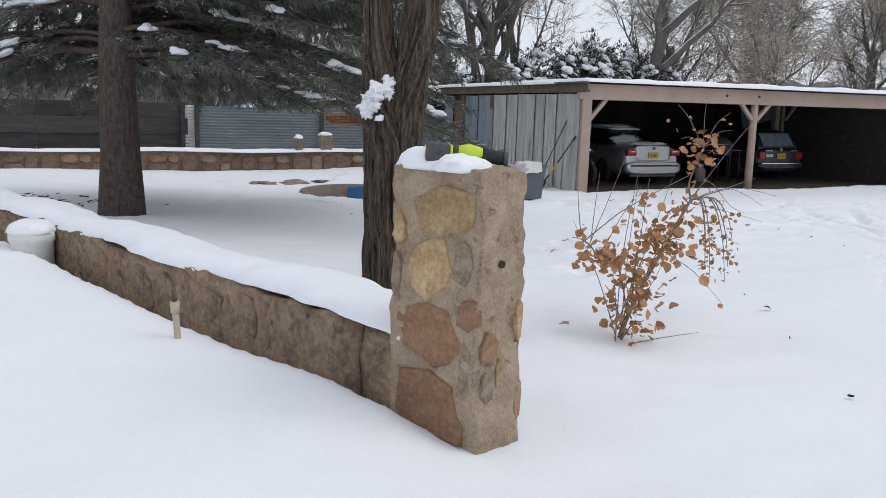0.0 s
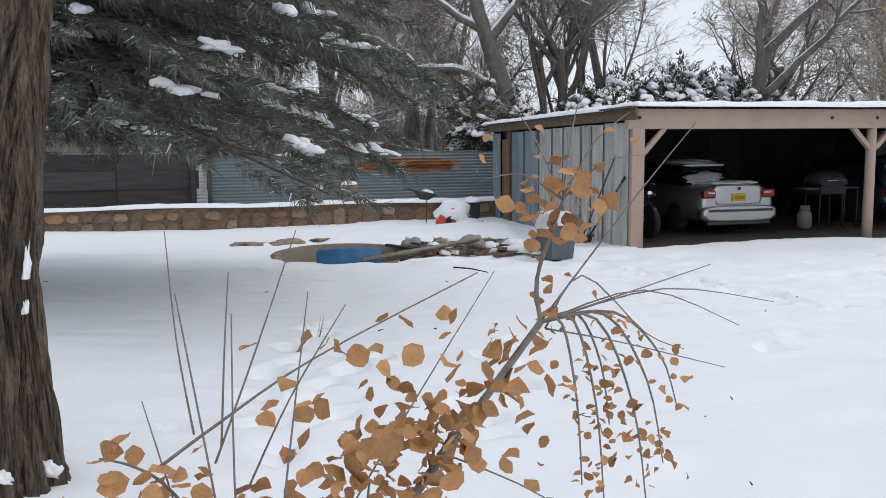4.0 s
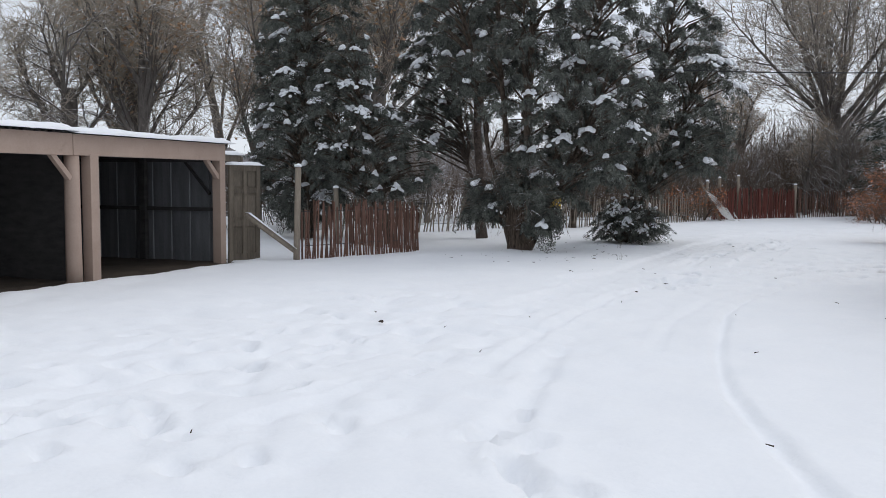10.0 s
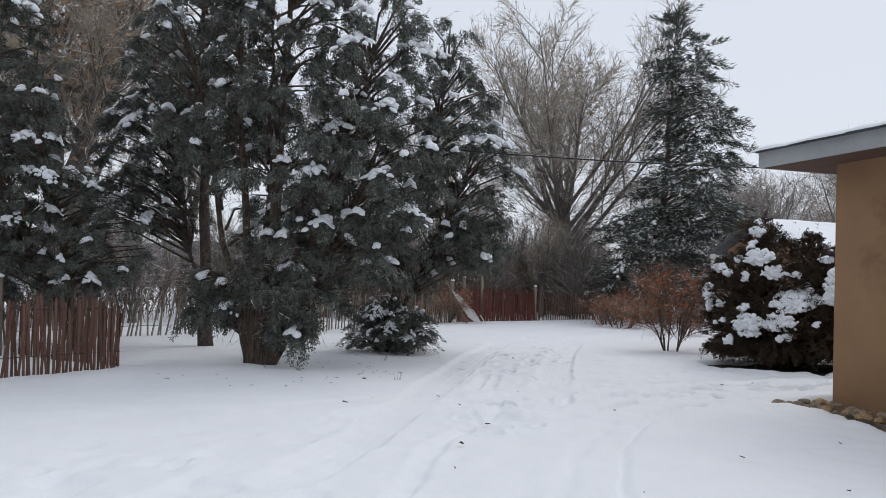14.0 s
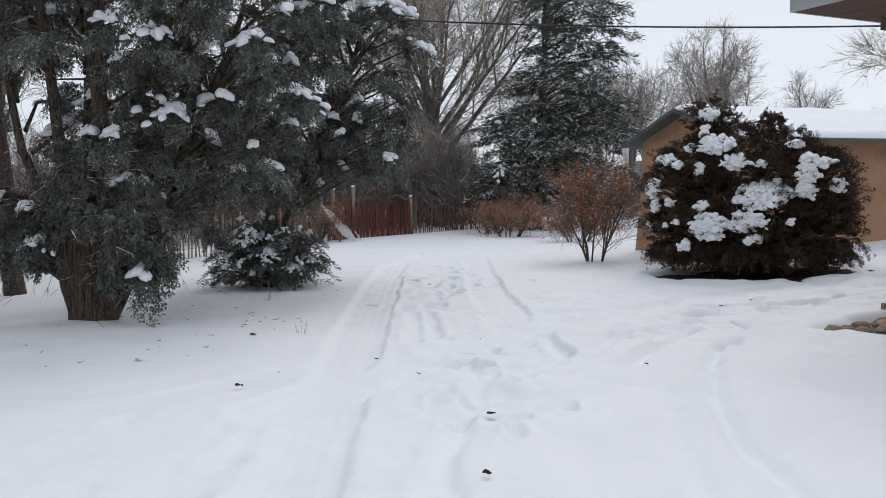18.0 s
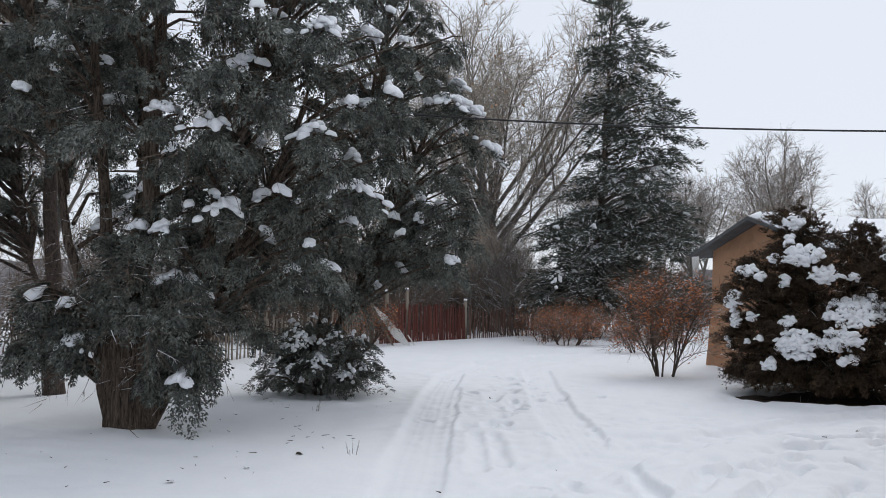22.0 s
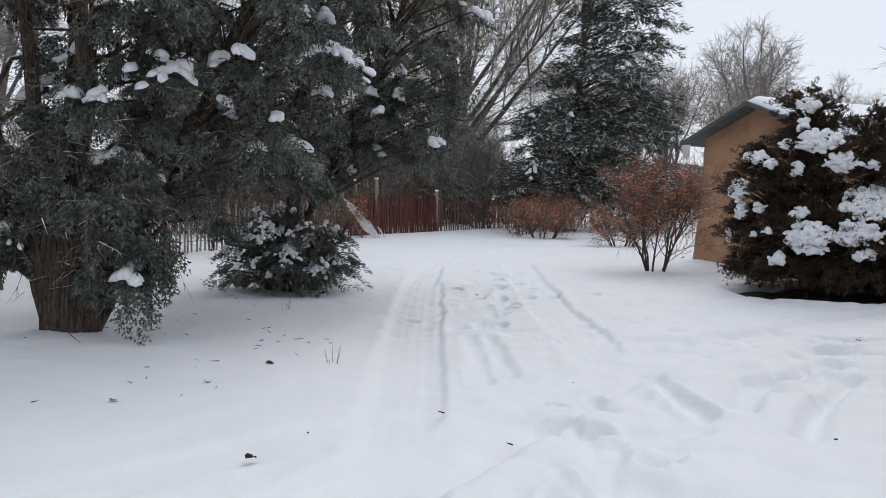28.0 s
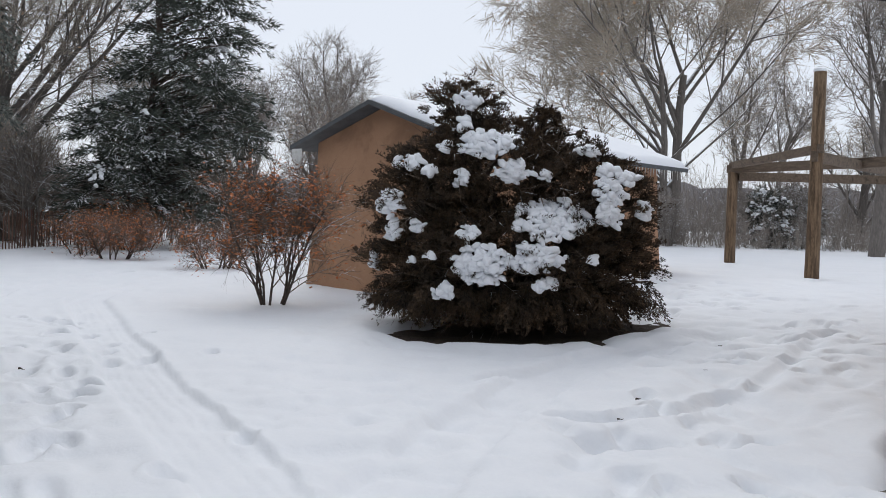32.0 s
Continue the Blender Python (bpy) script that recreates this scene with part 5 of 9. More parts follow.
for k, (x, y, h) in enumerate(((22.1, 22.1, 2.0), (26.0, 24.4, 1.5), (47.7, 21.6, 1.75), (48.9, 21.3, 1.9), (50.0, 20.75, 2.0), (53.4, 19.05, 1.6))):
    po = thing("fence_post", pose(x, y, gz(x, y), random.Random(k).uniform(-3, 3), random.Random(k + 9).uniform(-3, 3)), "weathered round fence post with a cap of snow", "post", "fence posts")
    part("shaft", lathe([(0.075, -0.2), (0.07, 0.6), (0.065, h)], 10), M_OLDWOOD, po)
    part("snow_cap", lump(0.08, 0.08, 0.06, k), M_SNOWCAP, po, "", pose(0, 0, h + 0.01), True)
rail = thing("fallen_rail", pose(21.15, 22.65, 0.98, 0, 37, -30), "snowy rail slanting down to the fence post", "rail")
part("pole", rods(((0, 0, 0), (1.35, 0, 0), 0.06, 0.055)), M_OLDWOOD, rail)
part("snow_layer", snow_slab(0.0, 1.3, -0.07, 0.07, lambda X, Y: 0.045 + 0 * X, 0.07, 0.06, 0, 120), M_SNOWCAP, rail)
# leaning lattice panel by the red fence
lattice = thing("lattice_panel", pose(47.3, 20.35, 0.0, 0, 0, -75) @ Matrix.Scale(1.15, 4), "pale lattice panel leaning askew in the snow", "lattice")
part("rail", boxes(((-0.72, 0.0, 0.75), (0.06, 0.05, 2.0), Matrix.Rotation(radians(-28), 3, "Y"))), M_OLDWOOD, lattice)
for k in range(9):
    z = 0.08 + 0.12 * k
    x0 = -0.28 - 0.56 * z
    part("slat", boxes(((x0 + 0.36 - 0.2 * z, 0.0, z - 0.03), (0.86 - 0.3 * z, 0.02, 0.045), Matrix.Rotation(radians(34), 3, "Y"))), M_WHITE, lattice)
for k in range(3):
    part("slat", boxes(((-0.2 + 0.22 * k, 0.022, 0.36 - 0.1 * k), (0.035, 0.015, 0.8 - 0.2 * k), Matrix.Rotation(radians(-34), 3, "Y"))), M_WHITE, lattice)
cable("power_cable", (32, 26.5, 6.1), (29.6, 3.0, 3.98), 0.6, 0.014, M_WIRE, "sagging dark overhead power cable", 40)


# ---- trees ----
class Tubes:
    """Collects round limbs into one mesh of quads."""

    def __init__(self):
        self.v, self.f = [], []

    def add(self, pts, radii, sides):
        base = len(self.v)
        up = Vector((0.31, 0.17, 0.93))
        n = len(pts)
        for k, (p, r) in enumerate(zip(pts, radii)):
            d = pts[min(k + 1, n - 1)] - pts[max(k - 1, 0)]
            a = d.cross(up)
            a = a.normalized() if a.length > 1e-6 else Vector((1, 0, 0))
            b = d.cross(a).normalized()
            for s in range(sides):
                t = 2 * math.pi * s / sides
                q = p + a * (math.cos(t) * r) + b * (math.sin(t) * r)
                self.v.append((q.x, q.y, q.z))
        for k in range(n - 1):
            for s in range(sides):
                i, j = base + k * sides + s, base + k * sides + (s + 1) % sides
                self.f.append((i, j, j + sides, i + sides))

    def mesh(self, name):
        return mesh_np(name, self.v, self.f)


def rand_dir(r, d, spread):
    v = Vector((r.gauss(0, 1), r.gauss(0, 1), r.gauss(0, 1)))
    return (d + v * spread).normalized()


def grow(r, limbs, twigs, p, d, length, radius, level, spec, tips):
    """One limb and, from it, its children."""
    seg = spec["seg"][level]
    pts, radii = [p], [radius]
    q, e = p, d
    end = radius * spec["taper"][level]
    for k in range(seg):
        e = rand_dir(r, e, spec["wander"][level])
        e = (e + Vector((0, 0, spec["lift"][level]))).normalized()
        q = q + e * (length / seg)
        pts.append(q)
        radii.append(radius + (end - radius) * (k + 1) / seg)
    target = limbs if level < spec["limb_levels"] else twigs
    target.add(pts, radii, spec["sides"][level])
    if level + 1 >= len(spec["kids"]) + 1:
        tips.append((q, e, p))
        return
    n = spec["kids"][level]
    for k in range(n):
        t = spec["from"][level] + (1 - spec["from"][level]) * (k + r.uniform(0.2, 0.9)) / n
        i = min(int(t * seg), seg - 1)
        u = t * seg - i
        o = pts[i].lerp(pts[i + 1], u)
        axis_d = (pts[i + 1] - pts[i]).normalized()
        side = axis_d.cross(Vector((r.gauss(0, 1), r.gauss(0, 1), r.gauss(0, 1)))).normalized()
        ang = radians(spec["angle"][level] * r.uniform(0.7, 1.25))
        even = spec["even"] and level == 0
        if even:
            side = axis_d.cross(Vector((math.cos(2.4 * k), math.sin(2.4 * k), 0))).normalized()
            ang = radians(spec["angle"][0] * (0.3 + 1.05 * ((0.618 * k) % 1)))
        cd = (axis_d * math.cos(ang) + side * math.sin(ang)).normalized()
        cl = length * spec["shrink"][level] * r.uniform(0.7, 1.15) * (1.15 - 0.5 * t)
        if even:
            cl = length * spec["shrink"][0] * r.uniform(0.82, 0.95)
        cr = min(radii[i] * 0.75, radius * spec["thin"][level] * r.uniform(0.8, 1.1))
        grow(r, limbs, twigs, o, cd, cl, max(cr, 0.006), level + 1, spec, tips)


def spec(kids, frm, angle, shrink, thin, wander, lift, seg, taper, sides):
    d = dict(kids=kids, angle=angle, shrink=shrink, thin=thin, wander=wander, lift=lift, seg=seg, taper=taper, sides=sides, limb_levels=2, even=False)
    d["from"] = frm
    return d


COTTON = spec([7, 9, 7], [0.35, 0.2, 0.2], [30, 38, 42], [0.95, 0.42, 0.42], [0.42, 0.36, 0.4], [0.04, 0.07, 0.1, 0.12], [0, 0.06, 0.06, 0.05], [5, 6, 4, 3], [0.55, 0.18, 0.2, 0.3], [9, 6, 4, 3])
WILLOW = spec([8, 9, 8], [0.2, 0.15, 0.1], [38, 42, 45], [1.0, 0.45, 0.45], [0.4, 0.34, 0.4], [0.06, 0.11, 0.14, 0.16], [0, 0.05, 0.03, -0.02], [4, 6, 4, 3], [0.6, 0.2, 0.2, 0.3], [8, 5, 4, 3])
FANNED = spec([17, 11, 8], [0.45, 0.15, 0.15], [44, 36, 38], [1.7, 0.4, 0.42], [0.4, 0.34, 0.4], [0.03, 0.045, 0.08, 0.1], [0, 0.05, 0.06, 0.05], [5, 7, 4, 3], [0.7, 0.14, 0.2, 0.3], [9, 6, 4, 3])
FANNED["even"] = True
FORK = spec([4, 8, 8], [0.6, 0.25, 0.15], [28, 48, 48], [1.5, 0.42, 0.45], [0.66, 0.32, 0.4], [0.06, 0.13, 0.18, 0.2], [0, 0.03, 0.03, 0.02], [4, 7, 5, 3], [0.75, 0.2, 0.2, 0.3], [10, 7, 4, 3])
SCRUB = spec([7, 6], [0.15, 0.15], [35, 42], [0.6, 0.55], [0.5, 0.5], [0.12, 0.16, 0.2], [0.05, 0.06, 0.05], [4, 4, 3], [0.4, 0.3, 0.3], [5, 4, 3])


def twig_fans(tips, n, length, seed, droop=0.0, width=0.011, sub=3):
    """Fine twigs, each a long thin sliver with a few side slivers, in a fan about every branchlet."""
    nr_ = np.random.RandomState(seed)
    B = np.array([t[2] for t in tips])
    E = np.array([t[0] for t in tips])
    k = np.repeat(np.arange(len(tips)), n)
    u = nr_.uniform(0.1, 1.0, len(k))[:, None]
    o = B[k] * (1 - u) + E[k] * u
    ax = E[k] - B[k]
    ax /= np.linalg.norm(ax, axis=1, keepdims=True) + 1e-9
    d = ax + nr_.normal(0, 0.5, o.shape) + [0, 0, -droop]
    d /= np.linalg.norm(d, axis=1, keepdims=True)
    L = length * nr_.uniform(0.5, 1.3, len(k))[:, None]

    def sliver(o, d, L, w):
        s = np.cross(d, nr_.normal(0, 1, o.shape))
        s /= np.linalg.norm(s, axis=1, keepdims=True) + 1e-9
        return np.stack([o - s * w, o + s * w, o + d * L], 1)

    out = [sliver(o, d, L, width)]
    for j in range(sub):
        v = nr_.uniform(0.2, 0.8, len(k))[:, None]
        e = d + nr_.normal(0, 0.45, d.shape) + [0, 0, -droop]
        e /= np.linalg.norm(e, axis=1, keepdims=True)
        out.append(sliver(o + d * L * v, e, L * nr_.uniform(0.3, 0.6, len(k))[:, None], width * 0.7))
    V = np.concatenate(out).reshape(-1, 3)
    return mesh_np("fine_twigs", V, np.arange(len(V)).reshape(-1, 3), False)


def leaf_cards(points, size, r, droop=0.4):
    """Small bent leaves scattered at points: two triangles each."""
    n = len(points)
    P = np.array(points, float)
    a = r.rand(n) * 2 * np.pi
    tilt = r.uniform(-0.9, 0.3, n)
    s = size * r.uniform(0.6, 1.3, n)
    d = np.stack([np.cos(a) * np.cos(tilt), np.sin(a) * np.cos(tilt), np.sin(tilt)], 1)
    w = np.stack([-np.sin(a), np.cos(a), r.uniform(-0.5, 0.5, n)], 1)
    q = P + d * s[:, None]
    m = P + d * (0.55 * s)[:, None]
    V = np.stack([P, m + w * (0.45 * s)[:, None], q, m - w * (0.45 * s)[:, None]], 1).reshape(-1, 3)
    F = np.arange(n * 4).reshape(n, 4)
    return mesh_np("leaves", V, F, False)


def bare_tree(name, seed, height, girth, spec_, label, lean=(0, 0), stems=1, leaves=0, leaf_mat=None, leaf_size=0.1, twig_mat=None, trunk_part=0.34, bark=None, fan=9, twig=0.7, droop=0.0, sub=3, width=0.011, splay=0.16):
    r = random.Random(seed)
    limbs, twigs, tips = Tubes(), Tubes(), []
    for s in range(stems):
        d = Vector((lean[0], lean[1], 1))
        o = Vector((0, 0, -0.25))
        if stems > 1:
            d = d + Vector((r.gauss(0, splay), r.gauss(0, splay), 0))
            o = o + Vector((r.gauss(0, 0.25), r.gauss(0, 0.25), 0))
        grow(r, limbs, twigs, o, d.normalized(), height * trunk_part, girth * (1 if s == 0 else r.uniform(0.6, 0.95)), 0, spec_, tips)
    ob = thing(name, pose(0, 0, 0), label, "tree")
    part("trunk", limbs.mesh("trunk"), bark or M_BARK, ob)["kind"] = "stuff"
    part("limbwork", twigs.mesh("limbwork"), M_BARK, ob)["kind"] = "stuff"
    part("crown", twig_fans(tips, fan, twig, seed, droop, width, sub), twig_mat or M_TWIG, ob)["kind"] = "stuff"
    if leaves:
        nr = np.random.RandomState(seed)
        pick = nr.randint(0, len(tips), leaves)
        pts = [tuple(tips[k][0] + Vector(nr.normal(0, 0.3, 3))) for k in pick]
        part("foliage", leaf_cards(pts, leaf_size, nr), leaf_mat, ob, "clinging dry leaves")["kind"] = "stuff"
    return ob


def frames_for(D):
    """Right-handed axes with x along each direction and z as near to up as may be."""
    D = D / np.linalg.norm(D, axis=1, keepdims=True)
    up = np.tile([0.0, 0.0, 1.0], (len(D), 1))
    Y = np.cross(up, D)
    l = np.linalg.norm(Y, axis=1, keepdims=True)
    Y = np.where(l > 1e-4, Y / np.maximum(l, 1e-6), [0, 1, 0])
    Z = np.cross(D, Y)
    return np.stack([D, Y, Z], 2)


def spray_template(kind, nr):
    """Blades of one spray, x along the twig: (n, 3, 3) triangles."""
    T = []
    count = {"needle": 46, "fan": 30}[kind]
    for k in range(count):
        if kind == "needle":               # needles bunched round a twig
            u, a, l = nr.uniform(0.0, 0.85), nr.uniform(0, 2 * np.pi), nr.uniform(0.22, 0.42)
            b = np.array([u, 0, 0])
            d = np.array([0.7, 0.6 * np.cos(a), 0.6 * np.sin(a) - 0.15])
            wd = 0.0135
        else:                              # flat fans standing outwards
            u, a, l = nr.uniform(0, 0.8), nr.uniform(-1.1, 1.1), nr.uniform(0.16, 0.34)
            b = np.array([u, nr.normal(0, 0.08), nr.uniform(-0.15, 0.15)])
            d = np.array([np.cos(a), np.sin(a) * 0.7, nr.uniform(-0.3, 0.55)])
            wd = nr.uniform(0.024, 0.045)
        w = np.cross(d, nr.normal(0, 1, 3))
        w = w / (np.linalg.norm(w) + 1e-9) * wd
        T.append((b - w, b + w, b + d * l))
    return np.array(T)


def foliage(P, D, size, kind, seed):
    """Sprays at points P along directions D, joined into one mesh."""
    nr = np.random.RandomState(seed)
    temps = [spray_template(kind, nr) for _ in range(6)]
    P, D = np.asarray(P, float), np.asarray(D, float)
    which = nr.randint(0, 6, len(P))
    out = []
    for k in range(6):
        s = which == k
        if not s.any():
            continue
        R = frames_for(D[s])
        sc = size * nr.uniform(0.7, 1.35, s.sum())
        roll = nr.uniform(-0.7, 0.7, s.sum())
        T = temps[k]
        c, si = np.cos(roll)[:, None, None], np.sin(roll)[:, None, None]
        t = T[None] * sc[:, None, None, None]
        y, z = t[..., 1] * c - t[..., 2] * si, t[..., 1] * si + t[..., 2] * c
        t = np.stack([t[..., 0], y, z], -1)
        out.append((np.einsum("nij,nabj->nabi", R, t) + P[s][:, None, None, :]).reshape(-1, 3))
    V = np.concatenate(out)
    return mesh_np("foliage", V, np.arange(len(V)).reshape(-1, 3), False)


LUMPS = []
for k in range(15):                     # five fine shapes, five plainer ones for far trees, five ragged ones
    bm = lump(1, 1, 1, 20 + k * 3, 0.38 if k < 10 else 0.75, (2, 1, 3)[k // 5])
    bm.verts.ensure_lookup_table()
    LUMPS.append((np.array([v.co[:] for v in bm.verts]), np.array([[v.index for v in f.verts] for f in bm.faces])))
    bm.free()


def snow_lumps(P, D, size, seed, long=1.5, flat=0.45, plain=0):
    """Clumps of lodged snow at points, drawn out along directions, joined into one mesh."""
    nr = np.random.RandomState(seed)
    Vs, Fs, base = [], [], 0
    D = np.asarray(D, float) * [1, 1, 0.8]
    R = frames_for(D)
    for p, m in zip(np.asarray(P, float), R):
        v, f = LUMPS[nr.randint(5) + plain]
        s = size * nr.uniform(0.5, 1.5)
        q = v * [s * nr.uniform(1, long), s * nr.uniform(0.6, 1.0), s * flat * nr.uniform(0.7, 1.2)]
        Vs.append(q @ m.T + p)
        Fs.append(f + base)
        base += len(v)
    return mesh_np("snow_clumps", np.concatenate(Vs), np.concatenate(Fs))


def heap(pos, ds, c, out, nr, w, n, fall=0.55):
    """Many small lumps that make one ragged cap of snow, drawn down the outer side of a plume."""
    h = np.array([out[0], out[1], 0.0])
    h = h / (np.linalg.norm(h) + 1e-6)
    side = np.array([-h[1], h[0], 0.0])
    for k in range(n):
        a, b = nr.normal(0, 1), nr.normal(0, 1)
        pos.append(c + side * (a * w) + h * (b * w * 0.6) + np.array([0, 0, -0.5 * fall * abs(a) * w - fall * max(b, 0) * w]) + nr.normal(0, 0.012, 3))
        ds.append(h * 0.6 + side * nr.normal(0, 0.8) + np.array([0, 0, -0.45]))


def lobe_tree(name, seed, lobes, stems, clumps, per, size, kind, leaf_mat, bark, label, snowy, snow_size, droop=0.5, clump_r=0.26, category="tree", low=0.3, inner=0.45, outward=1.0, twigs=120, plume=0.0):
    """A dense evergreen: stems and limbs, and a crown of plumes set over several overlapping lobes (x, y, z, rx, ry, rz); snow caps lie on a share of the plumes."""
    r, nr = random.Random(seed), np.random.RandomState(seed)
    tubes = Tubes()
    for (x, y, x1, y1, h, rad) in stems:
        pts = [Vector((x + (x1 - x) * t + 0.06 * r.gauss(0, 1) * (t > 0), y + (y1 - y) * t + 0.06 * r.gauss(0, 1) * (t > 0), -0.2 + h * t)) for t in [k / 8 for k in range(9)]]
        tubes.add(pts, [rad * (1.3 if k == 0 else 1 - 0.1 * k) for k in range(9)], 12)
    L = np.array(lobes, float)
    vol = L[:, 3] * L[:, 4] + L[:, 4] * L[:, 5] + L[:, 3] * L[:, 5]
    pick = nr.choice(len(L), clumps * 3, p=vol / vol.sum())
    u = nr.normal(0, 1, (clumps * 3, 3))
    u /= np.linalg.norm(u, axis=1, keepdims=True)
    rad = nr.uniform(inner, 1.0, (clumps * 3, 1)) ** 0.6
    c = L[pick, :3] + u * L[pick, 3:] * rad
    keep = []
    for k in range(len(c)):                 # plumes keep a little apart
        if c[k, 2] < low or len(keep) >= clumps:
            continue
        if not keep or np.min(np.sum((c[keep] - c[k]) ** 2, 1)) > (clump_r * 0.62) ** 2:
            keep.append(k)
    c, u = c[keep], u[keep]
    n = len(c)
    k = np.repeat(np.arange(n), per)
    big = nr.uniform(0.6, 1.35, n)
    off = nr.normal(0, 1, (len(k), 3)) * (clump_r * big[k])[:, None] * [0.7, 0.7, 0.85]
    P = c[k] + off - u[k] * 0.1
    P[:, 2] = np.maximum(P[:, 2], 0.12)
    D = u[k] * [outward, outward, 0.4] + off / clump_r * 0.35 + [0, 0, -droop] + nr.normal(0, 0.2, P.shape)
    if plume > 0:                           # drooping plumes: sprays strung along a hanging twig
        ax = u * [0.75, 0.75, 0.25] + nr.normal(0, 0.25, u.shape) + [0, 0, -droop]
        ax /= np.linalg.norm(ax, axis=1, keepdims=True)
        t = nr.uniform(-0.3, 1.0, len(k))
        w = 0.3 + 0.7 * np.sin(np.pi * np.clip(0.2 + 0.65 * t, 0, 1))
        P = c[k] + ax[k] * (plume * big[k] * t)[:, None] + nr.normal(0, 1, P.shape) * (0.085 * w * big[k])[:, None]
        P[:, 2] = np.maximum(P[:, 2], 0.12)
        D = ax[k] + nr.normal(0, 0.3, P.shape)
    ob = thing(name, pose(0, 0, 0), label, category)
    for j in range(0, n, max(1, n // twigs)):
        p = Vector(c[j])
        sx = min(stems, key=lambda s: (s[2] - p.x) ** 2 + (s[3] - p.y) ** 2)
        t = min(0.95, max(0.1, (p.z - 0.5) / (sx[4] + 0.01) * 0.85))
        o = Vector((sx[0] + (sx[2] - sx[0]) * t, sx[1] + (sx[3] - sx[1]) * t, sx[4] * t))
        mid = o.lerp(p, 0.5) + Vector((r.gauss(0, 0.12), r.gauss(0, 0.12), 0.12))
        tubes.add([o, mid, p], [0.04, 0.026, 0.009], 5)
    part("trunk", tubes.mesh("trunk"), bark, ob)["kind"] = "stuff"
    part("crown", foliage(P, D, size, kind, seed + 1), leaf_mat, ob)["kind"] = "stuff"
    if snowy > 0:
        score = u[:, 2] * 0.8 + nr.uniform(0, 1.2, n)
        sel = np.argsort(-score)[:int(n * snowy)]
        pos, ds = [], []
        for j in sel:
            heap(pos, ds, c[j] + u[j] * [0.12, 0.12, 0] + [0, 0, clump_r * 0.75 * big[j]], u[j], nr, snow_size * 1.5 * nr.uniform(0.5, 1.4), nr.randint(3, 11), 0.9)
        part("snow", snow_lumps(pos, ds, snow_size, seed + 2, 1.5, 0.75, 0), M_SNOWCAP, ob, "clumps of snow lodged on the branches")["kind"] = "stuff"
    return ob


def layered_conifer(name, seed, height, radius, first, girth, n_limbs, per_limb, size, kind, leaf_mat, bark, label, n_snow, snow_size, droop=0.25, power=0.9, cone=True, min_az=None):
    """A conifer with limbs set round a straight trunk, sprays along each limb, snow on the limbs."""
    r, nr = random.Random(seed), np.random.RandomState(seed)
    tubes = Tubes()
    tp = [Vector((0.05 * r.gauss(0, 1) * k / 10, 0.05 * r.gauss(0, 1) * k / 10, -0.3 + (height + 0.3) * k / 10)) for k in range(11)]
    tubes.add(tp, [girth * (1.18 if k == 0 else 1 - 0.094 * k) for k in range(11)], 14)
    P, D, SP, SD = [], [], [], []
    for k in range(n_limbs):
        f = (k + r.random()) / n_limbs
        z = first + (height - first) * f ** power
        reach = radius * ((1 - f) ** 0.8 if cone else max(0.15, math.sin(math.pi * min(0.98, 0.25 + 0.75 * f)) ** 0.7)) * r.choice((r.uniform(0.3, 0.7), r.uniform(0.7, 1.2))) + 0.2
        az = r.uniform(0, 2 * math.pi) if min_az is None else r.uniform(*min_az)
        h = Vector((math.cos(az), math.sin(az), 0))
        pts = []
        for s in range(6):
            t = s / 5
            pts.append(Vector((0, 0, z)) + h * (reach * t) + Vector((0, 0, reach * (0.18 * t - (droop + 0.18) * t * t))) + Vector((r.gauss(0, 0.04), r.gauss(0, 0.04), r.gauss(0, 0.03))) * (s > 0) * reach * 0.4)
        tubes.add(pts, [max(0.008, girth * 0.16 * (1 - f * 0.6) * (1 - 0.17 * s)) for s in range(6)], 5)
        side = Vector((-h.y, h.x, 0))
        n = max(4, int(per_limb * reach / radius))
        for j in range(n):
            t = 0.18 + 0.82 * (j + r.random()) / n
            i = min(4, int(t * 5))
            o = pts[i].lerp(pts[i + 1], t * 5 - i)
            sgn = r.choice((-1, 1))
            sl = reach * 0.34 * (1.05 - t) * r.random() + 0.08
            q = o + side * (sgn * sl) + h * (sl * 0.6) + Vector((0, 0, -0.25 * sl))
            d = h * 0.9 + side * (sgn * 0.8 * r.random()) + Vector((0, 0, -0.2 - 0.35 * r.random()))
            if sl > 0.25 and r.random() < 0.45:
                tubes.add([o, q], [0.012, 0.005], 3)
            P.append(tuple(q))
            D.append(tuple(d))
            if r.random() < 0.5:
                SP.append(tuple(q + Vector((0, 0, 0.05)) + h * 0.06))
                SD.append(tuple(h + side * 0.5 * sgn + Vector((0, 0, -0.3))))
    ob = thing(name, pose(0, 0, 0), label, "tree")
    part("trunk", tubes.mesh("trunk"), bark, ob)["kind"] = "stuff"
    part("crown", foliage(P, D, size, kind, seed + 1), leaf_mat, ob)["kind"] = "stuff"
    if n_snow:
        pos, ds = [], []
        for q in nr.choice(len(SP), min(n_snow, len(SP)), replace=False):
            d = np.array(SD[q])
            w = snow_size * nr.uniform(0.6, 2.4)
            for k in range(nr.randint(3, 11)):
                pos.append(np.array(SP[q]) + d * (nr.uniform(-1.4, 1.4) * w) + nr.normal(0, 0.3, 3) * [w, w, 0.2 * w])
                ds.append(d + nr.normal(0, 0.25, 3))
        part("snow", snow_lumps(pos, ds, snow_size, seed + 2, 1.9, 0.6, 0 if kind == "needle" else 5), M_SNOWCAP, ob, "clumps of snow lodged on the branches")["kind"] = "stuff"
    return ob


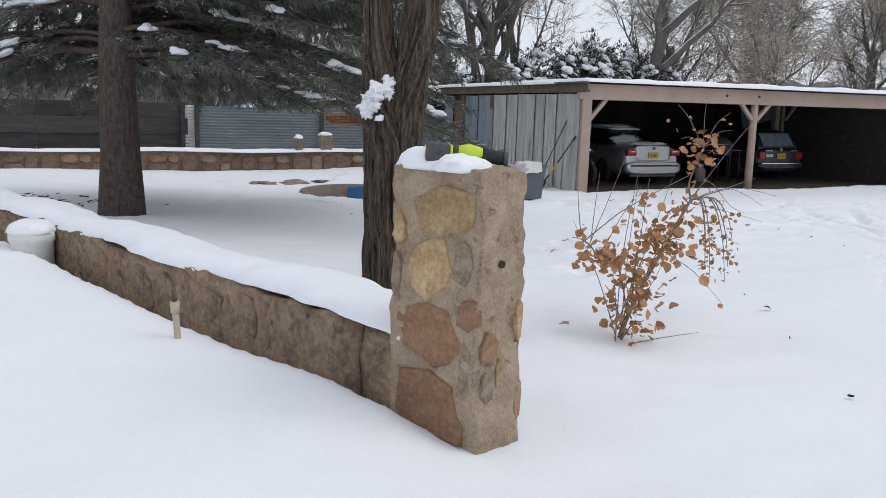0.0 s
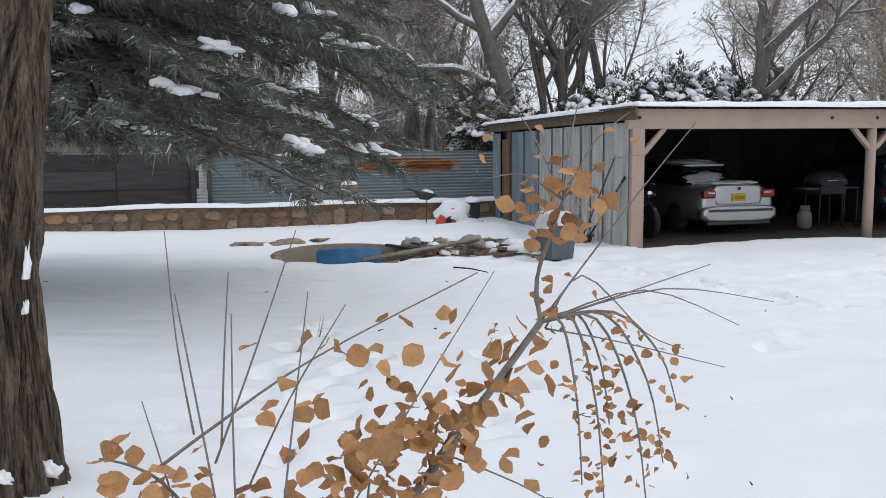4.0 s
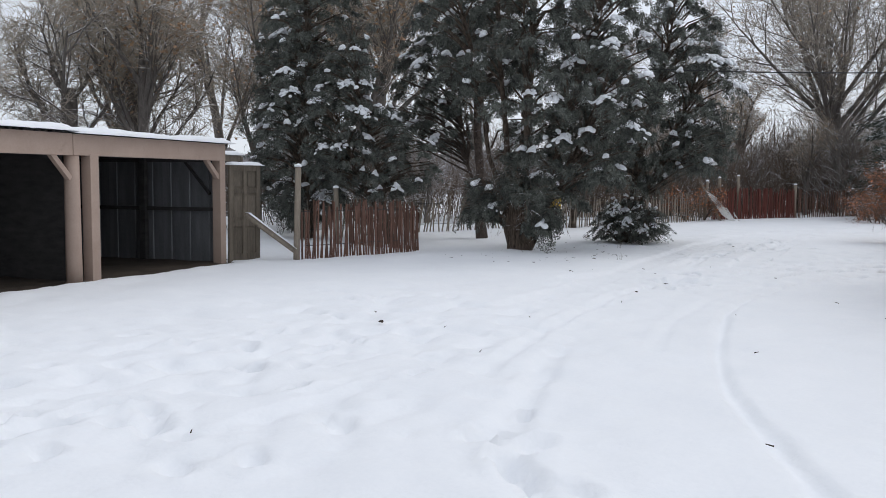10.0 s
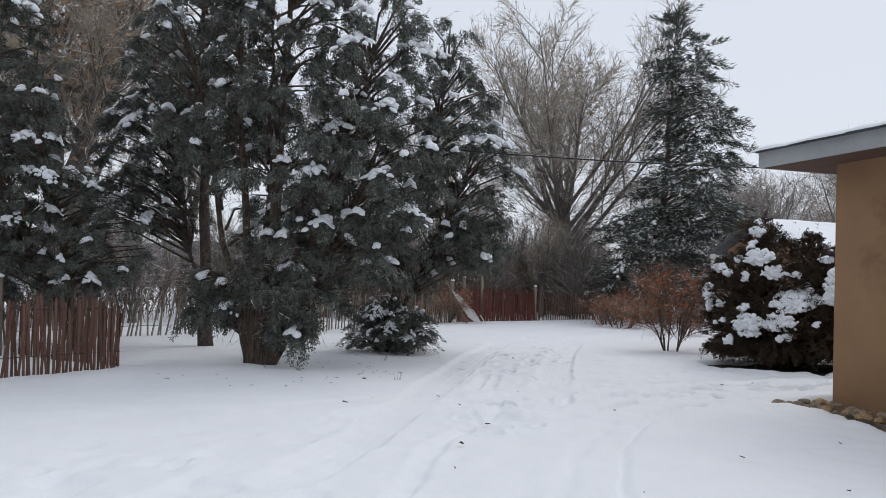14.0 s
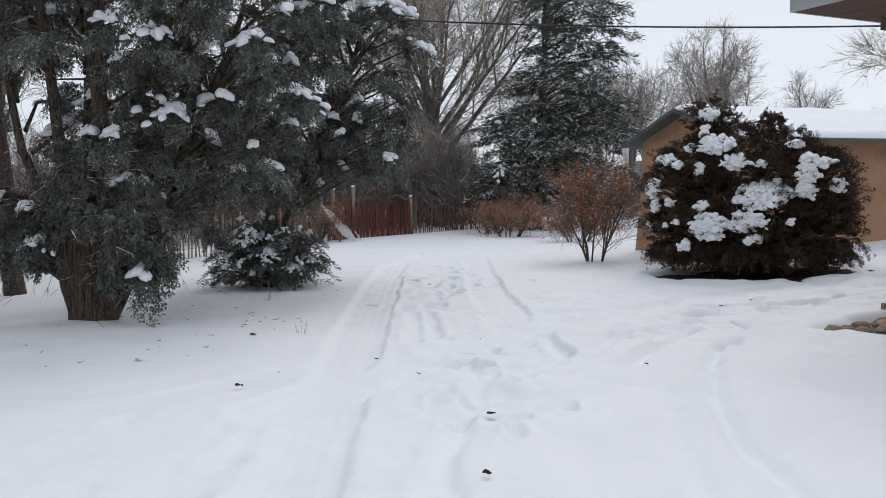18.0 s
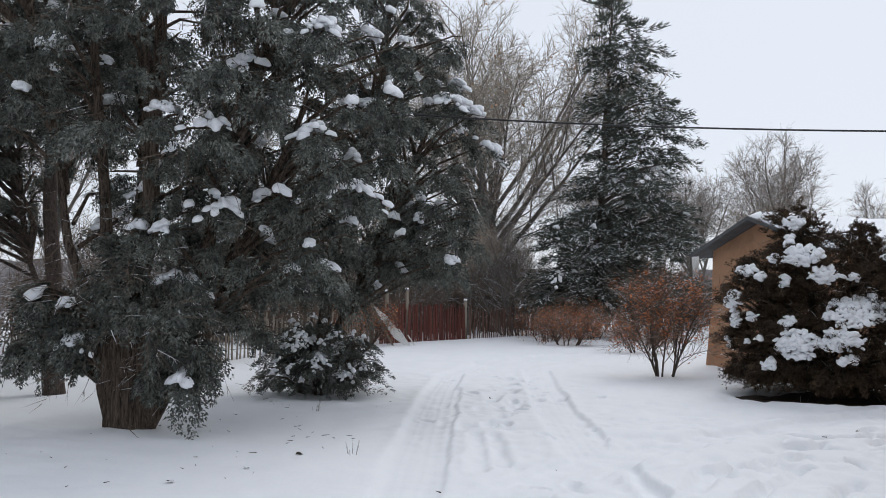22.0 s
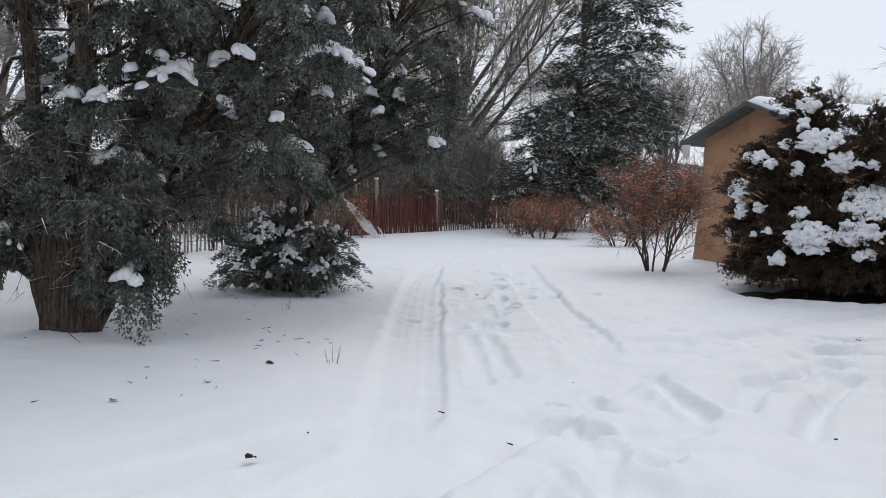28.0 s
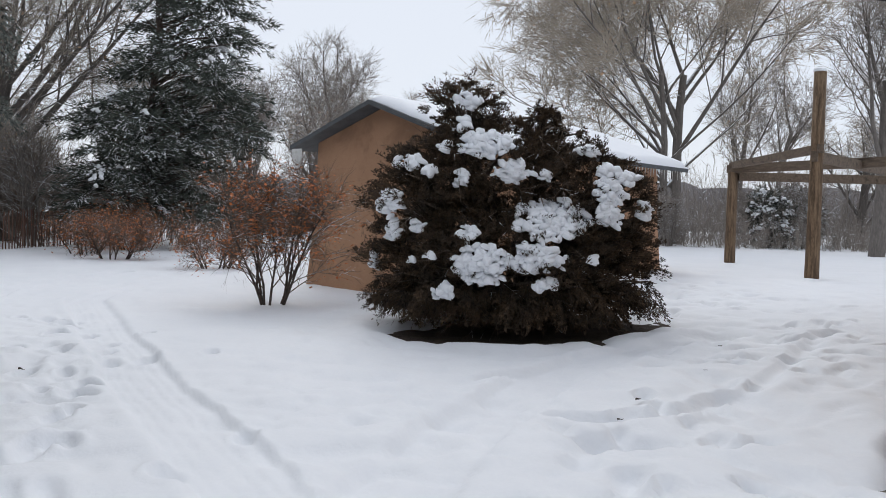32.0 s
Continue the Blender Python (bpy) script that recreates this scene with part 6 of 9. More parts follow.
def at(ob, x, y, turn=0.0, s=1.0, z=None):
    """Set a thing down on the ground."""
    ob.matrix_basis = Matrix.LocRotScale((x, y, gz(x, y) if z is None else z), Euler((0, 0, radians(turn))), (s, s, s))
    return ob


def again(ob, x, y, turn, s=1.0, label=""):
    o = copy_thing(ob, Matrix.LocRotScale((x, y, gz(x, y)), Euler((0, 0, radians(turn))), (s, s, s)))
    o.matrix_basis = Matrix.LocRotScale((x, y, gz(x, y)), Euler((0, 0, radians(turn))), (s, s, s))
    if label:
        o["label"] = label
    return o


# twin-stemmed shaggy trunk by the wall
def shaggy_trunk(path, radii, seed, around=72, ridges=11, twist=1.6, per=14):
    """A furrowed, twisting trunk as one dense skin."""
    n = (len(path) - 1) * per
    V = np.zeros((n + 1, around, 3))
    th = np.linspace(0, 2 * np.pi, around, endpoint=False)
    for k in range(n + 1):
        t = k / per
        i = min(int(t), len(path) - 2)
        u = t - i
        p = np.array(path[i]) * (1 - u) + np.array(path[i + 1]) * u
        rr = radii[i] * (1 - S(u)) + radii[i + 1] * S(u)
        w = th + twist * p[2] * 0.35 + 0.25 * math.sin(2.6 * p[2] + seed)
        strip = vnoise(w * 7.0 + 0.8 * vnoise(w * 2, w * 0 + p[2] * 2.2, 1.0, seed + 5), w * 0 + p[2] * 1.1, 0.55, seed + 3)
        fur = 0.2 * np.abs(np.sin(ridges * 0.5 * w + 2.6 * vnoise(w * 2, w * 0 + p[2] * 2.0, 1.1, seed))) ** 1.2 + 0.075 * strip + 0.05 * vnoise(w * 16.0, w * 0 + p[2] * 3.0, 0.8, seed + 4) + 0.06 * np.cos(2 * w + seed)
        fl = 1 + 0.28 * math.exp(-max(0, p[2] + 0.1) / 0.22) * (0.6 + 0.5 * np.abs(np.sin(2.5 * th + seed)))
        R = rr * (0.84 + fur) * fl
        V[k, :, 0], V[k, :, 1], V[k, :, 2] = p[0] + R * np.cos(th), p[1] + R * np.sin(th), p[2]
    i, j = np.meshgrid(np.arange(n), np.arange(around), indexing="ij")
    a = (i * around + j).ravel()
    b = (i * around + (j + 1) % around).ravel()
    return mesh_np("trunk", V.reshape(-1, 3), np.stack([a, b, b + around, a + around], 1))


TX, TY = 0.91, 7.75
twin = thing("twin_trunk_tree", pose(TX, TY, gz(TX, TY)), "old twin-stemmed tree with deeply furrowed shaggy bark", "tree")
part("trunk", shaggy_trunk([(0.03, 0, -0.3), (0.02, 0, 0.2), (-0.01, 0, 0.8), (-0.02, 0.0, 1.3), (-0.06, 0.02, 1.75), (-0.12, 0.04, 2.2), (-0.14, 0.07, 2.9), (-0.12, 0.1, 4.6)], [0.255, 0.235, 0.225, 0.23, 0.19, 0.125, 0.115, 0.11], 2, 230, 15, per=26), M_BARK_J, twin, "", None, True)
part("stem", shaggy_trunk([(0.04, -0.03, 0.7), (0.07, -0.04, 1.2), (0.12, -0.04, 1.65), (0.2, -0.03, 2.1), (0.26, -0.02, 2.7), (0.29, 0.0, 4.6)], [0.14, 0.185, 0.185, 0.165, 0.155, 0.14], 5, 200, 13, -1.2, 26), M_BARK_J, twin, "", None, True)
fork_snow = bmesh.new()
fr = random.Random(5)
for k in range(26):
    g = lump(fr.uniform(0.025, 0.065), fr.uniform(0.02, 0.06), 0.03, 30 + k, 1.1, 3)
    g.transform(Matrix.Rotation(math.pi / 2, 4, "X"))
    fx = fr.uniform(-0.1, 0.1)
    g.transform(Matrix.Translation((fx, 0.2 * abs(fx) + fr.uniform(-0.015, 0.015), fr.uniform(-0.09, 0.09) * (1 - abs(fx) * 3) + 0.75 * fx)))
    tmp = bpy.data.meshes.new("clot")
    g.to_mesh(tmp)
    g.free()
    fork_snow.from_mesh(tmp)
    bpy.data.meshes.remove(tmp)
part("snow_patch", fork_snow, M_SNOWCAP, twin, "ragged snow lodged in the fork", pose(-0.14, -0.175, 1.7), True)
part("snow_patch", lump(0.035, 0.03, 0.03, 34, 0.9), M_SNOWCAP, twin, "", pose(-0.13, -0.2, 1.5), True)
for k, (x, y, z, w, h) in enumerate(((0.235, -0.12, 1.0, 0.012, 0.11), (0.225, -0.13, 0.83, 0.01, 0.05), (0.05, -0.16, 2.6, 0.02, 0.07), (0.08, -0.24, 0.5, 0.018, 0.02), (0.12, -0.25, 0.1, 0.05, 0.04), (-0.16, -0.2, 0.02, 0.06, 0.04), (0.26, -0.08, 0.06, 0.05, 0.05))):
    part("snow_patch", lump(w, 0.02, h, 40 + k, 0.9), M_SNOWCAP, twin, "", pose(x, y, z, 0, 8, 0), True)

# big pine in the near yard
pine = at(layered_conifer("pine_tree", 11, 11.0, 5.0, 2.3, 0.31, 170, 80, 0.46, "needle", M_PINE, M_BARK_P, "large pine with drooping dark needle branches and lodged snow", 260, 0.075, 0.2, 1.7, False, (-1.15, 2.3)), -2.4, 13.5, 20)

# evergreens built of boughs: each a sagging ridge that carries hanging plumes and, on some, a cap of snow
def plume_mesh(O, A, L, R, seed, blades, blade, width, spread):
    """Feathery plumes: scaly twiglets set round axes A from origins O, of lengths L and radii R."""
    nr = np.random.RandomState(seed)
    k = np.repeat(np.arange(len(O)), blades)
    t = nr.uniform(0, 1, len(k))
    q = nr.normal(0, 1, (len(k), 3))
    q -= A[k] * np.sum(q * A[k], 1)[:, None]
    q /= np.linalg.norm(q, axis=1, keepdims=True) + 1e-9
    prof = 0.35 + 0.65 * np.sin(np.pi * np.clip(0.15 + 0.8 * t, 0, 1))
    rad = R[k] * prof * nr.uniform(0.05, 1, len(k))
    base = O[k] + A[k] * (L[k] * t)[:, None] + q * rad[:, None] - np.array([0, 0, 1]) * (0.12 * L[k] * t * t)[:, None]
    d = A[k] + q * (spread * nr.uniform(0.3, 1.2, len(k)))[:, None] + nr.normal(0, 0.12, q.shape)
    d /= np.linalg.norm(d, axis=1, keepdims=True)
    l = blade * nr.uniform(0.6, 1.3, len(k)) * (1.1 - 0.35 * t)
    w = np.cross(d, nr.normal(0, 1, d.shape))
    w = w / (np.linalg.norm(w, axis=1, keepdims=True) + 1e-9) * (width * nr.uniform(0.6, 1.3, len(k)))[:, None]
    V = np.stack([base - w, base + d * l[:, None], base + w], 1).reshape(-1, 3)
    return mesh_np("crown", V, np.arange(len(V)).reshape(-1, 3), False)


def bough_tree(name, seed, lobes, stems, boughs, label, snowy, leaf_mat, bark, category="tree", gap=0.42, inner=0.55, plumes=9, blades=64, plume=0.4, fat=0.06, blade=0.055, width=0.0095,
               hang=0.9, ridge=0.5, spread=0.55, low=0.5, snow_size=0.1, snow_n=9, extra=(), bare=300, hollow=None, plain=0, top=99.0, skirt=0.0):
    """An evergreen with boughs over lobes (x, y, z, rx, ry, rz); extra boughs (x, y, z, dx, dy) are set one by one."""
    r, nr = random.Random(seed), np.random.RandomState(seed)
    L_ = np.array(lobes, float)
    area = L_[:, 3] * L_[:, 4] + L_[:, 4] * L_[:, 5] + L_[:, 3] * L_[:, 5]
    n = boughs * 4
    pick = nr.choice(len(L_), n, p=area / area.sum())
    u = nr.normal(0, 1, (n, 3))
    u /= np.linalg.norm(u, axis=1, keepdims=True)
    c = L_[pick, :3] + u * L_[pick, 3:] * (nr.uniform(inner, 1.0, (n, 1)) ** 0.7)
    keep = []
    for k in range(n):
        if c[k, 2] < low or len(keep) >= boughs or (hollow is not None and hollow(c[k])):
            continue
        if not keep or np.min(np.sum((c[keep] - c[k]) ** 2, 1)) > (gap * nr.uniform(0.6, 1.1)) ** 2:
            keep.append(k)
    out = np.linalg.norm((c[keep] - L_[:, :3].mean(0)) * [1, 1, 0.3], axis=1)
    c, u = c[keep], u[keep] * [1, 1, 0.0]
    if len(extra):
        e = np.array(extra, float)
        c, u = np.concatenate([c, e[:, :3]]), np.concatenate([u, np.column_stack([e[:, 3:5], np.zeros(len(e))])])
    u = u + nr.normal(0, 0.18, u.shape) * [1, 1, 0]
    u /= np.linalg.norm(u, axis=1, keepdims=True) + 1e-9
    side = np.stack([-u[:, 1], u[:, 0], np.zeros(len(u))], 1)
    m = len(c)
    big = nr.uniform(0.65, 1.35, m)
    if hang < 0 and len(extra):
        big[-len(extra):] = 0.75
    lift = np.clip((c[:, 2] - top) / 2.0, 0, 1)            # near the tips of the spires boughs rise
    # plumes hang from both sides of each ridge
    k = np.repeat(np.arange(m), plumes)
    t = nr.uniform(-0.15, 1.0, len(k))
    sg = nr.uniform(-1, 1, len(k))
    O = c[k] + u[k] * (ridge * big[k] * (t - 0.5))[:, None] + side[k] * (0.22 * ridge * big[k] * sg)[:, None]
    O[:, 2] += (0.25 * lift[k] * t - 0.3 * np.abs(t) ** 2 * (1 - lift[k])) * ridge * big[k] - 0.07 * np.abs(sg)
    A = u[k] * (0.25 + 0.5 * t)[:, None] + side[k] * (0.75 * sg)[:, None] + nr.normal(0, 0.14, O.shape)
    h_ = np.full(m, hang)
    h_[c[:, 2] < skirt] = 1.1                             # the lowest boughs of a bush hang
    if hang > 0 and len(extra):
        h_[-len(extra):] = 1.9                            # curtains
    A[:, 2] += -h_[k] * nr.uniform(0.45, 1.25, len(k)) * (1 - 0.9 * lift[k]) + 0.9 * lift[k]
    A /= np.linalg.norm(A, axis=1, keepdims=True)
    Lp = plume * big[k] * nr.uniform(0.55, 1.3, len(k))
    floor_ = 0.1
    Lp = np.where(O[:, 2] + A[:, 2] * Lp < floor_, np.maximum(0.1, (O[:, 2] - floor_) / np.maximum(1e-3, -A[:, 2])), Lp)
    ob = thing(name, pose(0, 0, 0), label, category)
    tubes = Tubes()
    for (x, y, x1, y1, h, rad) in stems:
        pts = [Vector((x + (x1 - x) * q + 0.05 * r.gauss(0, 1) * (q > 0), y + (y1 - y) * q + 0.05 * r.gauss(0, 1) * (q > 0), -0.2 + h * q)) for q in [j / 10 for j in range(11)]]
        tubes.add(pts, [rad * (1.25 if j == 0 else 1 - 0.09 * j) for j in range(11)], 12)
    for j in range(m):                                    # a limb from the nearest stem to each bough
        p = Vector(c[j])
        sx = min(stems, key=lambda s_: (s_[0] + (s_[2] - s_[0]) * min(1, p.z / s_[4]) - p.x) ** 2 + (s_[1] + (s_[3] - s_[1]) * min(1, p.z / s_[4]) - p.y) ** 2 + 4 * max(0, p.z - s_[4]) ** 2)
        q = min(0.97, max(0.08, (p.z - 0.25 * math.hypot(p.x, p.y)) / sx[4]))
        o = Vector((sx[0] + (sx[2] - sx[0]) * q, sx[1] + (sx[3] - sx[1]) * q, sx[4] * q - 0.2))
        mid = o.lerp(p, 0.55) + Vector((r.gauss(0, 0.1), r.gauss(0, 0.1), 0.14))
        far = p + Vector(u[j]) * (ridge * 0.5 * big[j]) + Vector((0, 0, -0.1 * ridge))
        tubes.add([o, mid, p, far], [0.034, 0.022, 0.013, 0.004], 5)
    part("trunk", tubes.mesh("trunk"), bark, ob)["kind"] = "stuff"
    part("crown", plume_mesh(O, A, Lp, fat * big[k] * nr.uniform(0.7, 1.3, len(k)), seed + 1, blades, blade, width, spread), leaf_mat, ob)["kind"] = "stuff"
    if bare:                                              # dead twigs inside the crown
        j = nr.randint(0, m, bare)
        o = c[j] * [0.6, 0.6, 1] + nr.normal(0, 0.2, (bare, 3))
        tips = [(Vector(a_ + b_), None, Vector(a_)) for a_, b_ in zip(o, nr.normal(0, 0.35, (bare, 3)) + u[j] * 0.5)]
        part("deadwood", twig_fans(tips, 3, 0.45, seed + 3, 0.2, 0.005, 3), M_TWIG_BROWN, ob)["kind"] = "stuff"
    if snowy > 0:
        score = nr.uniform(0, 1, m) + np.concatenate([0.15 * out, np.zeros(m - len(out))]) + 0.25 * np.clip(big - 1, -1, 1) - 0.6 * lift
        pos, ds = [], []
        for j in np.argsort(-score)[:int(m * snowy)]:
            w = snow_size * (nr.uniform(0.9, 1.8) if nr.rand() < 0.3 else nr.uniform(0.25, 0.6))
            t0 = nr.uniform(0.2, 0.8)
            for q in range(max(7, int(1.7 * nr.randint(8, snow_n + 11) * w / snow_size))):
                tt, ss = t0 + nr.normal(0, 0.17) * w / snow_size, nr.normal(0, 0.75)
                pos.append(c[j] + u[j] * (ridge * big[j] * (tt - 0.45)) + side[j] * (ss * w) + [0, 0, -0.45 * max(0, tt) ** 2 * ridge * big[j] - 0.5 * abs(ss) * w + 0.3 * w + 0.1 + nr.normal(0, 0.02)])
                ds.append(u[j] * 0.8 + side[j] * (1.1 * ss) + [0, 0, -0.6 * max(0, tt) - 0.45 * abs(ss)])
        part("snow", snow_lumps(pos, ds, 0.5 * snow_size, seed + 2, 1.4, 0.78, plain), M_SNOWCAP, ob, "clumps of snow lodged on the branches")["kind"] = "stuff"
    return ob


JX, JY = 27.45, 19.55
juniper = at(bough_tree("juniper", 21, [(-0.1, -0.3, 6.7, 1.5, 1.5, 2.3), (0.0, -0.45, 8.7, 0.6, 0.65, 1.25), (-0.2, 0.7, 7.9, 0.8, 0.75, 1.4), (0.2, -1.9, 6.1, 1.15, 1.0, 1.5), (0.1, -0.6, 4.6, 2.0, 1.8, 1.5), (0.6, -2.1, 4.1, 1.4, 1.3, 1.6),
                                        (-0.2, 1.9, 5.9, 1.0, 1.1, 1.6), (0.5, -1.7, 2.7, 1.2, 1.0, 1.1), (0.2, -0.8, 2.4, 0.9, 0.6, 1.1), (0.4, 1.3, 4.4, 1.2, 1.0, 0.9), (0.9, 0.2, 3.2, 0.8, 0.8, 1.0)],
                        [(0.02, 0.03, -0.1, -0.4, 9.3, 0.15), (-0.02, 0.14, -0.2, 0.85, 8.2, 0.11), (0.03, -0.04, 0.4, -1.9, 6.4, 0.09), (0.0, 0.2, 0.1, 1.9, 6.3, 0.09), (0.05, -0.05, 0.6, -1.9, 4.2, 0.07), (0.08, 0.06, 0.4, 0.3, 7.5, 0.1)],
                        400, "large shaggy juniper with drooping dark grey-green plumes and clumps of snow", 0.33, M_JUNIPER, M_BARK_J, low=1.5, plume=0.33, blades=115, plumes=9, top=8.3, bare=700, hang=1.15, ridge=0.38, gap=0.59, inner=0.66, fat=0.085, blade=0.05, width=0.0125, spread=1.0, snow_size=0.12,
                        hollow=lambda p: (-0.1 < p[1] < 2.4 and 1.5 < p[2] < 4.2 and math.sin(37 * p[0] + 53 * p[1]) < 0.55) or (p[1] > 0.2 and 4.2 <= p[2] < 6.0 and math.sin(37 * p[0] + 53 * p[1]) < -0.1),
                        extra=[(-0.35 + 0.18 * math.sin(5 * k), -0.4 - 0.03 * (k % 23), 0.7 + 0.085 * (k % 16), -0.8, -0.5) for k in range(30)]
                        + [(-0.15 + 0.2 * math.sin(4 * k), 0.6 + 0.055 * (k % 17), 0.95 + 0.075 * (k % 13), -0.6, 0.7) for k in range(22)] + [(-0.35, 0.05 * k, 1.55 + 0.15 * (k * 5 % 7), -1.0, 0.1) for k in range(-5, 7)] + [(0.3, -1.3, 1.5, -0.3, -0.9), (0.4, -1.5, 1.3, 0.0, -1.0)]), JX, JY)
part("bole", shaggy_trunk([(0.05, 0.02, -0.3), (0.03, 0.02, 0.15), (0.0, 0.0, 0.6), (-0.03, -0.03, 1.2), (-0.08, -0.08, 1.9)], [0.25, 0.19, 0.165, 0.15, 0.13], 8, 110, 11, 1.4, 14), M_BARK_J, juniper, "gnarled shaggy lower trunk", None, True)
part("bole", shaggy_trunk([(0.0, 0.22, -0.3), (0.0, 0.26, 0.2), (-0.03, 0.34, 0.8), (-0.06, 0.45, 1.6)], [0.14, 0.12, 0.11, 0.1], 9, 70, 8, 1.0, 12), M_BARK_J, juniper, "second shaggy stem", None, True)
juniper_2 = at(bough_tree("juniper", 25, [(-0.3, -1.6, 7.1, 0.45, 0.5, 0.9), (-0.2, -1.7, 5.8, 0.95, 1.05, 1.2), (0.0, -2.0, 4.3, 1.2, 1.25, 1.3), (0.0, -0.8, 3.6, 1.2, 1.5, 1.3), (0.1, -2.5, 3.2, 0.7, 0.6, 0.9), (0.0, 0.5, 3.0, 1.0, 1.0, 1.1), (0.0, -1.5, 2.9, 1.2, 1.4, 0.8), (-0.2, -2.3, 2.6, 0.8, 0.7, 0.6), (0.2, -0.3, 2.1, 0.9, 0.9, 0.6)],
                          [(0, 0, -0.2, -1.6, 7.0, 0.14), (0.1, 0, 0.1, -2.1, 4.6, 0.08)], 240, "leaning juniper with snowy boughs", 0.32, M_JUNIPER, M_BARK_J, low=1.65, plume=0.32, top=6.7, hang=1.0, ridge=0.42, inner=0.7, blades=100, plumes=8, fat=0.085, gap=0.54, snow_size=0.12, spread=1.0, width=0.0125, blade=0.05, bare=150), 32.0, 18.9)
low_juniper = at(bough_tree("juniper_shrub", 27, [(0, 0, 0.55, 1.1, 1.15, 0.5), (0.1, 0.0, 1.05, 0.8, 0.85, 0.5), (0.0, -0.7, 0.8, 0.6, 0.5, 0.5)], [(0, 0, 0.1, 0, 1.0, 0.09), (0, 0, 0.0, -0.7, 0.8, 0.05), (0, 0, 0.0, 0.6, 0.9, 0.05)], 85, "low spreading juniper dusted with snow", 0.85, M_JUNIPER, M_BARK_J, "shrub",
                            low=0.25, gap=0.3, plume=0.3, hang=0.35, snow_size=0.075, snow_n=5, bare=40), 31.75, 18.6, 0, 0.84)
juniper_3 = at(bough_tree("juniper", 29, [(0, 0, 3.0, 1.45, 1.45, 2.7), (0.2, 0.1, 6.0, 1.1, 1.1, 2.6), (-0.2, 0.0, 8.6, 0.65, 0.65, 1.8)], [(0, 0, 0.1, 0.1, 9.6, 0.17)], 250, "tall columnar juniper behind the fence", 0.4, M_JUNIPER, M_BARK_J, low=0.6, plume=0.34, top=8.5, hang=0.85, ridge=0.42, inner=0.7, blades=90, plumes=8, fat=0.09, gap=0.54, snow_size=0.11, spread=1.0, width=0.0125, bare=80), 27.5, 26.9, 0, 1.12)
again(juniper_3, 29.6, 29.4, 130, 0.92)
at(bough_tree("juniper", 31, [(0, 0.3, 7.6, 1.2, 1.2, 2.6), (0.1, 0.6, 10.0, 0.7, 0.75, 1.6), (0, -0.2, 5.6, 1.4, 1.4, 1.3), (0.2, 1.4, 6.0, 1.0, 1.1, 1.5), (-0.2, -1.0, 6.0, 1.0, 1.0, 1.2), (0.3, 1.6, 3.6, 1.0, 1.1, 0.8), (0.1, 2.1, 5.0, 1.0, 1.1, 1.5), (0.0, 2.7, 3.7, 0.9, 1.0, 0.9)], [(0, 0, 0.0, 0.5, 11.0, 0.16), (0.05, 0.0, 0.2, 1.5, 6.0, 0.07)], 370,
              "tall juniper with a single straight bare lower trunk", 0.32, M_JUNIPER, M_BARK_P, low=2.8, plume=0.33, top=10.4, hang=0.85, ridge=0.42, inner=0.65, blades=105, plumes=9, fat=0.085, gap=0.55, snow_size=0.12, spread=1.0, width=0.0125, bare=200), 30.7, 22.76)
again(juniper_2, 27.4, 23.6, 200, 0.8, "small juniper with snowy boughs by the fence")
again(juniper_2, 38.0, 23.4, 110, 0.95, "juniper with snowy boughs by the far fence")

# bronzed arborvitae with thick snow
ARB = [(0, 0.0, 0.95, 1.6, 1.9, 0.85), (-0.1, 1.15, 1.6, 1.0, 0.75, 0.95), (0.0, -1.2, 1.55, 1.1, 0.72, 0.95), (0.0, 0.3, 2.15, 1.1, 1.1, 0.8), (0.0, 0.65, 2.85, 0.48, 0.42, 0.62), (0.0, -0.85, 2.2, 0.75, 0.65, 0.55), (0, 0.0, 0.62, 1.65, 1.95, 0.45), (0, 0.0, 0.5, 1.6, 1.9, 0.42)]
arbor = at(bough_tree("arborvitae_bush", 33, ARB, [(0, 0, 0.0, 0.6, 2.9, 0.13), (0.1, -0.1, 0, -0.45, 3.3, 0.11), (-0.1, 0.1, -0.4, 1.1, 1.9, 0.09), (0, 0, 0.1, -1.2, 1.9, 0.09)], 660, "broad bronzed arborvitae bush laden with snow", 0.0, M_ARBOR, M_BARK_J, "bush",
                      gap=0.26, inner=0.7, plumes=9, blades=56, plume=0.25, fat=0.055, blade=0.045, width=0.009, hang=-0.4, ridge=0.3, spread=0.6, low=0.36, bare=200, skirt=0.75,
                      extra=[(0.1 * math.cos(3.1 * k), -0.45 + (0.24 - 0.008 * k) * math.sin(2.3 * k), 2.45 + 0.05 * k, math.cos(2.0 * k), math.sin(2.0 * k)) for k in range(13)]), 33.95, 9.55, -23.4)
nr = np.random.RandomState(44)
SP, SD = [], []
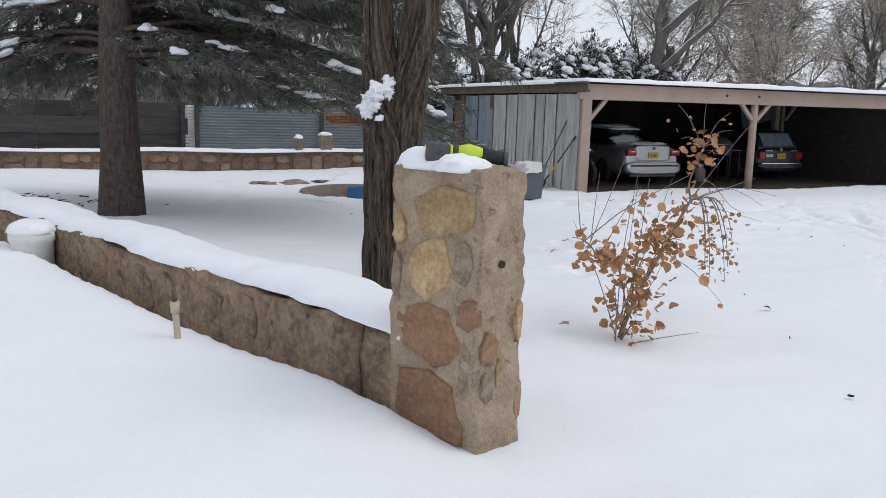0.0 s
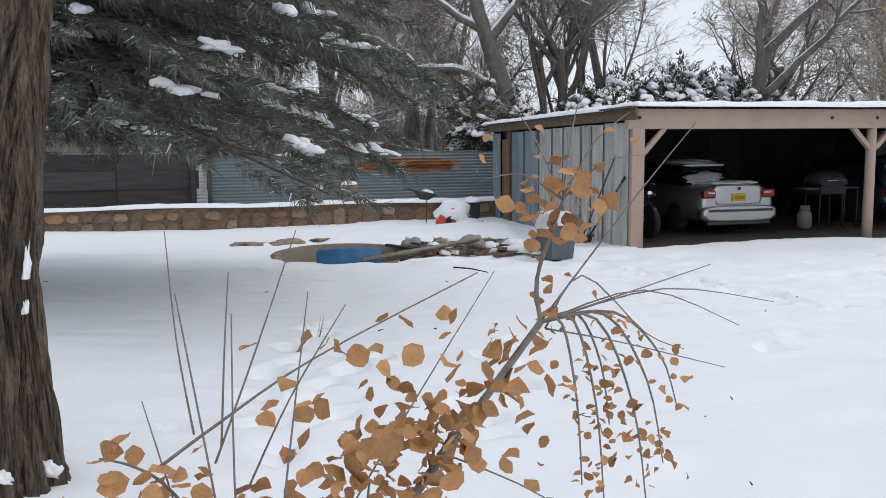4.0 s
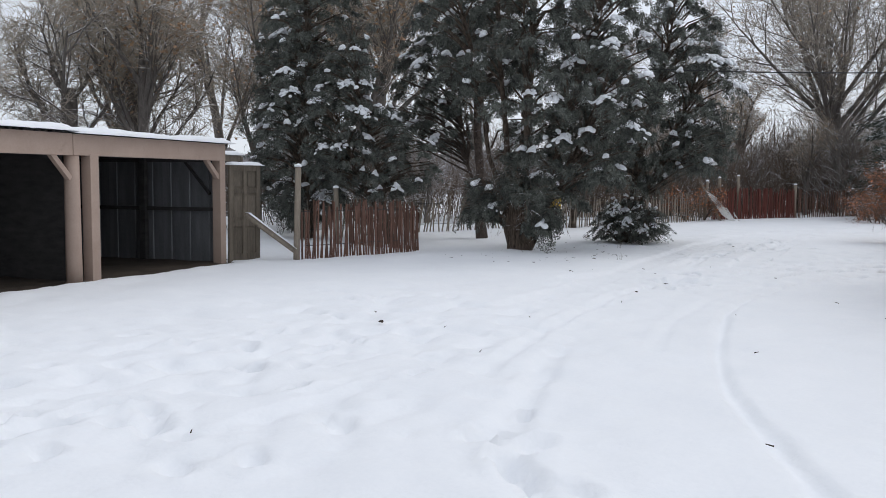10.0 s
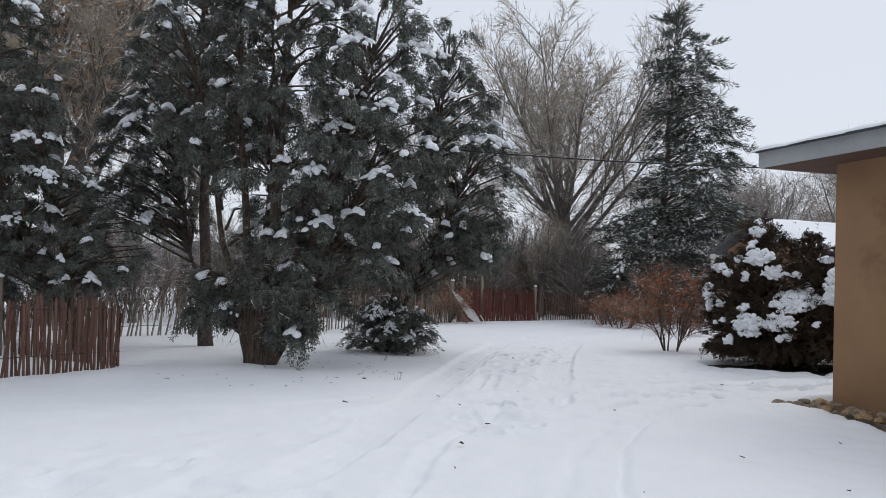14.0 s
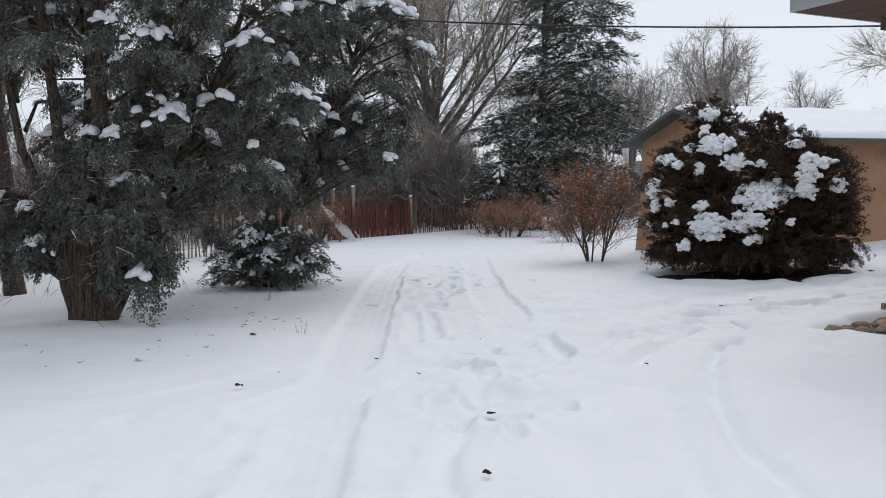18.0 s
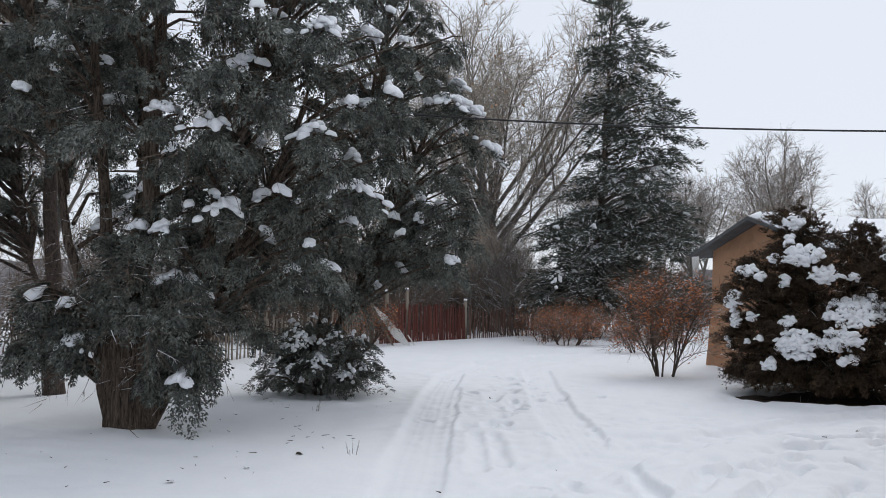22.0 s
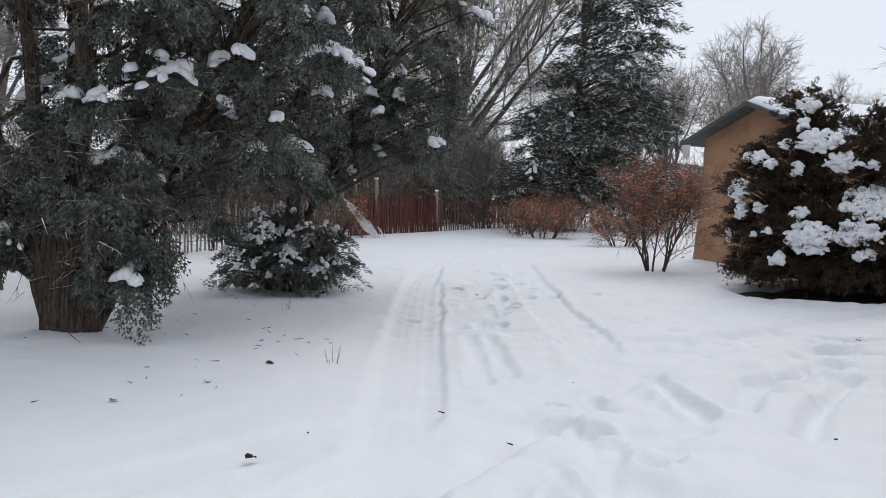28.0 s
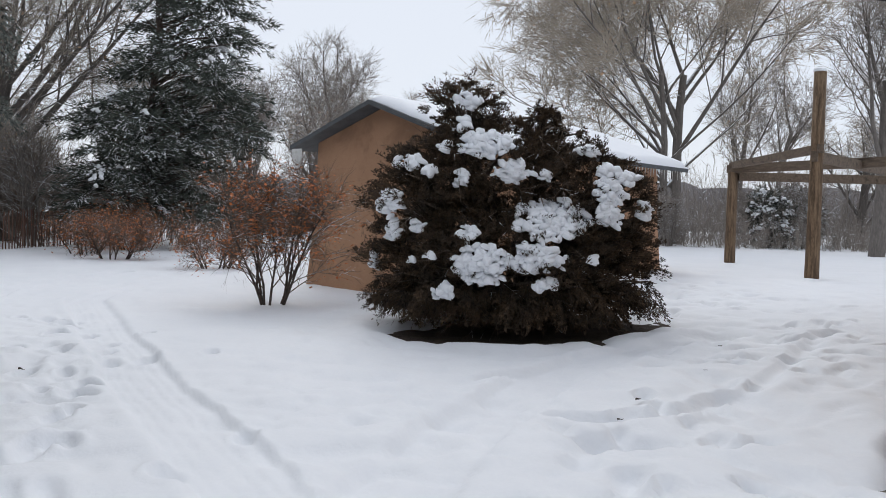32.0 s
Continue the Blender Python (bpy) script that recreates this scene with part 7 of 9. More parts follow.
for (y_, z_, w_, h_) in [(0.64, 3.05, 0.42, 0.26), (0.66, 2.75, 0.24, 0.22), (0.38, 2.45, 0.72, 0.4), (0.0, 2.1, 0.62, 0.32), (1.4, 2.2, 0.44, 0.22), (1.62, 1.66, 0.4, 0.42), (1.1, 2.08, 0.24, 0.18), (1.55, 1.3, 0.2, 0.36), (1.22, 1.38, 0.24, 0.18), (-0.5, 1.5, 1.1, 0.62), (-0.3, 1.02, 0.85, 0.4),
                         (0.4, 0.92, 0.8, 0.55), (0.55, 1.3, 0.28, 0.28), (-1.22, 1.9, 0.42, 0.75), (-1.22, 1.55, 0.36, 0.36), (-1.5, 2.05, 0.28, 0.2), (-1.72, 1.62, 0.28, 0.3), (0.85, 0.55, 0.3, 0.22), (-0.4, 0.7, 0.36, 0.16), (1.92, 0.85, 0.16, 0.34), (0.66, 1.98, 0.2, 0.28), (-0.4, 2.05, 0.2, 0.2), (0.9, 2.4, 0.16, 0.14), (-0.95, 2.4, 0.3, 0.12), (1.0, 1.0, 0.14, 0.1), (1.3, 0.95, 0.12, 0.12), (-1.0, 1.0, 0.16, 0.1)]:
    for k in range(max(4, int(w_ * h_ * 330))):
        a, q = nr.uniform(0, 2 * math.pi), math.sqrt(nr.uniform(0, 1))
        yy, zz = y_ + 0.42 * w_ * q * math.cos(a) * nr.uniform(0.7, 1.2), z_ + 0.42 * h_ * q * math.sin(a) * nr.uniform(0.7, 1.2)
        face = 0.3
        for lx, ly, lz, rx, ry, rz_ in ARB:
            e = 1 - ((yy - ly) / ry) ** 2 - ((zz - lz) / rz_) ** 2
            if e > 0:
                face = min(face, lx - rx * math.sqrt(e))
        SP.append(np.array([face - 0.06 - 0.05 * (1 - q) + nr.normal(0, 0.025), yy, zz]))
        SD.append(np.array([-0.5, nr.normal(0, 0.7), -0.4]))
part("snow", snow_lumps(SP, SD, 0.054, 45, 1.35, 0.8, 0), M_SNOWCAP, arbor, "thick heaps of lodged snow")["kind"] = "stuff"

# red-leaved shrubs by the drive
def leafy_shrub(name, seed, height, spread, stems, leaves, leaf_mat, leaf_size, label, twig_mat):
    r, nr_ = random.Random(seed), np.random.RandomState(seed)
    tips, twigs = [], Tubes()
    ob = thing(name, pose(0, 0, 0), label, "shrub")
    for s in range(stems):
        a = r.uniform(0, 6.28)
        stem = Tubes()
        grow(r, stem, twigs, Vector((0.25 * math.cos(a) * spread, 0.25 * math.sin(a) * spread, -0.1)), Vector((spread * 0.45 * math.cos(a), spread * 0.45 * math.sin(a), 1)).normalized(), height * 0.55, 0.024, 0, dict(SCRUB, limb_levels=1), tips)
        part("stem", stem.mesh("stem"), M_BARK_P, ob)
    part("limbwork", twigs.mesh("limbwork"), twig_mat, ob)["kind"] = "stuff"
    part("twig_spray", twig_fans(tips, 5, 0.3 * height / 2, seed, 0, 0.004, 2), twig_mat, ob)["kind"] = "stuff"
    pick = nr_.randint(0, len(tips), leaves)
    part("foliage", leaf_cards([tuple(tips[k][0] + Vector(nr_.normal(0, 0.09, 3)) * spread) for k in pick], leaf_size, nr_), leaf_mat, ob, "dry red-brown leaves")["kind"] = "stuff"
    return ob


at(leafy_shrub("maple_shrub", 51, 3.3, 0.62, 9, 3600, M_RED_LEAF, 0.055, "many-stemmed maple shrub with dry red-brown leaves", M_TWIG_BROWN), 37.2, 12.3)
red_low = at(leafy_shrub("red_shrub", 53, 1.9, 1.35, 11, 2400, M_RED_LEAF, 0.055, "low spreading shrub with dry red-brown leaves", M_TWIG_BROWN), 50.0, 14.7)
again(red_low, 52.5, 15.6, 80, 1.05)
again(red_low, 47.2, 21.9, 190, 1.15)
again(red_low, 55.5, 14.0, 250, 1.3)
again(red_low, 46.0, 12.3, 30, 0.9)

# tall far trees
cotton = at(bare_tree("cottonwood", 64, 23.8, 0.38, FANNED, "tall bare cottonwood with rising fan of grey limbs", trunk_part=0.28, stems=1, fan=7, twig=1.0, width=0.014, splay=0.08, sub=3, twig_mat=M_TWIG_TAN, leaves=900, leaf_mat=M_DRYLEAF_FAR, leaf_size=0.13), 62.0, 18.8, 40)
spruce = at(bough_tree("spruce", 63, [(0, -0.4, 15.0, 0.9, 0.85, 1.5), (0, -0.9, 12.8, 1.3, 1.5, 1.7), (0, -1.3, 10.6, 1.5, 2.0, 1.6), (0, -1.7, 8.6, 1.6, 2.4, 1.5), (0, -0.8, 6.4, 2.0, 2.7, 1.6), (0, 0.2, 4.2, 2.3, 3.0, 1.6), (0, 0.9, 2.3, 2.0, 2.4, 1.2), (0, -2.6, 4.8, 1.4, 1.6, 1.3), (0, -2.0, 2.4, 1.6, 2.0, 1.2)],
                      [(0, 0.3, 0, -0.5, 16.2, 0.2)], 280, "tall dark pine-like spruce lightly dusted with snow", 0.13, M_SPRUCE, M_BARK_P, gap=0.7, inner=0.35, plumes=10, blades=26, plume=0.75, fat=0.14, blade=0.26, width=0.026, hang=0.15, ridge=1.1, spread=0.75, low=0.9, snow_size=0.17, snow_n=5, bare=200, plain=5, top=13.5), 57.3, 13.4)


# ---- vehicles under the carport ----
def loft(rows, n=20, power=3.2):
    """A body lofted along y from rows (y, half width, z low, z high, power)."""
    bm = bmesh.new()
    rings = []
    for y, w, z0, z1 in rows:
        ring = []
        for k in range(n):
            a = 2 * math.pi * (k + 0.5) / n
            q = (abs(math.cos(a)) ** power + abs(math.sin(a)) ** power) ** (-1 / power)
            ring.append(bm.verts.new((math.cos(a) * q * w, y, (z0 + z1) / 2 + math.sin(a) * q * (z1 - z0) / 2)))
        rings.append(ring)
    for a, b in zip(rings, rings[1:]):
        for k in range(n):
            bm.faces.new((a[k], a[(k + 1) % n], b[(k + 1) % n], b[k])).smooth = True
    bm.faces.new(rings[0])
    bm.faces.new(rings[-1][::-1])
    bmesh.ops.recalc_face_normals(bm, faces=bm.faces)
    return bm


def wheel(parent, x, y, r=0.32, w=0.2):
    t = part("wheel", lathe([(r * 0.62, -w / 2), (r * 0.92, -w / 2), (r, -w * 0.35), (r, w * 0.35), (r * 0.92, w / 2), (r * 0.62, w / 2)], 24), M_BLACKRUB, parent, "", pose(x, y, r, 0, 90, 0))
    part("rim", lathe([(r * 0.62, -w * 0.42), (r * 0.55, -w * 0.48), (r * 0.15, -w * 0.44), (r * 0.12, w * 0.44), (r * 0.55, w * 0.48), (r * 0.62, w * 0.42)], 20), M_STEEL, t)


def number_plate(parent, x, y, z):
    p = part("number_plate", boxes(((x, y, z), (0.31, 0.012, 0.155)), bevel=0.003), M_PLATE, parent, "yellow number plate")
    part("characters", boxes(*[((x - 0.1 + 0.04 * k, y - 0.008, z - 0.005), (0.024, 0.004, 0.07)) for k in range(6)], bevel=0), M_PLATE_INK, p)


sedan = thing("silver_sedan", CM @ pose(3.2, 1.35, -0.03), "silver saloon car parked nose-in, snow on boot and roof", "car")
part("body", loft([(0.02, 0.76, 0.34, 0.86), (0.06, 0.83, 0.28, 0.98), (0.3, 0.87, 0.22, 1.02), (0.9, 0.89, 0.2, 1.02), (1.3, 0.89, 0.2, 0.98), (2.6, 0.89, 0.2, 0.97), (3.5, 0.88, 0.2, 0.95), (4.3, 0.84, 0.22, 0.85), (4.7, 0.7, 0.3, 0.7)], 24, 4.0), M_CAR_SILVER, sedan)
part("cabin_glass", loft([(0.85, 0.66, 0.9, 1.0), (1.35, 0.64, 0.9, 1.36), (1.8, 0.62, 0.9, 1.4), (2.7, 0.62, 0.9, 1.41), (3.5, 0.66, 0.9, 0.98)], 20, 3.5), M_GLASS, sedan)
part("roof", loft([(1.3, 0.5, 1.36, 1.4), (1.5, 0.6, 1.36, 1.435), (2.6, 0.6, 1.37, 1.445), (2.95, 0.5, 1.33, 1.37)], 20, 3.0), M_CAR_SILVER, sedan)
part("boot_lid", loft([(0.012, 0.5, 0.64, 0.97), (0.02, 0.56, 0.61, 1.01), (0.08, 0.58, 0.62, 1.03)], 20, 9.0), M_CAR_SILVER, sedan)
part("bumper", loft([(-0.09, 0.78, 0.3, 0.58), (-0.06, 0.86, 0.27, 0.6), (0.12, 0.89, 0.25, 0.6)], 20, 5.0), M_CAR_SILVER, sedan)
part("bumper_strip", boxes(((0, -0.1, 0.5), (1.5, 0.02, 0.05))), M_DARKGREY, sedan)
part("valance", boxes(((0, 0.0, 0.26), (1.45, 0.1, 0.1))), M_DARKGREY, sedan)
for s in (-1, 1):
    part("tail_lamp", boxes(((s * 0.69, 0.03, 0.83), (0.29, 0.14, 0.17)), bevel=0.045), M_LAMP_RED, sedan, "red tail lamp")
    part("reversing_lens", boxes(((s * 0.66, -0.041, 0.86), (0.16, 0.01, 0.035)), bevel=0.004), M_WHITE, sedan)
    for y in (1.0, 3.75):
        wheel(sedan, s * 0.8, y)
    part("mirror", lump(0.09, 0.07, 0.07, 3), M_CAR_SILVER, sedan, "", pose(s * 1.0, 3.0, 1.0), True)
number_plate(sedan, 0, -0.012, 0.76)
part("badge", rods(((0, -0.012, 0.94), (0, -0.022, 0.94), 0.036), sides=16), M_DARKGREY, sedan)
part("snow", lump(0.62, 0.36, 0.06, 5, 0.5), M_SNOWCAP, sedan, "snow lying on the boot lid", pose(0.02, 0.42, 1.03), True)
part("snow", lump(0.42, 0.24, 0.06, 8, 0.9), M_SNOWCAP, sedan, "snow on the rear window", pose(-0.2, 0.92, 1.1, 32, 0, 0), True)
part("snow", lump(0.58, 0.62, 0.05, 7, 0.3), M_SNOWCAP, sedan, "snow on the roof", pose(0, 2.0, 1.45), True)

wagon = thing("dark_estate_car", CM @ pose(8.15, 1.9, -0.03), "dark blue estate car parked nose-in", "car")
part("body", loft([(0.0, 0.74, 0.3, 0.84), (0.05, 0.82, 0.26, 0.94), (0.5, 0.86, 0.2, 0.96), (2.4, 0.87, 0.2, 0.95), (3.5, 0.86, 0.2, 0.92), (4.5, 0.76, 0.3, 0.75)], 24, 4.5), M_CAR_DARK, wagon)
part("cabin", loft([(0.1, 0.74, 0.85, 0.98), (0.42, 0.68, 0.85, 1.4), (0.7, 0.66, 0.85, 1.45), (2.5, 0.66, 0.85, 1.46), (3.3, 0.7, 0.85, 0.95)], 20, 4.5), M_CAR_DARK, wagon)
bm = boxes(((0, 0, 0), (1.14, 0.012, 0.44)), bevel=0.004)
bm.transform(Matrix.Translation((0, 0.215, 1.16)) @ Matrix.Rotation(radians(-35), 4, "X"))
# the pane takes the pale bluish sheet colour, not the dark glass
part("rear_window", bm, M_GALV_BLUE, wagon, "pale bluish rear window")
part("bumper", loft([(-0.1, 0.74, 0.36, 0.52), (-0.06, 0.82, 0.32, 0.54), (0.1, 0.86, 0.32, 0.54)], 20, 5.0), M_CAR_DARK, wagon)
part("bumper_trim", boxes(((0, -0.105, 0.5), (1.5, 0.012, 0.03))), M_CHROME, wagon)
for s in (-1, 1):
    part("tail_lamp", boxes(((s * 0.7, 0.0, 0.72), (0.22, 0.1, 0.2)), bevel=0.02), M_LAMP_RED, wagon)
    for y in (0.95, 3.6):
        wheel(wagon, s * 0.77, y)
number_plate(wagon, 0.02, -0.03, 0.7)
part("sticker", boxes(((-0.42, -0.02, 0.72), (0.26, 0.01, 0.09)), bevel=0), M_WHITE, wagon, "white bumper sticker")
part("script_badge", boxes(((-0.45, -0.015, 0.86), (0.26, 0.008, 0.035)), bevel=0), M_STEEL, wagon)
part("script_badge", boxes(((0.5, -0.015, 0.86), (0.2, 0.008, 0.03)), bevel=0), M_STEEL, wagon)
part("star_badge", rods(((0, -0.01, 0.89), (0, -0.025, 0.89), 0.045), sides=16), M_STEEL, wagon)
part("wiper", rods(((-0.05, 0.02, 0.97), (0.45, 0.04, 1.0), 0.008)), M_DARKGREY, wagon)

bike = thing("motorcycle", CM @ pose(1.02, 1.1, -0.02, 0, 0, 6), "black motorcycle with chrome headlamp, parked facing out", "motorcycle")
for y in (0.0, 1.45):
    t = part("wheel", lathe([(0.24, -0.05), (0.31, -0.055), (0.33, 0), (0.31, 0.055), (0.24, 0.05)], 28), M_BLACKRUB, bike, "", pose(0, y, 0.33, 0, 90, 0))
    part("rim", lathe([(0.235, -0.03), (0.225, -0.03), (0.225, 0.03), (0.235, 0.03)], 28), M_CHROME, t)
    for k in range(9):
        a = 2 * math.pi * k / 9
        part("spoke", rods(((0, 0, 0), (0.23 * math.cos(a), 0.23 * math.sin(a), 0), 0.006), sides=5), M_STEEL, t)
for s in (-1, 1):
    part("fork_leg", rods(((s * 0.09, 0.0, 0.33), (s * 0.09, 0.28, 0.98), 0.024)), M_CHROME, bike)
    part("indicator", lump(0.035, 0.045, 0.035, 2), M_REDPAINT, bike, "", pose(s * 0.22, 0.16, 0.85), True)
part("handlebar", rods(((-0.4, 0.42, 1.06), (0.4, 0.42, 1.06), 0.014), ((-0.4, 0.42, 1.06), (-0.46, 0.5, 1.02), 0.02), ((0.4, 0.42, 1.06), (0.46, 0.5, 1.02), 0.02)), M_CHROME, bike)
lampb = part("headlamp", lathe([(0.02, 0.12), (0.08, 0.09), (0.105, 0.0), (0.1, -0.02)], 20), M_CHROME, bike, "", pose(0, 0.06, 0.9, 90, 0, 0))
part("lens", lathe([(0.095, -0.022), (0.06, -0.04), (0.01, -0.045)], 20), M_WHITE, lampb)
part("tank", loft([(0.4, 0.08, 0.8, 0.9), (0.55, 0.16, 0.72, 0.98), (0.8, 0.15, 0.72, 0.95), (0.95, 0.08, 0.75, 0.86)], 14, 2.4), M_CAR_DARK, bike)
part("seat", loft([(0.9, 0.1, 0.7, 0.8), (1.1, 0.15, 0.68, 0.8), (1.5, 0.13, 0.72, 0.86), (1.7, 0.08, 0.74, 0.84)], 14, 3.0), M_BLACKRUB, bike)
part("engine", boxes(((0, 0.7, 0.45), (0.26, 0.45, 0.4), None), ((0, 0.55, 0.68), (0.2, 0.16, 0.2)), bevel=0.03), M_DARKMETAL, bike)
part("front_guard", loft([(-0.22, 0.04, 0.55, 0.6), (-0.05, 0.07, 0.66, 0.72), (0.15, 0.07, 0.66, 0.71)], 10, 2.5), M_CAR_DARK, bike)
part("exhaust", rods(((0.16, 0.6, 0.3), (0.18, 1.6, 0.32), 0.04)), M_CHROME, bike)

grill = thing("gas_grill", CM @ pose(5.5, 1.6, -0.02, 0, 0, 6), "black gas barbecue on a cart under the carport", "grill")
part("hood", loft([(-0.25, 0.36, 0.92, 1.1), (-0.1, 0.38, 0.9, 1.24), (0.15, 0.38, 0.9, 1.26), (0.28, 0.36, 0.92, 1.12)], 16, 3.5), M_DARKMETAL, grill)
part("firebox", boxes(((0, 0, 0.84), (0.72, 0.48, 0.18)), bevel=0.03), M_DARKMETAL, grill)
part("side_shelf", boxes(((0.55, 0, 0.88), (0.4, 0.42, 0.03))), M_DARKGREY, grill)
part("side_shelf", boxes(((-0.55, 0, 0.88), (0.35, 0.42, 0.03))), M_DARKGREY, grill)
for x in (-0.34, 0.34, 0.7):
    for y in (-0.2, 0.2):
        part("leg", rods(((x, y, 0.0), (x, y, 0.87), 0.018)), M_DARKMETAL, grill)
part("lid_handle", rods(((-0.25, -0.3, 1.05), (0.25, -0.3, 1.05), 0.014)), M_STEEL, grill)
tank = thing("propane_tank", CM @ pose(5.12, 1.75, -0.02), "white propane cylinder on the dirt", "gas cylinder")
part("cylinder", lathe([(0.1, 0.0), (0.115, 0.03), (0.15, 0.06), (0.155, 0.2), (0.155, 0.3), (0.12, 0.38), (0.04, 0.41)], 24), M_TANK_SHADED, tank)
part("collar", lathe([(0.1, 0.39), (0.105, 0.5), (0.095, 0.5), (0.09, 0.39)], 20), M_TANK_SHADED, tank)
part("valve", rods(((0, 0, 0.41), (0, 0, 0.47), 0.03), ((0, -0.06, 0.46), (0, 0.02, 0.46), 0.02)), M_STEEL, tank)

# ---- clutter by the shed ----
bx_, by_ = 5.12, 18.15
bin_ = thing("rubbish_bin", pose(bx_, by_, gz(bx_, by_) - 0.02, 0, 0, 20), "square grey plastic bin with a white cloth over its rim", "bin")
bm = bmesh.new()
rg = []
for z, h, o in ((0.0, 0.22, 0), (0.66, 0.27, 0), (0.68, 0.285, 0), (0.72, 0.285, 0), (0.72, 0.26, 0), (0.1, 0.2, 0)):
    rg.append([bm.verts.new((sx * h, sy * h * 0.95, z)) for sx, sy in ((-1, -1), (1, -1), (1, 1), (-1, 1))])
for a, b in zip(rg, rg[1:]):
    for k in range(4):
        bm.faces.new((a[k], a[(k + 1) % 4], b[(k + 1) % 4], b[k]))
bm.faces.new(rg[0][::-1])
bm.faces.new(rg[-1])
bmesh.ops.bevel(bm, geom=[e for e in bm.edges if abs(e.verts[0].co.z - e.verts[1].co.z) > 0.3], offset=0.03, segments=3, affect="EDGES")
part("tub", bm, M_BIN, bin_)
cloth = bmesh.new()
bmesh.ops.create_grid(cloth, x_segments=22, y_segments=22, size=0.3)
for v in cloth.verts:
    x, y = v.co.x - 0.2, v.co.y - 0.2
    ox, oy = max(-x - 0.29, 0), max(-y - 0.285, 0)
    crease = 0.03 * noise.noise(Vector((x * 7, y * 7, 1))) + 0.015 * noise.noise(Vector((x * 19, y * 19, 2)))
    v.co = Vector((max(x, -0.3) - 0.25 * ox + crease * 0.6, max(y, -0.295) - 0.2 * oy + crease * 0.6, 0.735 + 0.05 * (1 - (x / 0.4) ** 2) + crease - 0.95 * max(ox, oy)))
part("cloth", cloth, M_FELT, bin_, "rumpled white cloth", None, True)
side = thing("plastic_tub", pose(4.86, 18.3, gz(4.86, 18.3) - 0.1, 0, 0, 30), "small grey plastic tub beside the bin", "tub")
part("tub", lathe([(0.14, 0), (0.17, 0.4), (0.175, 0.42), (0.16, 0.42), (0.13, 0.05)], 4), M_BIN, side)



def leaning(name, a, b, label, kind):
    """A long tool lying along the line from a to b, in the carport's frame; z of the thing runs up the shaft."""
    a, b = Vector(a), Vector(b)
    q = (b - a).to_track_quat("Z", "Y").to_matrix().to_4x4()
    return thing(name, CM @ Matrix.Translation(a) @ q, label, kind), (b - a).length


shovel, L_ = leaning("shovel", (-0.36, 1.15, -0.14), (-0.06, 0.05, 1.25), "yellow-shafted shovel leaning at the shed wall", "shovel")
part("blade", loft([(-0.012, 0.1, 0.0, 0.3), (0.012, 0.1, 0.0, 0.32)], 14, 3.0), M_DARKMETAL, shovel)
part("socket", rods(((0, 0, 0.28), (0, 0, 0.62), 0.02)), M_DARKMETAL, shovel)
part("shaft", rods(((0, 0, 0.6), (0, 0, 0.98), 0.022)), M_YELLOW, shovel, "yellow lower shaft")
part("shaft", rods(((0, 0, 0.98), (0, 0, L_), 0.02)), M_DARKGREY, shovel, "dark upper shaft")
part("grip", rods(((0, 0, L_ - 0.12), (0, 0, L_), 0.026)), M_BLACKRUB, shovel)
rake, L_ = leaning("broom", (-0.34, 1.37, -0.14), (-0.05, 0.47, 1.6), "long-handled broom leaning at the shed wall", "broom")
part("handle", rods(((0, 0, 0.2), (0, 0, L_), 0.015)), M_DARKGREY, rake)
part("head", loft([(-0.05, 0.16, 0.0, 0.26), (0.05, 0.16, 0.0, 0.24)], 12, 3.0), M_TIMBER, rake)
crate = thing("loose_board", CM @ pose(-0.42, 1.05, -0.02, 0, 62, 20), "short brown board half buried in the snow", "board")
part("board", boxes(((0, 0, 0.12), (0.05, 0.16, 0.3)), bevel=0.006), M_TIMBER, crate)
rs = random.Random(77)
for k in range(30):
    x, y = rs.uniform(2.6, 4.8), rs.uniform(18.4, 20.0)
    ln = rs.uniform(0.35, 1.1)
    b_ = thing("scrap_board", pose(x, y, gz(x, y) + 0.02 + rs.uniform(0, 0.07), rs.uniform(-6, 6), rs.uniform(-8, 8), rs.uniform(-40, 60)), "weathered scrap board lying in the snow", "board", "scrap wood heap")
    part("board", boxes(((0, 0, 0), (ln, rs.uniform(0.07, 0.18), rs.uniform(0.03, 0.06))), bevel=0.006), rs.choice((M_TIMBER_H, M_TIMBER_H, M_DARKBOARD, M_TIMBER)), b_)
for k, (x0, y0, x1, y1, r_) in enumerate(((1.95, 17.6, 3.9, 19.0, 0.03), (2.5, 18.2, 4.1, 19.2, 0.022), (2.55, 17.5, 3.0, 17.3, 0.03))):
    lg = thing("pole", pose(x0, y0, gz(x0, y0) + 0.05), "long weathered pole lying across the scrap heap", "pole", "scrap wood heap")
    part("shaft", rods(((0, 0, 0), (x1 - x0, y1 - y0, 0.16), r_, r_ * 0.8)), M_OLDWOOD if k < 2 else M_DARKMETAL, lg)
for k, (x, y, sx) in enumerate(((3.75, 19.2, 0.28), (2.7, 19.7, 0.2), (4.4, 19.6, 0.16), (3.2, 20.2, 0.14))):
    rk = thing("rock", pose(x, y, gz(x, y) + 0.05, 0, 0, 40 * k), "rounded grey rock on the scrap heap", "rock", "rocks")
    part("stone", lump(sx, sx * 0.8, sx * 0.85, 50 + k, 0.3), M_GRANITE, rk, "", None, True)
    part("snow_cap", lump(sx * 0.5, sx * 0.45, sx * 0.2, 60 + k), M_SNOWCAP, rk, "", pose(0.02, 0.05, sx * 0.75), True) if k > 0 else None

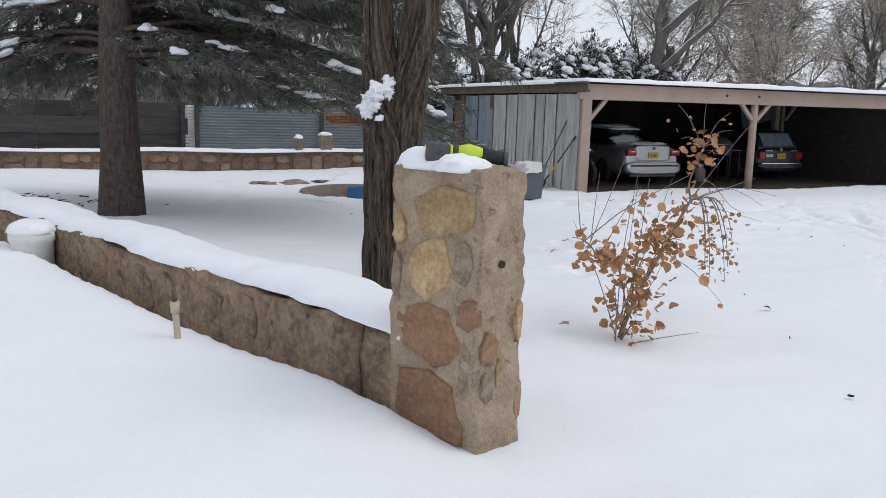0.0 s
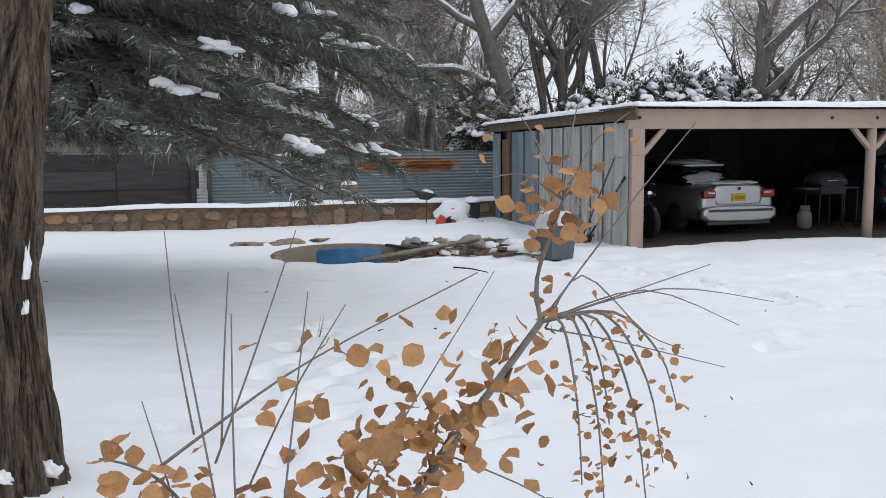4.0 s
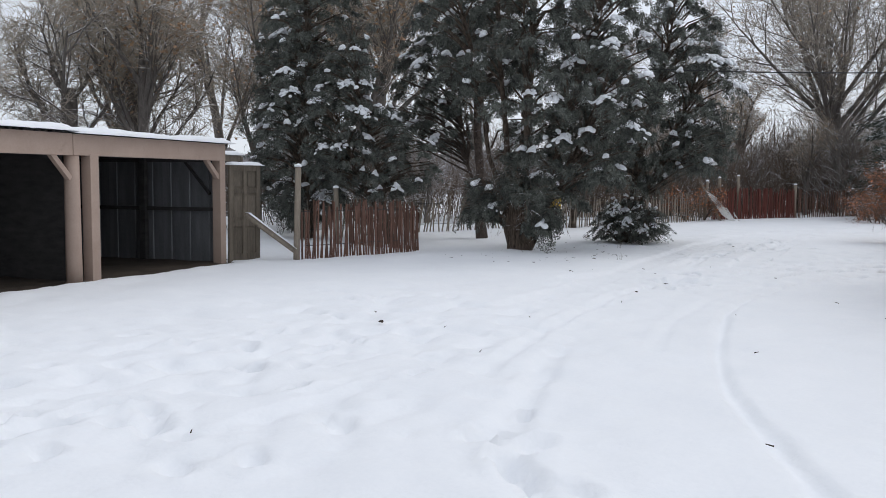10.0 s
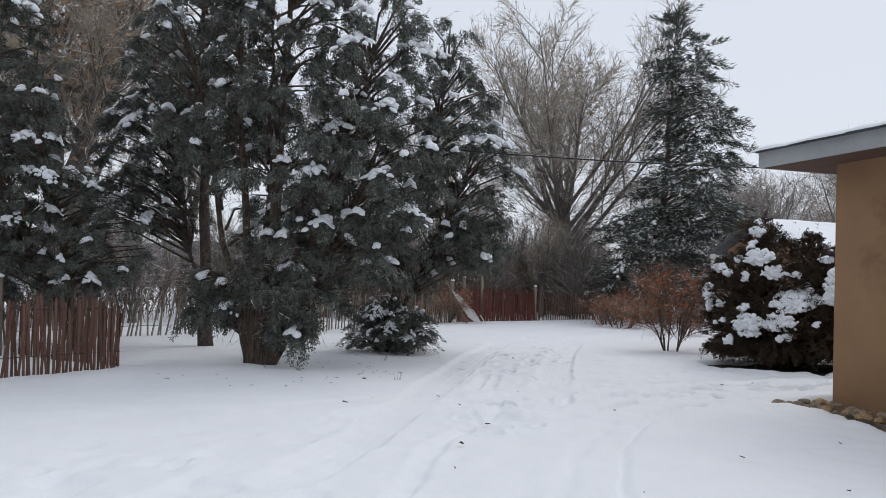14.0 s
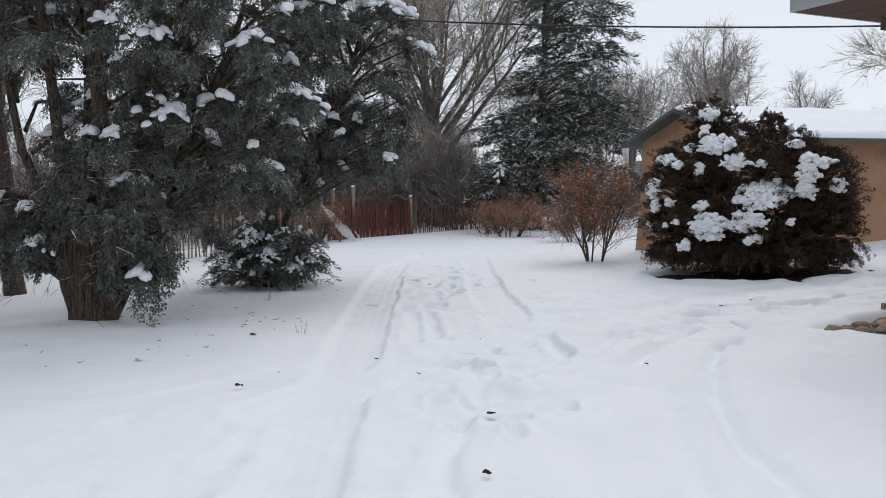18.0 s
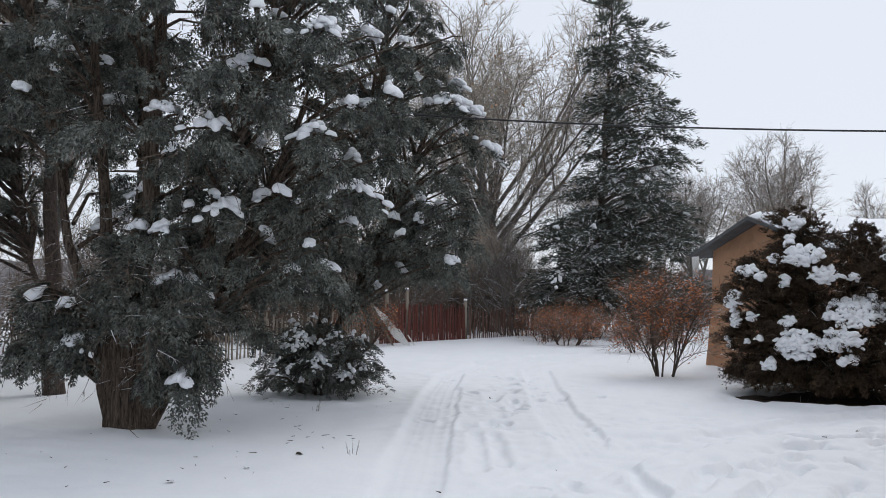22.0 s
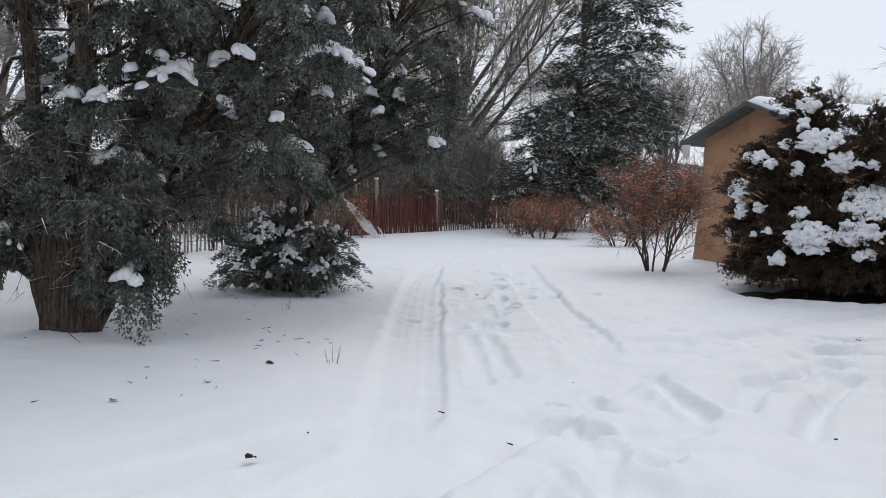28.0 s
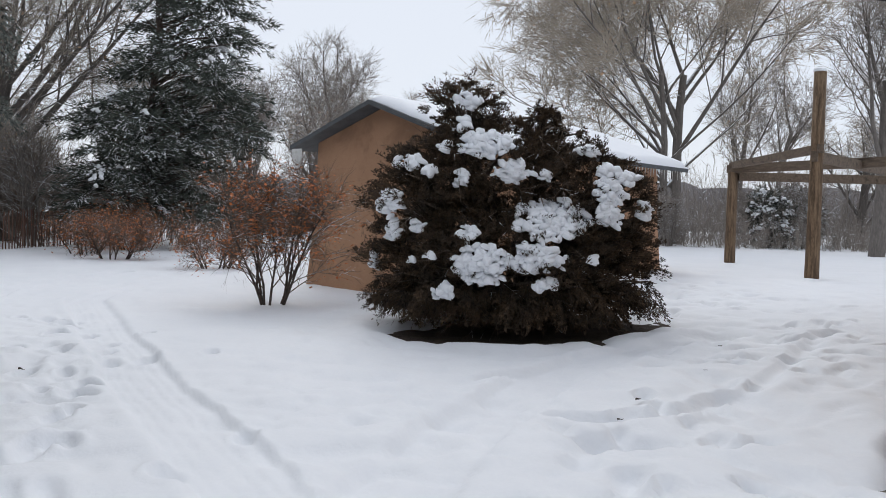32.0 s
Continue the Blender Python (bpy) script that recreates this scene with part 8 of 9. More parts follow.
for k in range(30):
    x, y = rs.uniform(2.9, 4.8), rs.uniform(18.4, 19.6)
    bk = thing("brick", pose(x, y, gz(x, y) + 0.05, rs.uniform(-25, 25), rs.uniform(-25, 25), rs.uniform(0, 180)), "broken red-brown brick in the scrap heap", "brick", "scrap bricks")
    part("block", boxes(((0, 0, 0), (rs.uniform(0.1, 0.24), 0.11, 0.07)), bevel=0.012), rs.choice((M_OLDBRICK, M_OLDBRICK, M_FELT, M_DARKBOARD)), bk)
for k in range(14):
    x, y = rs.uniform(2.6, 5.0), rs.uniform(18.3, 20.3)
    hp = thing("snow_clump", pose(x, y, gz(x, y) + 0.06), "small heap of snow lying on the scrap", "snow", "snow on the scrap heap")
    part("clump", lump(rs.uniform(0.1, 0.3), rs.uniform(0.08, 0.2), rs.uniform(0.06, 0.12), 700 + k, 0.5), M_SNOWCAP, hp, "", None, True)
stk2 = thing("dead_branch", pose(3.55, 16.35, gz(3.55, 16.35) + 0.02, 0, 0, -38), "thin dark branch lying on the snow", "branch")
part("branch", rods(((-0.25, 0, 0.03), (0.05, 0.02, 0.03), 0.012, 0.01), ((0.05, 0.02, 0.03), (0.38, -0.03, 0.01), 0.01, 0.006)), M_SOIL, stk2)

# sunken round pond with its rim, blue tarpaulin over the near edge
pond = thing("stock_pond", pose(1.55, 18.9, gz(1.55, 18.9) - 0.02, 0, 0, 14), "round sunken concrete pond rim in the snow", "pond")
bm = bmesh.new()
N = 40
rr = [[bm.verts.new((r_ * math.cos(2 * math.pi * k / N) * 1.0, r_ * 0.95 * math.sin(2 * math.pi * k / N), z + 0.05 * math.sin(2 * math.pi * k / N))) for k in range(N)] for r_, z in ((1.3, -0.25), (1.28, 0.03), (1.13, 0.035), (1.11, -0.4))]
for a, b in zip(rr, rr[1:]):
    for k in range(N):
        bm.faces.new((a[k], a[(k + 1) % N], b[(k + 1) % N], b[k])).smooth = True
part("rim", bm, M_TANKWALL, pond)
part("floor", lathe([(1.13, -0.44), (1.13, -0.36)], 40), M_SOIL, pond)
bm = bmesh.new()
arc = [[], [], [], []]
for k in range(21):
    a = -math.pi / 2 - 0.5 + 0.8 * k / 20
    for row, (r_, z) in zip(arc, ((1.34, -0.06), (1.33, 0.26), (1.24, 0.29), (1.18, 0.05))):
        e = 0.02 * noise.noise(Vector((k * 0.5, r_ * 9, z * 8)))
        row.append(bm.verts.new(((r_ + e) * math.cos(a), (r_ + e) * 0.95 * math.sin(a), z - 0.05 * (abs(k - 10) / 10) ** 4 + e)))
for p_, q_ in zip(arc, arc[1:]):
    for k in range(20):
        bm.faces.new((p_[k], p_[k + 1], q_[k + 1], q_[k])).smooth = True
part("tarpaulin", bm, M_BLUE, pond, "blue tarpaulin draped on the rim", None, True)
for k, (x, y, w) in enumerate(((0.2, 21.3, 0.8), (0.9, 21.6, 0.6), (-0.5, 21.0, 0.7), (1.8, 21.9, 0.6), (2.2, 20.9, 0.5), (3.3, 20.9, 0.6))):
    sl = thing("flagstone", pose(x, y, gz(x, y) + 0.0, rs.uniform(-5, 5), rs.uniform(-5, 5), rs.uniform(0, 90)), "flat dark flagstone showing through the snow", "stone", "flagstones")
    part("slab", lump(w * 0.6, w * 0.4, 0.06, 90 + k, 0.5), M_STONE_GREY, sl, "", None, True)

# on and before the back wall
for k, (x, y, h, w) in enumerate(((0.33, 25.42, 0.4, 0.2), (1.1, 25.62, 0.48, 0.33))):
    st = thing("wall_stub", pose(x, y, 0.38, 4 - 9 * k, 0, 13), "short broken masonry stub on the wall capped with snow", "stub", "wall stubs")
    part("masonry", rough_block(-w / 2, w / 2, -w / 2, w / 2, -0.05, h, 0.06, 0.025, 30 + k), M_STONE_GREY, st, "", None, True)
    part("snow_cap", lump(w * 0.62, w * 0.6, 0.09, k + 2), M_SNOWCAP, st, "", pose(0, 0, h + 0.01), True)
heron = thing("bird_ornament", pose(3.0, 25.0, gz(3.0, 25.0), 0, 0, 10), "dark metal wading-bird garden ornament", "ornament")
part("leg", rods(((0, 0, -0.05), (0.02, 0, 0.62), 0.012)), M_DARKMETAL, heron)
part("body", loft([(-0.25, 0.02, 0.66, 0.7), (-0.05, 0.08, 0.56, 0.74), (0.15, 0.07, 0.58, 0.78), (0.28, 0.02, 0.74, 0.8)], 12, 2.2), M_DARKMETAL, heron, "", pose(0, 0, 0, 0, 0, 90))
part("neck", rods(((-0.24, 0, 0.76), (-0.42, 0, 0.84), 0.022), ((-0.42, 0, 0.84), (-0.62, 0, 0.82), 0.018, 0.004)), M_DARKMETAL, heron)
part("snow", lump(0.14, 0.07, 0.05, 3), M_SNOWCAP, heron, "", pose(0.05, 0, 0.76, 0, 15, 0), True)
mower = thing("garden_machine", pose(3.7, 24.3, gz(3.7, 24.3), 0, 0, 20), "red garden machine half buried under snow", "machine")
part("housing", lump(0.42, 0.3, 0.3, 14, 0.35), M_REDPAINT, mower, "", pose(-0.05, -0.08, 0.1), True)
part("snow", lump(0.5, 0.36, 0.34, 16, 0.45), M_SNOWCAP, mower, "", pose(0.02, 0.06, 0.2), True)
part("snow", lump(0.34, 0.3, 0.16, 21, 0.5), M_SNOWCAP, mower, "", pose(0.2, -0.25, 0.02), True)
part("engine", boxes(((0.42, 0.0, 0.35), (0.3, 0.3, 0.4)), bevel=0.06), M_DARKMETAL, mower)
part("snow", lump(0.2, 0.2, 0.1, 18), M_SNOWCAP, mower, "", pose(0.42, 0, 0.56), True)
for s in (-0.25, 0.3):
    part("wheel", lathe([(0.08, -0.04), (0.13, -0.04), (0.14, 0), (0.13, 0.04), (0.08, 0.04)], 16), M_BLACKRUB, mower, "", pose(s, -0.3, 0.12, 90, 0, 0))

# neighbour's snowy roof and box beyond the fence
nb = thing("neighbour_shed", pose(1.8, 30.4, 0, 0, 0, 11), "neighbouring low gabled shed with a snow-covered roof", "shed")
part("wall", boxes(((-0.5, 1.3, 0.6), (4.9, 2.2, 1.7)), bevel=0), M_ADOBE, nb)
gb = bmesh.new()
gv = [gb.verts.new(p) for p in ((-3.2, 0.15, 1.42), (1.9, 0.15, 1.42), (0, 0.15, 1.86), (-3.2, 0.25, 1.42), (1.9, 0.25, 1.42), (0, 0.25, 1.86))]
for f in ((0, 1, 2), (5, 4, 3), (0, 2, 5, 3), (1, 4, 5, 2), (0, 3, 4, 1)):
    gb.faces.new([gv[k] for k in f])
part("gable", gb, M_TIMBER_H, nb)
part("roof_snow", snow_slab(-3.4, 2.1, 0.0, 2.7, lambda X, Y: 1.87 - np.where(X < 0, 0.12, 0.2) * np.abs(X), 0.05, 0.12, 0.0, 130), M_SNOWCAP, nb)
cooler = part("cooler", boxes(((-1.25, 0.7, 2.03), (0.56, 0.5, 0.42)), bevel=0.02), M_WHITE, nb, "pale rooftop cooler box")
for k in range(5):
    part("slat", boxes(((-1.25, 0.437, 1.89 + k * 0.07), (0.44, 0.02, 0.03)), bevel=0), M_WHITE, cooler)
yt = thing("yellow_machine", pose(44.0, 27.5, gz(44, 27.5), 0, 0, 30), "small yellow machine beyond the fence", "machine")
part("cab", boxes(((0, 0, 0.8), (1.4, 0.9, 0.7)), bevel=0.08), M_YELLOW, yt)
part("chassis", boxes(((0.1, 0, 0.35), (1.8, 0.8, 0.35)), bevel=0.05), M_DARKMETAL, yt)

# ---- small things near the start ----
cap = thing("white_vent_pipe", pose(-2.1, 7.72, gz(-2.1, 7.72) - 0.07), "short white capped pipe standing in the snow, snow on top", "pipe")
part("pipe", lathe([(0.17, -0.3), (0.17, 0.2), (0.182, 0.21), (0.182, 0.28), (0.16, 0.29)], 24), M_WHITE, cap)
part("snow_cap", lump(0.19, 0.19, 0.09, 3, 0.12), M_SNOWCAP, cap, "", pose(0, 0, 0.3), True)
stk = thing("garden_stake", pose(-0.64, 5.25, gz(-0.64, 5.25), 2, -3, 0), "weathered pale plastic stake standing in the snow", "stake")
part("shaft", rods(((0, 0, -0.15), (0, 0, 0.17), 0.02)), M_PVC, stk)
part("collar", rods(((0, 0, 0.15), (0, 0, 0.22), 0.028)), M_PVC, stk)
part("nozzle", rods(((0, 0, 0.22), (0, 0, 0.3), 0.014)), M_TIMBER, stk)
tool = thing("cordless_tool", pm @ pose(-0.31, 0.13, PT + 0.09, 0, 4, 48) @ Matrix.Scale(0.82, 4), "dark grey and lime cordless tool lying on the pillar", "tool")
part("battery", boxes(((-0.1, 0, 0.02), (0.14, 0.13, 0.11)), bevel=0.018), M_DARKGREY, tool, "dark grey battery block")
part("band", boxes(((-0.022, 0, 0.02), (0.016, 0.11, 0.1)), bevel=0.005), M_LIME, tool, "lime band")
part("neck", rods(((-0.02, 0, 0.03), (0.06, 0, 0.035), 0.04, 0.036)), M_DARKGREY, tool)
part("label_bars", boxes(((-0.172, -0.03, 0.03), (0.004, 0.02, 0.05)), ((-0.172, 0.0, 0.03), (0.004, 0.02, 0.05)), ((-0.172, 0.03, 0.03), (0.004, 0.02, 0.04)), bevel=0), M_WHITE, tool)
part("grip", loft([(0.0, 0.05, 0.0, 0.07), (0.06, 0.055, 0.0, 0.085), (0.14, 0.045, 0.0, 0.07)], 14, 2.6), M_LIME, tool, "lime green grip", pose(0.02, 0, 0.0, 0, 0, -90))
part("nozzle", rods(((0.14, 0, 0.03), (0.3, 0, 0.015), 0.045, 0.04)), M_BLACKRUB, tool)
part("foot_plate", boxes(((0.31, 0, -0.03), (0.05, 0.09, 0.012)), bevel=0.003), M_DARKMETAL, tool)
part("saw_blade", boxes(((0.37, 0.0, -0.02), (0.15, 0.003, 0.016), Matrix.Rotation(radians(10), 3, "Y")), bevel=0), M_STEEL, tool)
part("nozzle_lip", lathe([(0.044, -0.012), (0.044, 0.012), (0.03, 0.012), (0.03, -0.012)], 20), M_DARKGREY, tool, "", pose(0.3, 0, 0.015, 0, 90, 0))

# ---- young cottonwood bent over by the path, with dry leaves ----
sap = thing("bent_sapling", pose(2.42, 5.98, gz(2.42, 5.98)), "small bent cottonwood sapling with dry tan leaves", "sapling")
sr = random.Random(19)
LEAF = []
for k in range(5):
    bm = bmesh.new()
    outline = [(0, 0), (0.22, 0.34), (0.5, 0.46), (0.78, 0.3), (1.0, 0.0), (0.78, -0.3), (0.5, -0.46), (0.22, -0.34)]
    fold, curl = sr.uniform(0.1, 0.5), sr.uniform(-0.5, 0.5)
    mid = [bm.verts.new((x, 0, curl * x * (1 - x))) for x in (0, 0.3, 0.65, 1.0)]
    up = [bm.verts.new((x, y, fold * y + curl * x * (1 - x) + 0.06 * math.sin(9 * x + k))) for x, y in outline[1:4]]
    dn = [bm.verts.new((x, y, -fold * y + curl * x * (1 - x) + 0.06 * math.cos(8 * x + k))) for x, y in outline[5:8][::-1]]
    for a, s in ((up, 1), (dn, -1)):
        for f in ((mid[0], a[0], mid[1]), (mid[1], a[0], a[1]), (mid[1], a[1], mid[2]), (mid[2], a[1], a[2]), (mid[2], a[2], mid[3])):
            bm.faces.new(f if s < 0 else f[::-1]).smooth = True
    me = bpy.data.meshes.new("leaf")
    bm.to_mesh(me)
    bm.free()
    me.materials.append(M_TAN_LEAF)
    LEAF.append(me)


def twig_path(pts, r0, r1, name="twig"):
    t = Tubes()
    fine = []
    P_ = [Vector(p) for p in pts]
    for k in range(len(P_) - 1):
        p0, p1, p2, p3 = P_[max(k - 1, 0)], P_[k], P_[k + 1], P_[min(k + 2, len(P_) - 1)]
        for j in range(4):
            u = j / 4
            fine.append(0.5 * ((2 * p1) + (p2 - p0) * u + (2 * p0 - 5 * p1 + 4 * p2 - p3) * u * u + (3 * p1 - p0 - 3 * p2 + p3) * u ** 3))
    fine.append(P_[-1])
    n = len(fine) - 1
    t.add(fine, [r0 + (r1 - r0) * k / n for k in range(n + 1)], 6)
    part(name, t.mesh(name), M_TWIG_NEAR, sap, "", None, True)
    return fine


def leaf_at(p, size, down=0.6):
    d = Vector((sr.gauss(0, 1), sr.gauss(0, 1), -abs(sr.gauss(down, 0.5)))).normalized()
    q = d.to_track_quat("X", "Z").to_matrix().to_4x4() @ Matrix.Rotation(sr.uniform(-1.2, 1.2), 4, "X")
    part("leaf", sr.choice(LEAF), None, sap, "", Matrix.Translation(p + d * 0.015) @ q @ Matrix.Diagonal((size, size, size, 1)))


SAP0 = Vector((2.42, 5.98, gz(2.42, 5.98)))


def spray(pts, r0, r1, name="twig"):
    return twig_path([Vector(p) - SAP0 for p in pts], r0, r1, name)


def leaves_along(path, n, s0, s1, spread=0.04, first=2):
    s0, s1 = 0.74 * s0, 0.74 * s1
    for k in range(int(1.25 * n)):
        p = path[sr.randrange(first, len(path))]
        leaf_at(p + Vector((sr.gauss(0, spread), sr.gauss(0, spread), sr.gauss(0, spread))), sr.uniform(s0, s1))


FORKP = (3.31, 6.77, 1.27)
stem = spray([(2.43, 6.0, 0.15), (2.5, 6.08, 0.36), (2.72, 6.28, 0.64), (2.98, 6.5, 0.92), (3.17, 6.66, 1.12), FORKP], 0.02, 0.012, "stem")
leader = spray([FORKP, (3.3, 6.8, 1.42), (3.36, 6.78, 1.62), (3.4, 6.74, 1.76)], 0.01, 0.004)
leaves_along(leader, 16, 0.05, 0.085, 0.06, 5)
for q in ((3.2, 6.9, 2.05), (3.62, 6.8, 2.0), (3.7, 6.9, 1.85), (3.1, 6.6, 1.78), (3.5, 7.0, 2.12)):
    tw = spray([(3.38, 6.76, 1.7), ((3.38 + q[0]) / 2, (6.76 + q[1]) / 2 + 0.02, (1.7 + q[2]) / 2 + 0.05), q], 0.0035, 0.0014)
    leaves_along(tw, 2, 0.05, 0.07, 0.04)
for q, n in (((3.82, 7.0, 0.66), 14), ((3.72, 6.85, 0.55), 12), ((3.55, 6.8, 0.6), 12), ((3.9, 7.1, 0.85), 9), ((3.45, 6.7, 0.7), 10), ((3.62, 7.05, 0.8), 9)):
    tw = spray([FORKP, (3.31 + (q[0] - 3.31) * 0.5, 6.77 + (q[1] - 6.77) * 0.5, 1.27), (3.31 + (q[0] - 3.31) * 0.85, 6.77 + (q[1] - 6.77) * 0.85, 1.27 - (1.27 - q[2]) * 0.45), q], 0.007, 0.0025)
    leaves_along(tw, n, 0.04, 0.065, 0.03, 4)
for q in ((4.1, 7.0, 1.2), (4.25, 7.05, 1.28), (3.95, 6.9, 1.45)):
    spray([FORKP, ((3.31 + q[0]) / 2, (6.77 + q[1]) / 2, 1.36), q], 0.004, 0.0015)
left = spray([(2.55, 6.12, 0.45), (2.42, 5.98, 0.8), (2.26, 5.85, 1.0), (2.1, 5.72, 1.02)], 0.008, 0.003)
leaves_along(left, 26, 0.055, 0.09, 0.05, 5)
leaves_along(stem, 42, 0.06, 0.1, 0.07, 7)
for q, n in (((2.75, 6.0, 1.0), 16), ((2.6, 6.2, 0.88), 14), ((2.95, 6.3, 1.06), 14), ((2.85, 6.5, 1.0), 12), ((2.5, 5.9, 0.95), 14), ((2.7, 6.1, 0.75), 14), ((3.05, 6.35, 1.0), 10), ((2.4, 5.75, 0.62), 12), ((2.55, 5.8, 0.5), 12), ((2.35, 6.1, 0.7), 8), ((2.62, 6.0, 0.42), 8)):
    o = min(stem, key=lambda v: (v + SAP0 - Vector((q[0], q[1], q[2] - 0.2))).length) + SAP0
    tw = spray([o, ((o.x + q[0]) / 2, (o.y + q[1]) / 2, (o.z + q[2]) / 2 + 0.07), q], 0.006, 0.0025)
    leaves_along(tw, n, 0.055, 0.09, 0.05)
for a, b in (((2.42, 6.0, 0.3), (2.36, 5.64, 1.58)), ((2.46, 6.0, 0.3), (2.44, 5.82, 1.5)), ((2.45, 6.0, 0.32), (2.6, 6.0, 1.52)), ((2.4, 5.95, 0.35), (2.1, 6.18, 1.18)), ((2.4, 5.95, 0.3), (2.2, 5.6, 0.95)), ((2.42, 6.0, 0.4), (2.62, 5.7, 0.95)), ((2.45, 6.0, 0.5), (3.15, 6.8, 1.45)), ((2.5, 5.9, 0.3), (2.95, 5.75, 0.42))):
    spray([a, ((a[0] + b[0]) / 2 + sr.gauss(0, 0.03), (a[1] + b[1]) / 2 + sr.gauss(0, 0.03), (a[2] + b[2]) / 2), b], 0.005, 0.0015)

long_twig = spray([(3.06, 6.3, 1.52), (2.57, 6.28, 1.27), (2.3, 6.2, 1.1), (2.14, 6.15, 0.99)][::-1], 0.006, 0.002)
low_twig = spray([(2.3, 6.05, 0.85), (2.2, 6.02, 1.0), (2.12, 6.0, 1.06), (2.04, 6.0, 1.08)], 0.006, 0.0025)
leaves_along(low_twig, 9, 0.07, 0.1, 0.05, 3)
leaves_along(long_twig, 3, 0.06, 0.1, 0.04, 1)
for pts in ([(2.21, 6.3, 1.04), (2.17, 6.3, 1.33), (2.15, 6.3, 1.65)], [(2.29, 6.3, 1.0), (2.31, 6.3, 1.3), (2.33, 6.3, 1.53)], [(2.27, 6.3, 0.95), (2.4, 6.3, 1.29), (2.53, 6.3, 1.65)], [(2.37, 6.3, 0.88), (2.5, 6.3, 1.15), (2.67, 6.3, 1.43)],
            [(3.33, 6.8, 1.24), (3.59, 6.8, 1.19), (3.98, 6.8, 1.09)], [(3.33, 6.8, 1.24), (3.46, 6.8, 1.43), (3.69, 6.8, 1.22), (3.83, 6.8, 1.16)], [(3.31, 6.8, 1.26), (3.64, 6.8, 1.7), (3.85, 6.8, 1.96)], [(2.95, 6.5, 0.9), (3.3, 6.6, 0.7), (3.6, 6.65, 0.42)], [(2.8, 6.3, 0.8), (2.55, 6.0, 0.7), (2.3, 5.8, 0.78)]):
    spray(pts, 0.004, 0.0015)

# the rest of the clinging leaves, too many to pick apart
V, F, base = [], [], 0
for (cx, cy, cz, sx, sy, sz, n) in ((2.74, 6.2, 1.02, 0.17, 0.17, 0.16, 90), (2.22, 5.84, 0.98, 0.09, 0.09, 0.05, 34), (2.5, 5.9, 0.62, 0.12, 0.12, 0.12, 60), (3.38, 6.74, 1.7, 0.08, 0.06, 0.07, 26), (3.62, 6.88, 0.85, 0.13, 0.1, 0.2, 60), (3.05, 6.5, 1.12, 0.14, 0.12, 0.12, 40)):
    for k in range(n):
        me = sr.choice(LEAF)
        d = Vector((sr.gauss(0, 1), sr.gauss(0, 1), -abs(sr.gauss(0.6, 0.5)))).normalized()
        sz_ = sr.uniform(0.05, 0.095) * (0.62 if cx > 3.5 else 1)
        m_ = Matrix.Translation(Vector((cx + sr.gauss(0, sx), cy + sr.gauss(0, sy), cz + sr.gauss(0, sz))) - SAP0) @ d.to_track_quat("X", "Z").to_matrix().to_4x4() @ Matrix.Rotation(sr.uniform(-1.2, 1.2), 4, "X")
        V += [tuple(m_ @ (v.co * sz_)) for v in me.vertices]
        F += [tuple(base + q for q in f.vertices) for f in me.polygons]
        base += len(me.vertices)
part("foliage", mesh_np("foliage", V, F), M_TAN_LEAF, sap, "crowded dry tan leaves")["kind"] = "stuff"

# ---- stones and slabs along the house wall ----
hr = random.Random(8)
for k in range(110):
    u, v = hr.uniform(-6.5, 0.3), hr.uniform(0.1, 0.8)
    p = HM @ Vector((u, v, 0))
    s = hr.uniform(0.025, 0.12)
    st = thing("border_stone", pose(p.x, p.y, gz(p.x, p.y) - 0.04, 0, 0, hr.uniform(0, 180)), "rounded stone on the gravel by the house wall", "stone", "border stones")
    part("stone", lump(s, s * hr.uniform(0.6, 1), s * 0.6, 200 + k, 0.4, 2), hr.choice((M_STONE_GREY, M_STONE_TAN, M_STONE_GREY)), st, "", None, True)
for u, v, sx, sy, sz, lab in ((-3.2, 0.5, 0.42, 0.3, 0.16, "pale squared stone block on the gravel"), (-3.9, 0.5, 0.8, 0.42, 0.07, "flat tan stone slab on the gravel"), (-4.6, 0.42, 0.6, 0.4, 0.06, "flat tan stone slab on the gravel")):
    p = HM @ Vector((u, v, 0))
    st = thing("stone_slab", pose(p.x, p.y, gz(p.x, p.y) - 0.02, 0, 0, 33 + 10 * u), lab, "stone", "border stones")
    part("slab", boxes(((0, 0, sz / 2), (sx, sy, sz)), bevel=0.025), M_STONE_TAN, st)

# ---- litter on the snow: dead leaves, bits of bark, a few grass stalks ----
lr = random.Random(31)
for k, (x, y) in enumerate(((31.7, 15.53), (16.55, 15.25), (17.2, 15.9), (22.6, 13.95), (28.0, 17.6), (26.1, 16.9), (25.3, 17.2), (28.6, 18.0), (29.4, 17.2), (24.6, 17.6), (27.2, 17.4), (21.2, 13.9), (23.4, 16.2), (1.15, 2.62), (3.4, 4.6), (2.2, 3.0), (-0.6, 2.4), (4.4, 7.2), (8.3, 12.6), (10.6, 12.2), (28.4, 11.2), (29.0, 10.6), (31.0, 8.2), (29.9, 9.3))):
    lf = thing("fallen_leaf", Matrix.LocRotScale((x, y, gz(x, y) + 0.02), Euler((lr.uniform(-0.3, 0.3), lr.uniform(-0.3, 0.3), lr.uniform(0, 6))), (1, 1, 1)), "dark dead leaf lying on the snow", "leaf", "fallen leaves")
    sz = lr.uniform(0.045, 0.085)
    part("blade", LEAF[k % 5].copy(), None, lf, "", Matrix.Diagonal((sz, sz, sz, 1)))
    lf.children[0].data.materials.clear()
    lf.children[0].data.materials.append(M_SOIL)
